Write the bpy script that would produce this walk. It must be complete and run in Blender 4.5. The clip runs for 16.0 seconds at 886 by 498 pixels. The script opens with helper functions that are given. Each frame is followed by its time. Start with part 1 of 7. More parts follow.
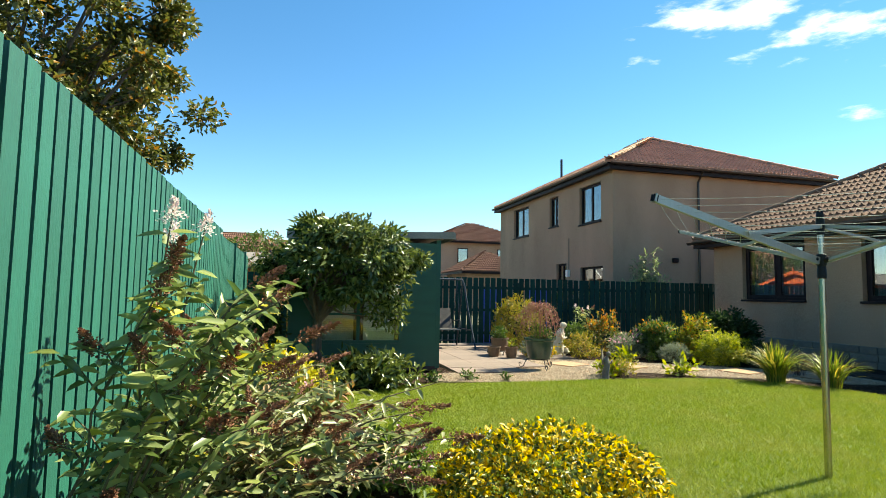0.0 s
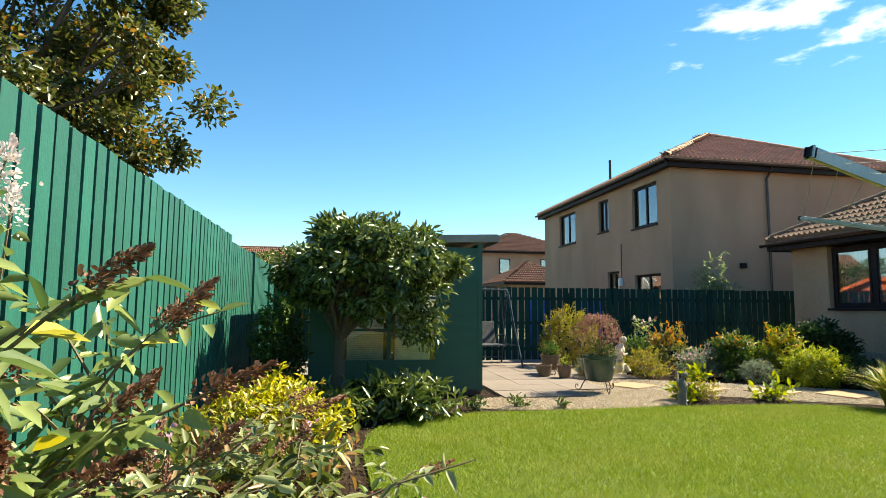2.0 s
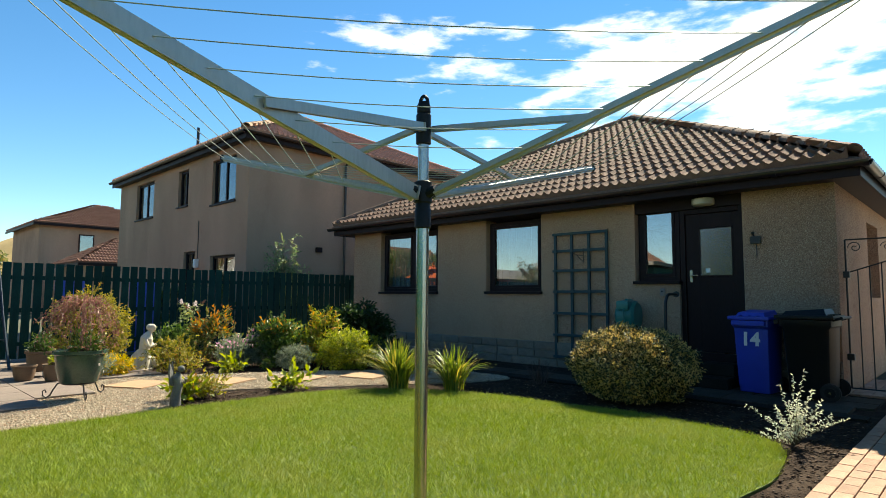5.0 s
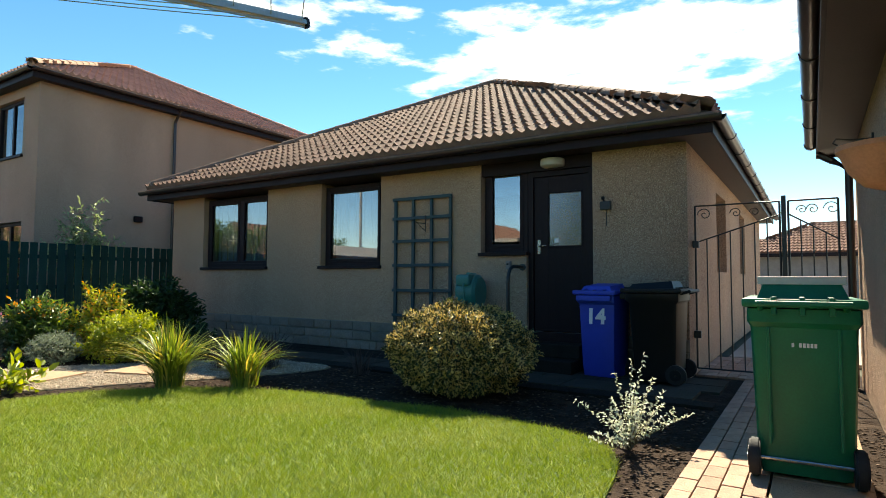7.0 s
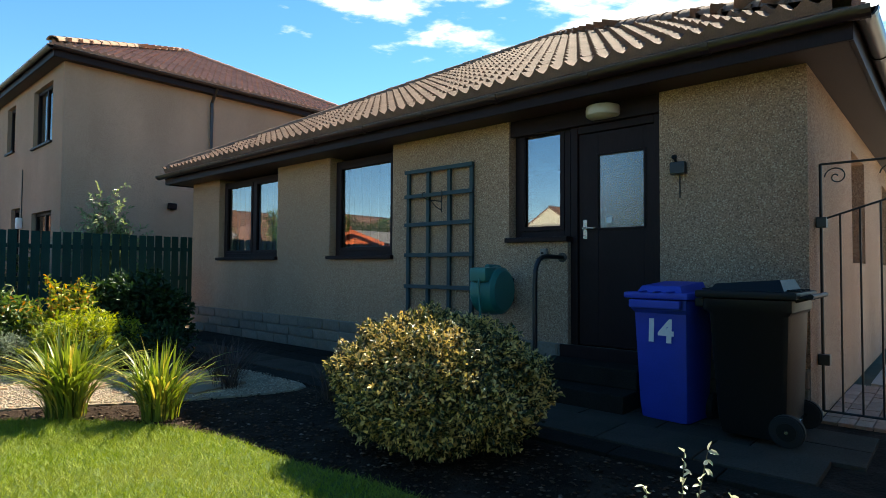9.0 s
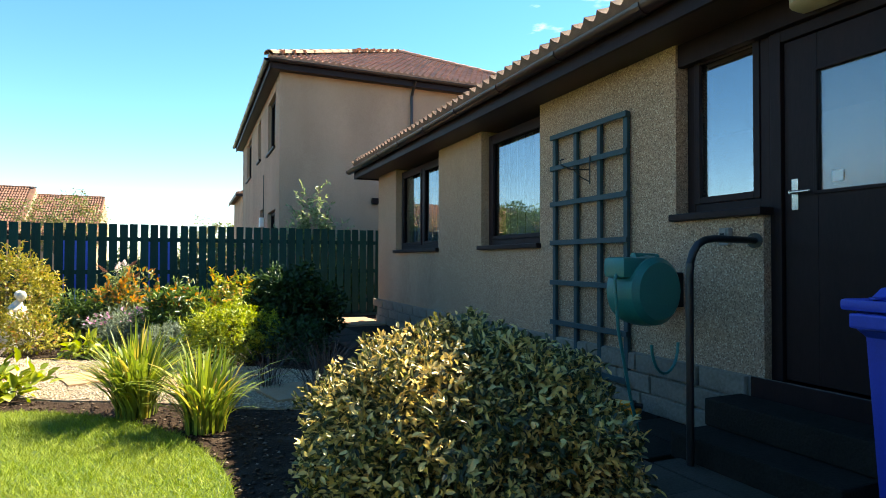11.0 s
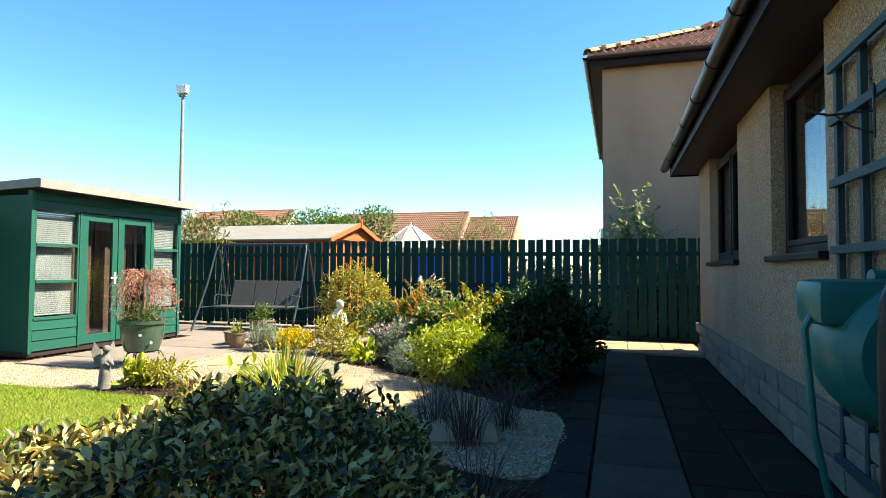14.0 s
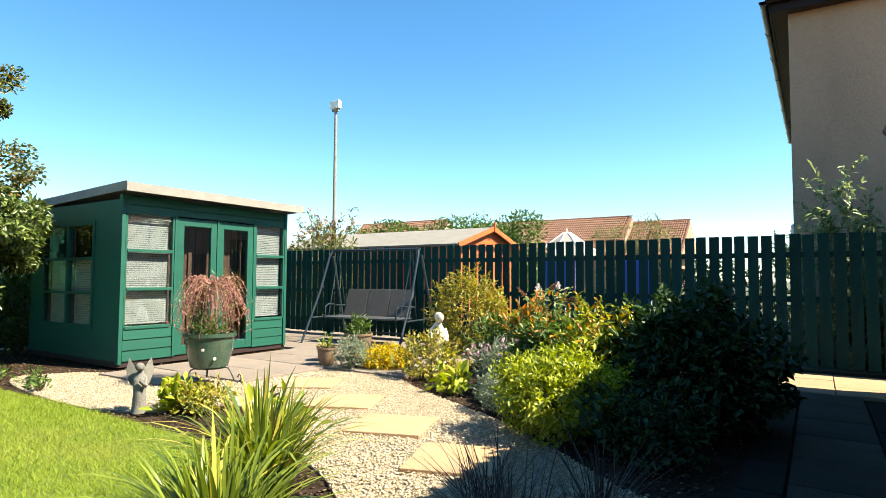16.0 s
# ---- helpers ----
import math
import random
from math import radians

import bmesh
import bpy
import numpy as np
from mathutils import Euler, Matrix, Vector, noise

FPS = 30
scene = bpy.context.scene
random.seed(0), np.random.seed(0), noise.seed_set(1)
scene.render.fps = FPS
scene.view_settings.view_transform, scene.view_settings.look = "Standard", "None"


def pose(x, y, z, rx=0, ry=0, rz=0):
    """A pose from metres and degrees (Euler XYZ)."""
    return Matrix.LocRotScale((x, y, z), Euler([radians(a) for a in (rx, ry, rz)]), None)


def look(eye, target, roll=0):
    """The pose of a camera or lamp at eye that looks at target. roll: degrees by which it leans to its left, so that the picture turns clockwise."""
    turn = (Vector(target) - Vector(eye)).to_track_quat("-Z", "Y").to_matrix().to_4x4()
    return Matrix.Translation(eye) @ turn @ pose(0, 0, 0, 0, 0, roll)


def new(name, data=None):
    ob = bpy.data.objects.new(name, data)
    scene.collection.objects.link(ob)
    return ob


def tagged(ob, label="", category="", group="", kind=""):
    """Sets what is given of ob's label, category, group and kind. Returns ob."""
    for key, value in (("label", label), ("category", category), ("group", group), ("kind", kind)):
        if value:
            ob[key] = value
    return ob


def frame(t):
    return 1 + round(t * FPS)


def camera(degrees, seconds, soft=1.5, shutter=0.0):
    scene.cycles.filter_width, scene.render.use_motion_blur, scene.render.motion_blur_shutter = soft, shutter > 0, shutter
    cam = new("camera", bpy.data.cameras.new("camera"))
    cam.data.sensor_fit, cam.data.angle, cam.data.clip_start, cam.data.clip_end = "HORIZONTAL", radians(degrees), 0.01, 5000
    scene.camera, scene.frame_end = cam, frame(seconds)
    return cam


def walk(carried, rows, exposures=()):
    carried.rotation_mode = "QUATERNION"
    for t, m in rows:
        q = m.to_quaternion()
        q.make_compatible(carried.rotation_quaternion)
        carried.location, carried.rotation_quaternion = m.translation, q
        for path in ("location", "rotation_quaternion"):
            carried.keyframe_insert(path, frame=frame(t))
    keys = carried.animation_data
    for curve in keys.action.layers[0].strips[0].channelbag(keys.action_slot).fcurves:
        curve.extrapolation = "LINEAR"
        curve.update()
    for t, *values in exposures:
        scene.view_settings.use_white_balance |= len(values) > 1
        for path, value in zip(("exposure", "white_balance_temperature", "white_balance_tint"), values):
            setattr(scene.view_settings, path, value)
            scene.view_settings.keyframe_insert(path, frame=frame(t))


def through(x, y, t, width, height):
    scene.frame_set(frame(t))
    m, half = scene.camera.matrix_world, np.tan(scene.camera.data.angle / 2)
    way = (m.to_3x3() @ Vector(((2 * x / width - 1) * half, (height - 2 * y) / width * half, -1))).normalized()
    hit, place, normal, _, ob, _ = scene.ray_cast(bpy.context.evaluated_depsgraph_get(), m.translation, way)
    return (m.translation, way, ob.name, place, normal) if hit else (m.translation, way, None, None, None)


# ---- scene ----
cam = camera(75.0, 16.0, soft=0.7)
METRES, EYE, TILT, LEAN, TURN = 12.9, 1.25, 0.0, 0.0, -14.5
ROWS = [
    (0.0, 0.0, 0.0, 0.0, -0.08, 4.57, -1.04),
    (0.5, -0.0055, 0.0224, 0.0001, 5.69, 4.77, -0.88),
    (1.0, -0.0087, 0.0447, 0.0004, 7.78, 5.43, -0.65),
    (1.5, -0.0091, 0.0719, -0.0006, 6.6, 5.7, -0.54),
    (2.0, -0.0007, 0.0952, -0.0006, 4.05, 5.76, -0.4),
    (2.5, 0.0155, 0.115, -0.0022, -0.54, 5.23, -0.34),
    (3.0, 0.0344, 0.1313, -0.0044, -6.9, 4.9, -0.22),
    (3.5, 0.0579, 0.1479, -0.0063, -13.49, 4.84, -0.18),
    (4.0, 0.0838, 0.1591, -0.0056, -19.54, 4.65, -0.24),
    (4.5, 0.1083, 0.1685, -0.0062, -25.84, 4.59, -0.35),
    (5.0, 0.1319, 0.1813, -0.0065, -31.73, 4.76, -0.38),
    (7.5, 0.2831, 0.2469, -0.0155, -43.34, 2.87, -0.27),
    (8.0, 0.3191, 0.2644, -0.0113, -42.35, 2.61, -0.26),
    (8.5, 0.3564, 0.2812, -0.0089, -39.35, 2.32, -0.3),
    (9.0, 0.392, 0.297, -0.0099, -33.85, 1.89, -0.35),
    (9.5, 0.4233, 0.3156, -0.0116, -26.93, 1.64, -0.38),
    (12.0, 0.5746, 0.3801, -0.0107, 4.53, 1.67, -0.01),
    (12.5, 0.6025, 0.3929, -0.0082, 12.8, 2.05, -0.07),
    (13.0, 0.6258, 0.4092, -0.0075, 20.2, 2.17, -0.17),
    (13.5, 0.6379, 0.4358, -0.0095, 25.86, 2.26, -0.21),
    (14.0, 0.6416, 0.467, -0.0077, 31.24, 2.16, -0.3),
    (14.5, 0.6384, 0.4987, -0.0094, 35.11, 1.99, -0.35),
    (15.0, 0.628, 0.53, -0.0119, 39.19, 2.24, -0.36),
    (15.5, 0.6177, 0.5619, -0.0112, 43.8, 2.59, -0.34),
    (16.0, 0.6097, 0.597, -0.0101, 47.41, 3.03, -0.29),
]
walk(cam, [(t, pose(0, 0, EYE, TILT, LEAN, TURN) @ pose(METRES * x, METRES * y, METRES * z, 90 + pitch, roll, yaw)) for t, x, y, z, yaw, pitch, roll in ROWS], exposures=[(0.0, 1.5, 7800, -1), (2.0, 1.48, 7800, -1), (3.5, 1.27, 7600, -1), (5.0, 1.24, 7600, 1), (7.5, 1.55, 7700, 4), (8.5, 1.54, 7600, 4), (9.0, 1.53, 7450, 4), (9.5, 1.95, 7500, 4), (12.3, 2.06, 7700, 2), (14.3, 1.88, 7450, 0), (16.0, 1.8, 7500, 0)])

# ---- light ----
SUN = Vector((0.968 * math.cos(radians(48.5)), 0.25 * math.cos(radians(48.5)), math.sin(radians(48.5))))
world = bpy.data.worlds.new("world")
scene.world = world
world.use_nodes = True
wn = world.node_tree
sky = wn.nodes.new("ShaderNodeTexSky")
sky.sky_type, sky.sun_disc = "NISHITA", False
sky.sun_elevation, sky.sun_rotation = radians(48.5), math.atan2(SUN.x, SUN.y)
sky.air_density, sky.dust_density, sky.ozone_density = 1.0, 0.0, 2.2
sky.altitude = 1500
deep = wn.nodes.new("ShaderNodeHueSaturation")
deep.inputs["Saturation"].default_value = 1.28
wn.links.new(sky.outputs[0], deep.inputs["Color"])
wn.links.new(deep.outputs[0], wn.nodes["Background"].inputs[0])
wn.nodes["Background"].inputs[1].default_value = 0.098
sun = new("sun", bpy.data.lights.new("sun", "SUN"))
sun.data.energy, sun.data.angle, sun.data.color = 5.0, radians(0.53), (1.0, 0.95, 0.86)
sun.matrix_world = look(SUN * 60, (0, 0, 0))

# ---- mesh helpers ----


def thing(name, label="", category="", group="", at=(0, 0, 0), rz=0.0, kind=""):
    ob = new(name)
    ob.empty_display_size = 0.1
    ob.matrix_basis = pose(*at, 0, 0, rz)
    return tagged(ob, label, category, group, kind)


def smooth_by(me, degrees=35):
    me.shade_smooth()
    me.set_sharp_from_angle(angle=radians(degrees))


def part(name, bm, material, parent=None, label="", smooth=False):
    me = bpy.data.meshes.new(name)
    bmesh.ops.recalc_face_normals(bm, faces=bm.faces)
    bm.to_mesh(me)
    bm.free()
    me.materials.append(material)
    if smooth:
        smooth_by(me)
    ob = new(name, me)
    ob.parent = parent
    return tagged(ob, label)


def shared(name, me, parent, m=None):
    ob = new(name, me)
    ob.parent = parent
    if m is not None:
        ob.matrix_basis = m
    return ob


def arrays(name, verts, tris, material, parent=None, label="", kind="", smooth=False):
    verts, tris = np.asarray(verts, "f"), np.asarray(tris, "i")
    me = bpy.data.meshes.new(name)
    k = tris.shape[1]
    me.vertices.add(len(verts))
    me.vertices.foreach_set("co", verts.ravel())
    me.loops.add(tris.size)
    me.loops.foreach_set("vertex_index", tris.ravel())
    me.polygons.add(len(tris))
    me.polygons.foreach_set("loop_start", np.arange(0, tris.size, k, dtype="i"))
    me.polygons.foreach_set("loop_total", np.full(len(tris), k, "i"))
    me.update(calc_edges=True)
    me.materials.append(material)
    if smooth:
        me.shade_smooth()
    ob = new(name, me)
    ob.parent = parent
    return tagged(ob, label, kind=kind)


def box(bm, x0, x1, y0, y1, z0, z1, bevel=0.0):
    r = bmesh.ops.create_cube(bm, size=1.0)
    vs = r["verts"]
    for v in vs:
        v.co = Vector((x0 + (v.co.x + 0.5) * (x1 - x0), y0 + (v.co.y + 0.5) * (y1 - y0), z0 + (v.co.z + 0.5) * (z1 - z0)))
    if bevel:
        bmesh.ops.bevel(bm, geom=list({e for v in vs for e in v.link_edges}), offset=bevel, segments=2, affect="EDGES", profile=0.6)
    return vs


def boxes(*dims, bevel=0.0):
    bm = bmesh.new()
    for d in dims:
        box(bm, *d, bevel=bevel)
    return bm


def rod(bm, a, b, r0, r1=None, seg=10, caps=True):
    a, b = Vector(a), Vector(b)
    r = bmesh.ops.create_cone(bm, cap_ends=caps, segments=seg, radius1=r0, radius2=r0 if r1 is None else r1, depth=(b - a).length)
    m = Matrix.Translation((a + b) / 2) @ (b - a).to_track_quat("Z", "Y").to_matrix().to_4x4()
    bmesh.ops.transform(bm, matrix=m, verts=r["verts"])
    return r["verts"]


def rods(*items, seg=10):
    bm = bmesh.new()
    for i in items:
        rod(bm, *i, seg=seg)
    return bm


def tube(bm, pts, r, seg=8):
    """A round bar bent along points."""
    pts = [Vector([float(c) for c in p]) for p in pts]
    rings = []
    ref = Vector((0.13, 0.27, 0.95))
    for i, p in enumerate(pts):
        d = (pts[min(i + 1, len(pts) - 1)] - pts[max(i - 1, 0)]).normalized()
        if abs(d.dot(ref)) > 0.97:
            ref = Vector((0.9, 0.3, 0.1))
        s = d.cross(ref).normalized()
        u = s.cross(d)
        rr = float(r[i] if isinstance(r, (list, tuple)) else r)
        rings.append([bm.verts.new(p + rr * (math.cos(6.28319 * k / seg) * s + math.sin(6.28319 * k / seg) * u)) for k in range(seg)])
    for a, b in zip(rings, rings[1:]):
        for k in range(seg):
            bm.faces.new((a[k], a[(k + 1) % seg], b[(k + 1) % seg], b[k]))
    bm.faces.new(rings[0][::-1]), bm.faces.new(rings[-1])


def lathe(bm, prof, seg=24, at=(0, 0, 0)):
    """A turned shape from (radius, height) pairs."""
    rings = [[bm.verts.new((at[0] + r * math.cos(6.28319 * k / seg), at[1] + r * math.sin(6.28319 * k / seg), at[2] + z)) for k in range(seg)] for r, z in prof]
    for a, b in zip(rings, rings[1:]):
        for k in range(seg):
            bm.faces.new((a[k], a[(k + 1) % seg], b[(k + 1) % seg], b[k]))
    bm.faces.new(rings[0][::-1]), bm.faces.new(rings[-1])


def prism(bm, outline, z0, z1):
    """A flat plate with the given outline in x and y."""
    lo = [bm.verts.new((x, y, z0)) for x, y in outline]
    hi = [bm.verts.new((x, y, z1)) for x, y in outline]
    n = len(lo)
    for i in range(n):
        bm.faces.new((lo[i], lo[(i + 1) % n], hi[(i + 1) % n], hi[i]))
    bm.faces.new(hi), bm.faces.new(lo[::-1])


def rounded(points, n=6):
    """A smooth closed outline through corner points."""
    out = []
    k = len(points)
    for i in range(k):
        p0, p1, p2, p3 = (Vector(points[(i + j) % k]).to_3d() for j in (-1, 0, 1, 2))
        for s in range(n):
            t = s / n
            q = 0.5 * (2 * p1 + (p2 - p0) * t + (2 * p0 - 5 * p1 + 4 * p2 - p3) * t * t + (3 * p1 - p0 - 3 * p2 + p3) * t ** 3)
            out.append((q.x, q.y))
    return out


def grid_wall(x0, x1, y0, y1, z0, z1, holes):
    """One solid wall along y, x0 to x1 thick, with rectangular holes (ya, yb, za, zb)."""
    b = bmesh.new()
    ys = sorted({y0, y1, *[c for h in holes for c in h[:2]]})
    zs = sorted({z0, z1, *[c for h in holes for c in h[2:]]})
    full = {(i, j) for i in range(len(ys) - 1) for j in range(len(zs) - 1) if not any(h[0] <= ys[i] and h[1] >= ys[i + 1] and h[2] <= zs[j] and h[3] >= zs[j + 1] for h in holes)}
    cache = {}

    def v(k, i, j):
        if (k, i, j) not in cache:
            cache[(k, i, j)] = b.verts.new(((x0, x1)[k], ys[i], zs[j]))
        return cache[(k, i, j)]

    for i, j in full:
        for k in (0, 1):
            b.faces.new([v(k, i, j), v(k, i + 1, j), v(k, i + 1, j + 1), v(k, i, j + 1)])
        for di, dj, e in ((-1, 0, ((i, j), (i, j + 1))), (1, 0, ((i + 1, j), (i + 1, j + 1))), (0, -1, ((i, j), (i + 1, j))), (0, 1, ((i, j + 1), (i + 1, j + 1)))):
            if (i + di, j + dj) not in full:
                (a, c), (d, f) = e
                b.faces.new([v(0, a, c), v(0, d, f), v(1, d, f), v(1, a, c)])
    return b


# ---- materials ----


def surface(name, color, rough=0.8, vary=0.25, scale=6.0, fine=60.0, bump=0.15, metal=0.0, dirt=None, dirt_amount=0.35, spec=0.5, per_object=0.0, stretch=(1, 1, 1)):
    """A painted, stony or plastic surface with a broad and a fine variation."""
    m = bpy.data.materials.new(name)
    m.use_nodes = True
    t = m.node_tree
    n, link = t.nodes, t.links.new
    b = n["Principled BSDF"]
    co = n.new("ShaderNodeTexCoord")
    mp = n.new("ShaderNodeMapping")
    mp.inputs["Scale"].default_value = stretch
    link(co.outputs["Object"], mp.inputs[0])
    big = n.new("ShaderNodeTexNoise")
    big.inputs["Scale"].default_value, big.inputs["Detail"].default_value = scale, 5
    small = n.new("ShaderNodeTexNoise")
    small.inputs["Scale"].default_value, small.inputs["Detail"].default_value = fine, 4
    link(mp.outputs[0], big.inputs["Vector"]), link(mp.outputs[0], small.inputs["Vector"])
    c = Vector(color)
    ramp = n.new("ShaderNodeValToRGB")
    ramp.color_ramp.elements[0].position, ramp.color_ramp.elements[1].position = 0.3, 0.72
    ramp.color_ramp.elements[0].color = (*(c * (1 - vary)), 1)
    ramp.color_ramp.elements[1].color = (*[min(1, v) for v in c * (1 + vary)], 1)
    mixv = n.new("ShaderNodeMath")
    mixv.operation = "MULTIPLY_ADD"
    mixv.inputs[1].default_value = 0.5
    half = n.new("ShaderNodeMath")
    half.operation = "MULTIPLY"
    half.inputs[1].default_value = 0.5
    link(small.outputs[0], half.inputs[0])
    link(big.outputs[0], mixv.inputs[0]), link(half.outputs[0], mixv.inputs[2])
    link(mixv.outputs[0], ramp.inputs[0])
    out = ramp.outputs[0]
    if dirt is not None:
        st = n.new("ShaderNodeTexNoise")
        st.inputs["Scale"].default_value, st.inputs["Detail"].default_value = scale * 0.45, 7
        link(mp.outputs[0], st.inputs["Vector"])
        rr = n.new("ShaderNodeValToRGB")
        rr.color_ramp.elements[0].position, rr.color_ramp.elements[1].position = 0.5, 0.68
        rr.color_ramp.elements[1].color = (dirt_amount, dirt_amount, dirt_amount, 1)
        link(st.outputs[0], rr.inputs[0])
        mx = n.new("ShaderNodeMix")
        mx.data_type = "RGBA"
        link(rr.outputs[0], mx.inputs[0]), link(out, mx.inputs[6])
        mx.inputs[7].default_value = (*dirt, 1)
        out = mx.outputs[2]
    if per_object:
        info = n.new("ShaderNodeObjectInfo")
        mr = n.new("ShaderNodeMapRange")
        mr.inputs[3].default_value, mr.inputs[4].default_value = 1 - per_object, 1 + per_object
        link(info.outputs["Random"], mr.inputs[0])
        hs = n.new("ShaderNodeHueSaturation")
        link(mr.outputs[0], hs.inputs["Value"]), link(out, hs.inputs["Color"])
        out = hs.outputs[0]
    link(out, b.inputs["Base Color"])
    b.inputs["Roughness"].default_value, b.inputs["Metallic"].default_value = rough, metal
    b.inputs["Specular IOR Level"].default_value = spec
    if bump:
        bp = n.new("ShaderNodeBump")
        bp.inputs["Strength"].default_value, bp.inputs["Distance"].default_value = bump, 0.02
        link(small.outputs[0], bp.inputs["Height"])
        link(bp.outputs[0], b.inputs["Normal"])
    return m


def leafy(name, dark, light, extra=None, extra_share=0.15, through=0.35, rough=0.4, single=False, patches=0.0, spec=0.5):
    """Leaves that differ one by one and let some light through."""
    m = bpy.data.materials.new(name)
    m.use_nodes = True
    t = m.node_tree
    n, link = t.nodes, t.links.new
    b = n["Principled BSDF"]
    geo = n.new("ShaderNodeNewGeometry")
    ramp = n.new("ShaderNodeValToRGB")
    ramp.color_ramp.elements[0].color, ramp.color_ramp.elements[1].color = (*dark, 1), (*light, 1)
    ramp.color_ramp.elements[1].position = 1.0 - (extra_share if extra else 0.0)
    if extra:
        e = ramp.color_ramp.elements.new(min(0.999, 1.0 - extra_share + 0.03))
        e.color = (*extra, 1)
    link(n.new("ShaderNodeObjectInfo").outputs["Random"] if single else geo.outputs["Random Per Island"], ramp.inputs[0])
    out = ramp.outputs[0]
    if patches:
        co = n.new("ShaderNodeTexCoord")
        for size, dry in ((1.3, (0.34, 0.31, 0.075)), (7.0, (0.28, 0.31, 0.05))):
            nz = n.new("ShaderNodeTexNoise")
            nz.inputs["Scale"].default_value, nz.inputs["Detail"].default_value = size, 5
            link(co.outputs["Object"], nz.inputs["Vector"])
            mr = n.new("ShaderNodeMapRange")
            mr.inputs[1].default_value, mr.inputs[2].default_value, mr.inputs[4].default_value = 0.48, 0.72, patches
            link(nz.outputs[0], mr.inputs[0])
            mixer = n.new("ShaderNodeMix")
            mixer.data_type = "RGBA"
            link(mr.outputs[0], mixer.inputs[0]), link(out, mixer.inputs[6])
            mixer.inputs[7].default_value = (*dry, 1)
            out = mixer.outputs[2]
    tr = n.new("ShaderNodeBsdfTranslucent")
    hs = n.new("ShaderNodeHueSaturation")
    hs.inputs["Value"].default_value, hs.inputs["Saturation"].default_value = 1.3, 1.1
    link(out, hs.inputs["Color"])
    link(out, b.inputs["Base Color"]), link(hs.outputs[0], tr.inputs[0])
    b.inputs["Roughness"].default_value, b.inputs["Specular IOR Level"].default_value = rough, spec
    mx = n.new("ShaderNodeMixShader")
    mx.inputs[0].default_value = through
    link(b.outputs[0], mx.inputs[1]), link(tr.outputs[0], mx.inputs[2])
    link(mx.outputs[0], n["Material Output"].inputs[0])
    return m


def harling(name, color, pebble, scale=125.0, bump=0.6, pit=0.4):
    """Roughcast render with pebbles of several tones."""
    m = bpy.data.materials.new(name)
    m.use_nodes = True
    t = m.node_tree
    n, link = t.nodes, t.links.new
    b = n["Principled BSDF"]
    co = n.new("ShaderNodeTexCoord")
    v = n.new("ShaderNodeTexVoronoi")
    v.inputs["Scale"].default_value = scale
    link(co.outputs["Object"], v.inputs["Vector"])
    sep = n.new("ShaderNodeSeparateColor")
    link(v.outputs["Color"], sep.inputs[0])
    r = n.new("ShaderNodeValToRGB")
    c = Vector(color)
    el = r.color_ramp.elements
    el[0].color, el[1].color = (*(c * pit), 1), (*pebble, 1)
    for p, k in ((0.2, 0.76), (0.5, 1.02), (0.85, 1.16)):
        el.new(p).color = (*(c * k), 1)
    link(sep.outputs[0], r.inputs[0])
    st = n.new("ShaderNodeTexNoise")
    st.inputs["Scale"].default_value, st.inputs["Detail"].default_value = 0.9, 8
    mp = n.new("ShaderNodeMapping")
    mp.inputs["Scale"].default_value = (1, 1, 0.35)
    link(co.outputs["Object"], mp.inputs[0]), link(mp.outputs[0], st.inputs["Vector"])
    mr = n.new("ShaderNodeMapRange")
    mr.inputs[1].default_value, mr.inputs[2].default_value = 0.3, 0.7
    mr.inputs[3].default_value, mr.inputs[4].default_value = 0.8, 1.12
    link(st.outputs[0], mr.inputs[0])
    hs = n.new("ShaderNodeHueSaturation")
    link(mr.outputs[0], hs.inputs["Value"]), link(r.outputs[0], hs.inputs["Color"])
    link(hs.outputs[0], b.inputs["Base Color"])
    bp = n.new("ShaderNodeBump")
    bp.inputs["Strength"].default_value, bp.inputs["Distance"].default_value = bump, 0.006
    bp.invert = True
    link(v.outputs["Distance"], bp.inputs["Height"]), link(bp.outputs[0], b.inputs["Normal"])
    b.inputs["Roughness"].default_value, b.inputs["Specular IOR Level"].default_value = 0.92, 0.2
    return m


def glass(name, gloss=0.3, tint=(0.85, 0.9, 0.92), rough=0.02):
    m = bpy.data.materials.new(name)
    m.use_nodes = True
    t = m.node_tree
    n, link = t.nodes, t.links.new
    n.remove(n["Principled BSDF"])
    g, tr, mx = n.new("ShaderNodeBsdfGlossy"), n.new("ShaderNodeBsdfTransparent"), n.new("ShaderNodeMixShader")
    g.inputs["Roughness"].default_value = rough
    tr.inputs[0].default_value = (*tint, 1)
    mx.inputs[0].default_value = gloss
    link(tr.outputs[0], mx.inputs[1]), link(g.outputs[0], mx.inputs[2]), link(mx.outputs[0], n["Material Output"].inputs[0])
    return m


HARL = harling("roughcast_beige", (0.365, 0.236, 0.158), (0.58, 0.44, 0.31), pit=0.5)
HARL_FAR = harling("roughcast_pinkish_beige", (0.40, 0.265, 0.185), (0.44, 0.31, 0.22), scale=120, bump=0.3, pit=0.8)
STONE = surface("base_course_stone", (0.19, 0.16, 0.125), 0.9, 0.3, 4, 40, 0.5, per_object=0.18)
MORTAR = surface("mortar", (0.2, 0.18, 0.15), 0.95, 0.2, 8, 80, 0.3)
BROWN = surface("dark_brown_woodwork", (0.015, 0.0078, 0.0088), 0.5, 0.25, 5, 70, 0.06, stretch=(1, 1, 0.2), spec=0.16)
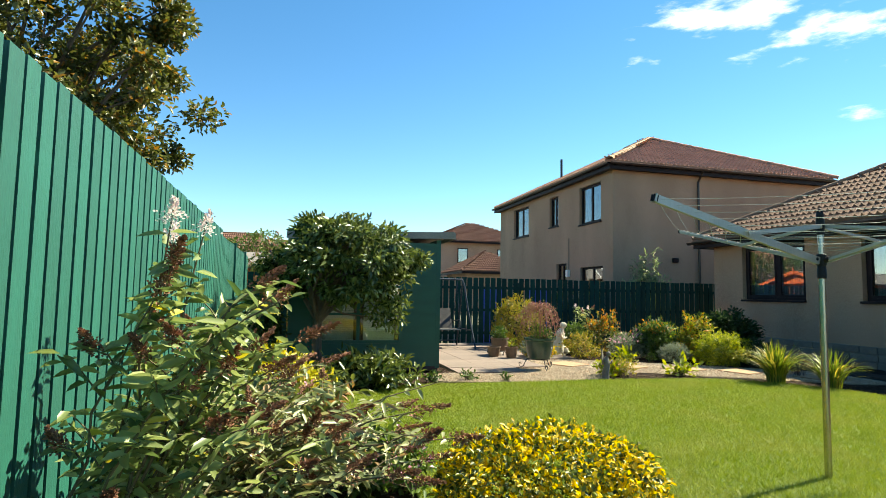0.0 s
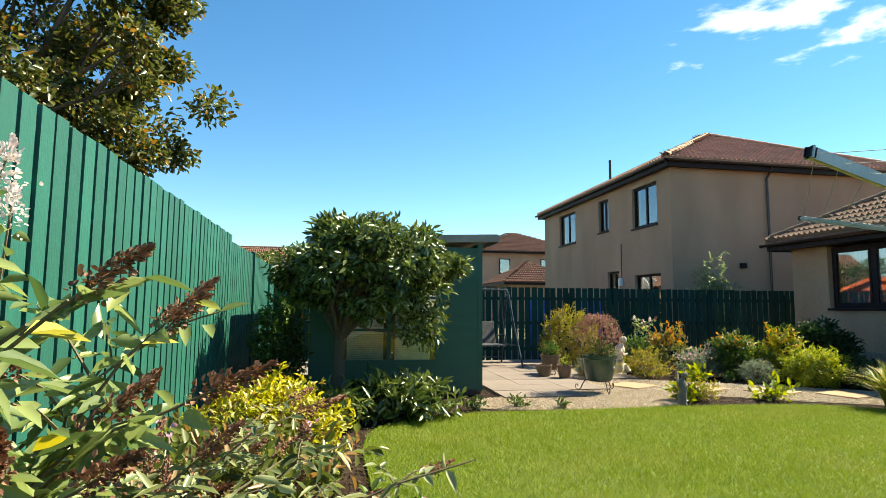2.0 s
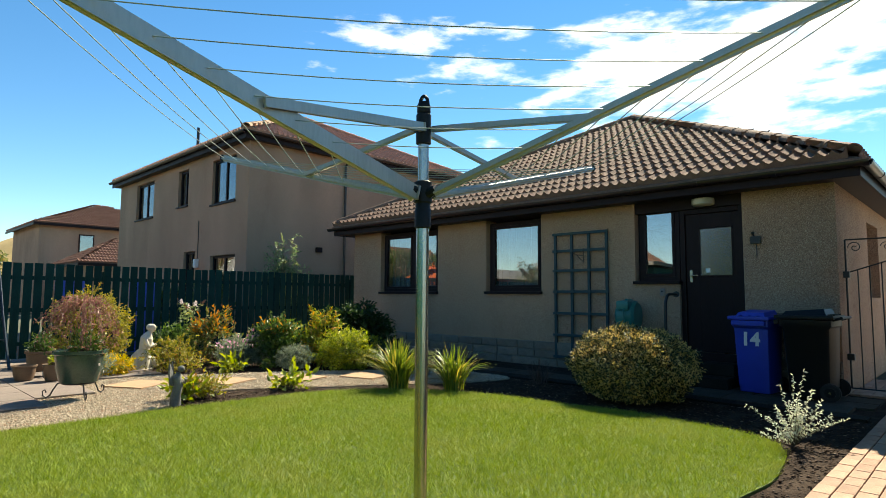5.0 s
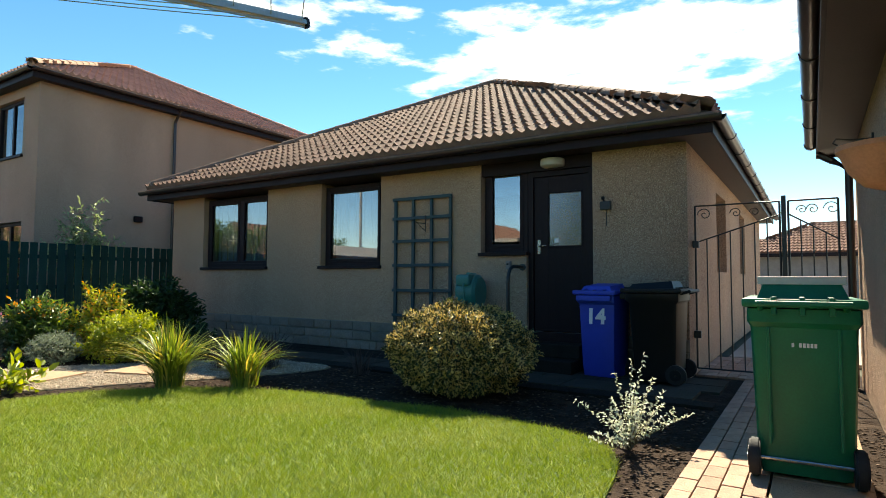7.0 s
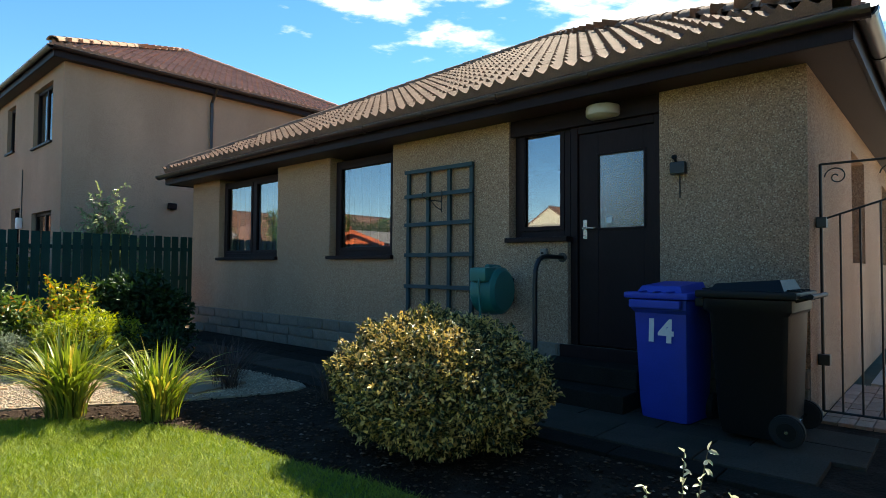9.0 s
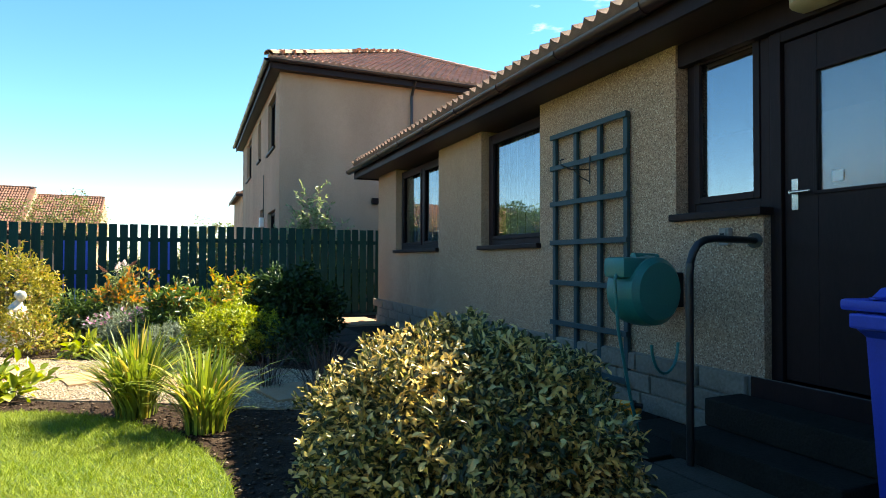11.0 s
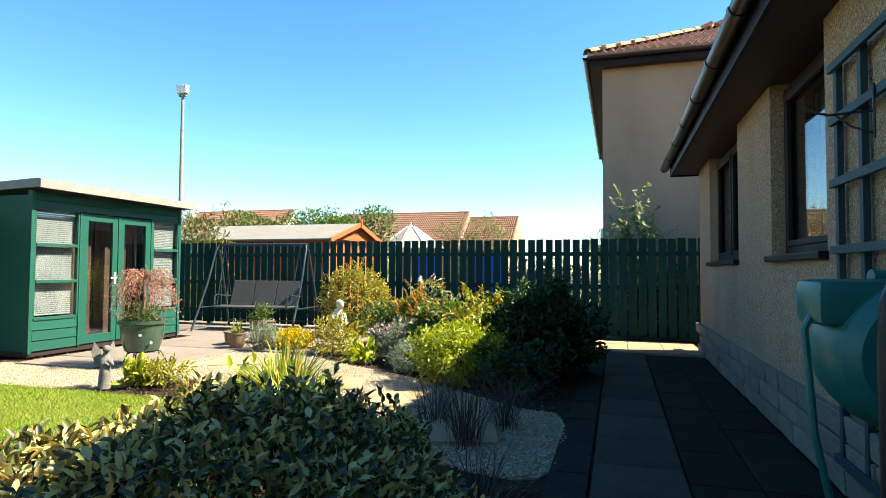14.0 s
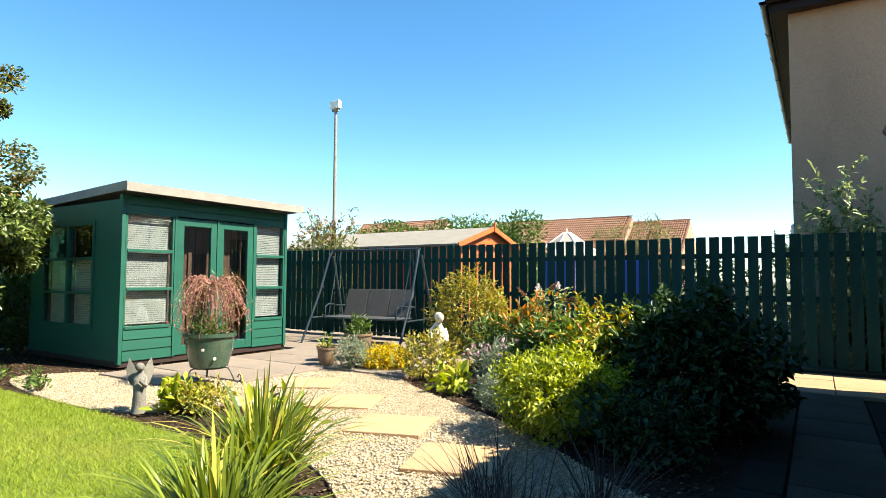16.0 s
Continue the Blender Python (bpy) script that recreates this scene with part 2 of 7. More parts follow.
GUTTER = surface("brown_plastic_gutter", (0.022, 0.012, 0.013), 0.3, 0.2, 5, 60, 0.02)
SOFFIT = surface("brown_soffit", (0.026, 0.013, 0.012), 0.6, 0.2, 5, 50, 0.05)
TILE = surface("concrete_roof_tile", (0.20, 0.118, 0.084), 0.85, 0.35, 9, 90, 0.35, dirt=(0.09, 0.07, 0.05), dirt_amount=0.5, per_object=0.12, spec=0.15)
TILE_RED = surface("red_brown_roof_tile", (0.42, 0.235, 0.165), 0.85, 0.3, 3, 40, 0.3, dirt=(0.30, 0.16, 0.11), dirt_amount=0.5, spec=0.15)
TILE_FAR = surface("brown_pantile_far_off", (0.19, 0.10, 0.072), 0.85, 0.3, 3, 40, 0.3, dirt=(0.15, 0.08, 0.055), dirt_amount=0.5, spec=0.15)
TILE_TAN = surface("ridge_mortar_tan", (0.33, 0.20, 0.125), 0.9, 0.25, 6, 60, 0.2)
GREEN_FENCE = surface("sea_green_fence_stain", (0.010, 0.108, 0.077), 0.62, 0.22, 5, 50, 0.22, dirt=(0.04, 0.17, 0.125), dirt_amount=0.3, per_object=0.16, stretch=(3, 3, 0.4))
GREEN_DARK = surface("dark_green_fence_stain", (0.006, 0.038, 0.033), 0.7, 0.3, 5, 50, 0.25, dirt=(0.015, 0.062, 0.055), dirt_amount=0.4, per_object=0.2, stretch=(3, 3, 0.4), spec=0.15)
# Near-black backing boards carry the darkness of the fence gaps in their colour.
GAP_DARK = surface("gap_dark_board", (0.013, 0.012, 0.010), 0.9, 0.3, 5, 50, 0.2)
GREEN_SHED = surface("summerhouse_green_paint", (0.005, 0.075, 0.052), 0.5, 0.16, 4, 45, 0.12, per_object=0.06, stretch=(1, 0.4, 3))
FELT = surface("roofing_felt", (0.20, 0.18, 0.16), 0.95, 0.25, 4, 90, 0.4)
BLIND = surface("taupe_blind_slat", (0.46, 0.40, 0.36), 0.8, 0.1, 6, 40, 0.05)
FELT_TRIM = surface("weathered_felt_edge", (0.25, 0.225, 0.205), 0.9, 0.25, 4, 60, 0.25)
SOIL = surface("bark_and_soil", (0.030, 0.018, 0.012), 0.95, 0.5, 9, 45, 0.9, dirt=(0.085, 0.058, 0.04), dirt_amount=0.5, spec=0.1)
EARTH = surface("open_ground", (0.07, 0.075, 0.04), 0.95, 0.4, 0.6, 10, 0.3)
TURF = surface("turf", (0.075, 0.115, 0.016), 0.9, 0.4, 1.6, 60, 0.6, dirt=(0.12, 0.125, 0.035), dirt_amount=0.35)
GRAVEL_BED = surface("gravel_bed", (0.34, 0.26, 0.18), 0.9, 0.4, 12, 70, 0.9)
SLAB = surface("buff_paving_slab", (0.37, 0.225, 0.125), 0.9, 0.22, 5, 70, 0.35, dirt=(0.2, 0.16, 0.12), dirt_amount=0.4, per_object=0.1)
SLAB_GREY = surface("weathered_paving_slab", (0.19, 0.145, 0.12), 0.9, 0.25, 4, 70, 0.35, dirt=(0.13, 0.105, 0.09), dirt_amount=0.5, per_object=0.12)
# The house's shade is put into these two dark slab colours.
SLAB_DARK = surface("shade_dark_paving", (0.022, 0.019, 0.015), 0.92, 0.4, 4, 70, 0.35, dirt=(0.012, 0.013, 0.009), dirt_amount=0.5, per_object=0.2, spec=0.12)
SLAB_MID = surface("shade_brown_paving", (0.062, 0.050, 0.038), 0.92, 0.4, 4, 70, 0.4, dirt=(0.028, 0.028, 0.018), dirt_amount=0.6, per_object=0.2, spec=0.15)
CONCRETE = surface("pale_worn_concrete", (0.36, 0.30, 0.24), 0.92, 0.2, 1.5, 60, 0.2, dirt=(0.22, 0.18, 0.14), dirt_amount=0.5)
PAVER = surface("buff_brick_paver", (0.36, 0.22, 0.15), 0.9, 0.3, 9, 80, 0.3, per_object=0.2)
GLASS = glass("window_glass", 0.27)
GLASS_FROST = glass("frosted_door_glass", 0.22, (0.5, 0.55, 0.55), rough=0.22)
GLASS_SHED = glass("summerhouse_glass", 0.12)
# Unlit rooms: their gloom is put into one dark base colour.
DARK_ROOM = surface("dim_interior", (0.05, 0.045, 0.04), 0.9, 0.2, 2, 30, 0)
# White blind dimmed and blued in colour so the panes look deep blue.
NET = surface("dimmed_white_blind", (0.22, 0.23, 0.26), 0.9, 0.08, 6, 40, 0.05, stretch=(6, 6, 0.3))
CREAM = surface("cream_blind_slat", (0.62, 0.55, 0.42), 0.7, 0.1, 6, 40, 0.05)
WHITE = surface("white_paint", (0.75, 0.74, 0.72), 0.5, 0.08, 6, 60, 0.05)
BLACK = surface("black_metal", (0.012, 0.012, 0.013), 0.4, 0.2, 9, 90, 0.1)

# ---- ground ----
bm = bmesh.new()
bmesh.ops.create_grid(bm, x_segments=40, y_segments=40, size=2500)
for v in bm.verts:
    v.co.z = -0.06
ground = tagged(part("ground", bm, EARTH), "bare brown and green open ground reaching the horizon", "ground", kind="structure")
bm = bmesh.new()
prism(bm, [(-1.0, -3), (12, -3), (12, 14.3), (-1.3, 14.3)], -0.05, -0.012)
garden_soil = tagged(part("garden_soil", bm, SOIL), "dark bark mulch and soil of the garden beds", "soil", kind="structure")

LAWN = rounded([(0.5, -2.6), (0.72, 2.2), (0.8, 3.85), (0.6, 4.5), (0.57, 5.5), (0.57, 6.5), (0.72, 7.2), (1.1, 7.6), (1.8, 7.9), (2.9, 7.97), (5.2, 7.98), (6.4, 7.85), (7.3, 7.15), (7.72, 6.2), (7.8, 5.3), (7.9, 4.4), (7.6, 3.25), (6.6, 2.95), (5.4, 2.9), (4.9, 1.5), (4.8, -2.6)], 6)
bm = bmesh.new()
prism(bm, LAWN, -0.03, 0.006)
lawn = tagged(part("lawn", bm, TURF), "mown green lawn with a curved cut edge", "lawn", kind="structure")

bm = bmesh.new()
GRAVEL_ZONE = rounded([(2.0, 8.35), (3.0, 8.08), (4.3, 8.06), (4.85, 8.3), (5.1, 8.75), (5.8, 8.75), (6.6, 8.2), (7.2, 7.9), (8.1, 7.3), (9.1, 7.05), (9.1, 8.4), (8.65, 8.66), (7.75, 9.4), (7.2, 9.75), (6.2, 10.3), (5.2, 10.9), (4.3, 10.6), (3.2, 9.3), (2.3, 9.0)], 5)
prism(bm, GRAVEL_ZONE, -0.03, 0.0)
gravel = tagged(part("gravel", bm, GRAVEL_BED), "pale cream gravel path through the garden", "gravel", kind="structure")

# ---- boundary fences ----


def board_fence(name, label, boards, posts, rails, material, backs=()):
    f = thing(name, label, "fence", kind="structure")
    mesh_cache = {}
    for kind_, items in (("board", boards), ("post", posts), ("rail", rails), ("backing_board", backs)):
        for (x, y, z, sx, sy, sz) in items:
            key = (kind_, round(sx, 3), round(sy, 3), round(sz, 3))
            if key not in mesh_cache:
                b = bmesh.new()
                box(b, -sx / 2, sx / 2, -sy / 2, sy / 2, 0, sz, bevel=0.0)
                me = bpy.data.meshes.new(kind_)
                b.to_mesh(me), b.free()
                me.materials.append(GAP_DARK if kind_ == "backing_board" else material)
                mesh_cache[key] = me
            tilt = random.uniform(-0.35, 0.35) if kind_ == "board" else 0
            shared(kind_, mesh_cache[key], f, pose(x, y, z + (random.uniform(-0.008, 0.008) if kind_ == "board" else 0), tilt if sy > sx else 0, tilt if sx > sy else 0, 0))
    return f


FX, FTOP = -0.98, 2.1
left_boards, left_backs = [], []
y, i = -3.0, 0
while y < 14.0:
    off = 0.0 if y < 8.6 else -0.05
    left_boards.append((FX + off, y, 0.03, 0.02, 0.118, FTOP - 0.03 - (0.04 if y > 8.6 else 0)))
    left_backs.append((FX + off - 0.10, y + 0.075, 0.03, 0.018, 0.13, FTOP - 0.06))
    y += 0.151
left_posts = [(FX - 0.05, yy, 0, 0.09, 0.09, FTOP + 0.0) for yy in np.arange(-2.4, 14, 2.2)]
left_rails = [(FX - 0.036 - (0.05 if yy > 8 else 0), yy, z, 0.04, 5.5, 0.08) for z in (0.35, 1.05, 1.72) for yy in (-0.2, 5.65, 11.4)]
board_fence("fence_west", "sea-green stained vertical board fence", left_boards, left_posts, left_rails, GREEN_FENCE, backs=left_backs)

BY = 14.0
far_boards = [(x, BY, 0.07, 0.123, 0.02, 1.64) for x in np.arange(-0.95, 13.2, 0.1555)]
far_posts = [(x, BY + 0.06, 0, 0.09, 0.09, 1.6) for x in (-0.9, 1.3, 3.5, 5.7, 7.9, 9.3, 11.5)]
far_rails = [(6.1, BY + 0.032, z, 14.2, 0.04, 0.07) for z in (0.28, 0.86, 1.42)]
board_fence("fence_north", "dark green slatted garden fence with gaps", far_boards, far_posts, far_rails, GREEN_DARK)

# ---- bungalow ----
WX, S0, N0, EZ = 10.68, 3.23, 12.86, 2.62
bungalow = thing("bungalow", "beige roughcast bungalow with brown tiled hipped roof", "house", kind="structure")


HOLES = [(4.30, 5.17, 0.4, EZ), (5.17, 5.84, 1.42, EZ), (7.56, 8.80, 1.27, EZ), (10.08, 11.88, 1.27, EZ)]
part("west_wall", grid_wall(WX, WX + 0.3, S0, N0, 0.0, EZ, HOLES), HARL, bungalow)
part("south_wall", grid_wall(S0, S0 + 0.3, WX + 0.3, 21.0, 0.0, EZ, [(13.0, 14.1, 1.2, 2.35), (16.2, 17.2, 1.2, 2.35)]), HARL, bungalow).matrix_basis = Matrix(((0, 1, 0, 0), (1, 0, 0, 0), (0, 0, 1, 0), (0, 0, 0, 1)))
part("north_wall", boxes((WX + 0.3, 21.0, N0 - 0.3, N0, 0, EZ)), HARL, bungalow)
part("east_wall", boxes((21.0, 21.3, S0, N0, 0, EZ)), HARL, bungalow)
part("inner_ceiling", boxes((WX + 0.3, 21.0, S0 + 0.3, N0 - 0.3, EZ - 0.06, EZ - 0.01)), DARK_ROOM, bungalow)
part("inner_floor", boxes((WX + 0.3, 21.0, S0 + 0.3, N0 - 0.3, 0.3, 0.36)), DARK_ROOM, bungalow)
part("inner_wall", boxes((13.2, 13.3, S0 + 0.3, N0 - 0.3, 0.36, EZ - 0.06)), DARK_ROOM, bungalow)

# roof slopes
E0, AX, AY, AZ = 10.28, 15.43, 8.05, 5.5
SY0, NY0, ZE = 2.88, 13.22, 2.80


def slab_roof(eaves, ridge, thick, material, parent, name="roof_slope"):
    """A sloping plate between an eaves edge and a ridge edge or point."""
    b = bmesh.new()
    pts = [Vector(p) for p in (*eaves, *ridge)]
    top = [b.verts.new(p) for p in pts]
    low = [b.verts.new(p - Vector((0, 0, thick))) for p in pts]
    k = len(pts)
    b.faces.new(top), b.faces.new(low[::-1])
    for i in range(k):
        b.faces.new((top[i], low[i], low[(i + 1) % k], top[(i + 1) % k]))
    return part(name, b, material, parent)


roof = part("roof", boxes((E0 + 0.06, 21.6, SY0 + 0.06, NY0 - 0.06, EZ, EZ + 0.03)), SOFFIT, bungalow, "brown boarded soffit under the eaves")
slab_roof([(E0, SY0, ZE), (E0, NY0, ZE)], [(AX, AY, AZ)], 0.05, TILE, roof)
slab_roof([(21.7, SY0, ZE), (E0, SY0, ZE)], [(AX, AY, AZ), (21.7, AY, AZ)], 0.05, TILE, roof)
slab_roof([(E0, NY0, ZE), (21.7, NY0, ZE)], [(21.7, AY, AZ), (AX, AY, AZ)], 0.05, TILE, roof)


def roman_tile(width=0.30, length=0.36, cols=9, lift=0.046):
    """One double-rolled concrete tile: x along the eaves, y up the slope."""
    xs = np.linspace(-width / 2, width / 2, cols)
    ph = (xs / width + 0.5) * 2 * 2 * math.pi
    h = 0.022 + 0.040 * np.clip(np.cos(ph), -0.5, 1)
    verts, quads = [], []
    for x, z in zip(xs, h):
        verts += [(x, 0, -0.006 + z * 0.1), (x, 0, z + lift), (x, length, z + 0.0)]
    for i in range(cols - 1):
        a, b = 3 * i, 3 * i + 3
        quads += [(a, b, b + 1, a + 1), (a + 1, b + 1, b + 2, a + 2)]
    return np.array(verts), np.array(quads)


def tile_slope(parent, eave_a, eave_b, apex_a, apex_b, gauge=0.31, width=0.30, singles=0, material=None, lift=0.046):
    """Tiles a slope from the eaves line a-b up to the ridge apex_a-apex_b; the first ones singly, the others joined."""
    ea, eb, aa, ab = (Vector(p) for p in (eave_a, eave_b, apex_a, apex_b))
    u = (eb - ea).normalized()
    up0 = aa - ea
    v = (up0 - u * up0.dot(u)).normalized()
    nrm = u.cross(v)
    if nrm.z < 0:
        nrm = -nrm
    height = (aa - ea).dot(v)
    verts, quads = roman_tile(width, gauge + 0.05, lift=lift)
    me = None
    if singles:
        me = bpy.data.meshes.new("roof_tile")
        me.from_pydata([tuple(p) for p in verts], [], [tuple(int(i) for i in q) for q in quads])
        me.materials.append(material)
        smooth_by(me, 50)
    V, Q, count, r = [], [], 0, 0
    rot = np.array([tuple(u), tuple(v), tuple(nrm)]).T
    while r * gauge < height - 0.08:
        f = (r * gauge) / height
        l, rr = ea.lerp(aa, f), eb.lerp(ab, f)
        span = (rr - l).length
        k0 = math.ceil((l - ea).dot(u) / width - 0.15)
        k1 = math.floor((rr - ea).dot(u) / width + 0.15)
        for k in range(k0, k1):
            p = ea + u * ((k + 0.5) * width) + v * (r * gauge + 0.045) + nrm * (0.004 + random.uniform(0, 0.004))
            if count < singles:
                m = Matrix((Vector(rot[0]), Vector(rot[1]), Vector(rot[2]))).to_4x4()
                m.translation = p
                shared("roof_tile", me, parent, m)
            else:
                Q.append(quads + len(V) * len(verts))
                V.append(verts @ rot.T + np.array(p))
            count += 1
        r += 1
    if V:
        o = arrays("roof_tiles", np.concatenate(V), np.concatenate(Q), material, parent, kind="stuff")
        smooth_by(o.data, 50)


def ridge_caps(parent, a, b, material, r=0.11, length=0.42):
    a, b = Vector(a), Vector(b)
    n = max(1, int((b - a).length / (length - 0.04)))
    d = (b - a).normalized()
    s = d.cross(Vector((0, 0, 1))).normalized()
    up = s.cross(d)
    verts, quads = [], []
    for j, (y, k) in enumerate(((0, 1.08), (length, 0.96))):
        for i in range(9):
            w = math.pi * i / 8
            verts.append((r * k * math.cos(w), y, r * k * 0.8 * math.sin(w)))
    quads = [(i, i + 1, i + 10, i + 9) for i in range(8)]
    verts += [(x * 0.82, 0, z * 0.8) for x, y, z in verts[:9]]
    quads += [(i + 18, i + 19, i + 1, i) for i in range(8)]
    me = bpy.data.meshes.new("ridge_tile")
    me.from_pydata(verts, [], quads)
    me.materials.append(material)
    smooth_by(me, 50)
    m3 = Matrix((s, d, up)).transposed().to_4x4()
    for i in range(n):
        m = m3.copy()
        m.translation = a + d * (i * (b - a).length / n) + up * 0.01
        shared("ridge_tile", me, parent, m)


# fascia, gutter and rainwater pipes
part("fascia", boxes((E0 + 0.03, E0 + 0.06, SY0 + 0.03, NY0 - 0.03, EZ - 0.02, ZE - 0.03), (E0 + 0.063, 21.6, SY0 + 0.03, SY0 + 0.06, EZ - 0.02, ZE - 0.03), (E0 + 0.063, 21.6, NY0 - 0.06, NY0 - 0.03, EZ - 0.02, ZE - 0.03), bevel=0.004), BROWN, roof)


def gutter(parent, a, b, r=0.06, brackets=0.9, material=None):
    a, b = Vector(a), Vector(b)
    d = (b - a).normalized()
    s = d.cross(Vector((0, 0, 1))).normalized()
    bmg = bmesh.new()
    for rad, w0 in ((r, 0), (r - 0.008, 0)):
        ra = [bmg.verts.new(a + rad * (math.cos(math.pi * k / 10) * s - math.sin(math.pi * k / 10) * Vector((0, 0, 1)))) for k in range(11)]
        rb = [bmg.verts.new(v.co + (b - a)) for v in ra]
        for k in range(10):
            bmg.faces.new((ra[k], ra[k + 1], rb[k + 1], rb[k]))
        bmg.faces.new(ra), bmg.faces.new(rb)
    g = part("gutter", bmg, material, parent, smooth=True)
    n = int((b - a).length / brackets)
    for i in range(n + 1):
        p = a + (b - a) * ((i + 0.02) / (n + 0.04))
        bb = bmesh.new()
        pts = [p + (r + 0.008) * (math.cos(math.pi * k / 8) * s - math.sin(math.pi * k / 8) * Vector((0, 0, 1))) for k in range(9)]
        ring = [[bb.verts.new(q + d * o) for q in pts] for o in (-0.03, 0.03)]
        inner = [[bb.verts.new(p + (q - p) * 0.86 + d * o) for q in pts] for o in (-0.03, 0.03)]
        for k in range(8):
            bb.faces.new((ring[0][k], ring[0][k + 1], ring[1][k + 1], ring[1][k]))
            bb.faces.new((ring[0][k], ring[0][k + 1], inner[0][k + 1], inner[0][k]))
            bb.faces.new((ring[1][k], ring[1][k + 1], inner[1][k + 1], inner[1][k]))
        part("bracket", bb, material, g)
    return g


gutter(roof, (E0 - 0.038, SY0 - 0.06, ZE - 0.042), (E0 - 0.038, NY0 + 0.06, ZE - 0.042), r=0.062, material=GUTTER)
gutter(roof, (E0 - 0.03, SY0 - 0.038, ZE - 0.042), (21.6, SY0 - 0.038, ZE - 0.042), r=0.062, material=GUTTER)

# base course of split-face stone
base = thing("base_course", "rough grey-buff stone base course", "wall base", kind="structure")
part("mortar_bed", boxes((WX - 0.012, WX - 0.001, S0, N0, 0, 0.42)), MORTAR, base)
stone_meshes = []
for L in (0.36, 0.46, 0.58):
    b = bmesh.new()
    box(b, -0.03, 0.0, -L / 2 + 0.006, L / 2 - 0.006, 0.005, 0.135, bevel=0.008)
    for v in b.verts:
        if v.co.x < -0.01:
            v.co.x += random.uniform(-0.006, 0.01)
    me = bpy.data.meshes.new("stone")
    b.to_mesh(me), b.free()
    me.materials.append(STONE)
    stone_meshes.append((L, me))
for c in range(3):
    y = S0 + 0.02 - random.uniform(0, 0.2)
    while y < N0 - 0.2:
        L, me = random.choice(stone_meshes)
        if not 4.25 < y + L / 2 < 5.22:
            shared("stone", me, base, pose(WX - 0.01 + random.uniform(-0.006, 0.003), max(y + L / 2, S0 + L / 2), 0.0 + c * 0.14))
        y += L


def casement(name, label, y0, y1, z0, z1, mullions=(), sill=True, blind=True):
    """A window set back in the west wall, with frame, panes and sill."""
    w = thing(name, label, "window", kind="structure")
    x = WX + 0.09
    f = 0.065
    dims = [(x, x + 0.07, y0, y0 + f, z0, z1), (x, x + 0.07, y1 - f, y1, z0, z1), (x + 0.002, x + 0.068, y0 + f, y1 - f, z0, z0 + f), (x + 0.002, x + 0.068, y0 + f, y1 - f, z1 - f, z1)]
    part("window_frame", boxes(*dims, bevel=0.006), BROWN, w)
    edges = [y0 + f, *mullions, y1 - f]
    for mm in mullions:
        part("mullion", boxes((x + 0.004, x + 0.066, mm - 0.045, mm + 0.045, z0 + f, z1 - f), bevel=0.006), BROWN, w)
    for a, b in zip(edges, edges[1:]):
        a2, b2 = a + (0.045 if a != edges[0] else 0.0), b - (0.045 if b != edges[-1] else 0.0)
        g = part("pane", boxes((x + 0.03, x + 0.036, a2, b2, z0 + f, z1 - f)), GLASS, w)
        part("sash", boxes((x - 0.008, x + 0.025, a2, a2 + 0.045, z0 + f, z1 - f), (x - 0.008, x + 0.025, b2 - 0.045, b2, z0 + f, z1 - f), (x - 0.007, x + 0.024, a2 + 0.045, b2 - 0.045, z0 + f, z0 + f + 0.045), (x - 0.007, x + 0.024, a2 + 0.045, b2 - 0.045, z1 - f - 0.045, z1 - f), bevel=0.005), BROWN, w)
    if sill:
        part("window_sill", boxes((WX - 0.055, x + 0.02, y0 - 0.04, y1 + 0.04, z0 - 0.05, z0 - 0.002), bevel=0.008), BROWN, w)
    if blind:
        b = bmesh.new()
        k = int((y1 - y0) / 0.09)
        for i in range(k):
            yy = y0 + 0.05 + i * (y1 - y0 - 0.1) / k
            box(b, x + 0.2 + 0.012 * (i % 2), x + 0.205 + 0.012 * (i % 2), yy, yy + 0.085, z0 + 0.05, z1 - 0.05)
        part("blind", b, NET, w, "white vertical blind behind the glass, dimmed blue-grey in colour")
    return w


casement("window_1", "brown two-light casement window with white blind", 10.10, 11.86, 1.28, 2.56, mullions=(10.9,))
casement("window_2", "brown single-light window with vertical blind", 7.58, 8.78, 1.28, 2.56)
casement("window_3", "narrow brown window beside the back door", 5.19, 5.82, 1.43, 2.56, blind=False)
part("door_head_panel", boxes((WX + 0.02, WX + 0.08, 4.3, 5.84, 2.46, EZ), bevel=0.004), BROWN, bungalow)

door = thing("door_1", "dark brown back door with a frosted glass panel, closed", "door", kind="structure")
part("door_frame", boxes((WX + 0.06, WX + 0.14, 4.30, 4.37, 0.4, 2.46), (WX + 0.06, WX + 0.14, 5.10, 5.17, 0.4, 2.46), (WX + 0.062, WX + 0.138, 4.37, 5.10, 2.39, 2.46), bevel=0.006), BROWN, door)
leaf = part("door_leaf", boxes((WX + 0.085, WX + 0.13, 4.375, 4.47, 0.42, 2.385), (WX + 0.085, WX + 0.13, 4.90, 5.095, 0.42, 2.385), (WX + 0.086, WX + 0.129, 4.47, 4.90, 0.42, 1.50), (WX + 0.086, WX + 0.129, 4.47, 4.90, 2.17, 2.385), bevel=0.004), BROWN, door)
part("door_glass", boxes((WX + 0.1, WX + 0.11, 4.47, 4.90, 1.50, 2.17)), GLASS_FROST, door)
part("glazing_bead", boxes((WX + 0.075, WX + 0.085, 4.45, 4.47, 1.48, 2.19), (WX + 0.075, WX + 0.085, 4.90, 4.92, 1.48, 2.19), (WX + 0.075, WX + 0.085, 4.47, 4.90, 1.48, 1.50), (WX + 0.075, WX + 0.085, 4.47, 4.90, 2.17, 2.19), bevel=0.003), BROWN, door)

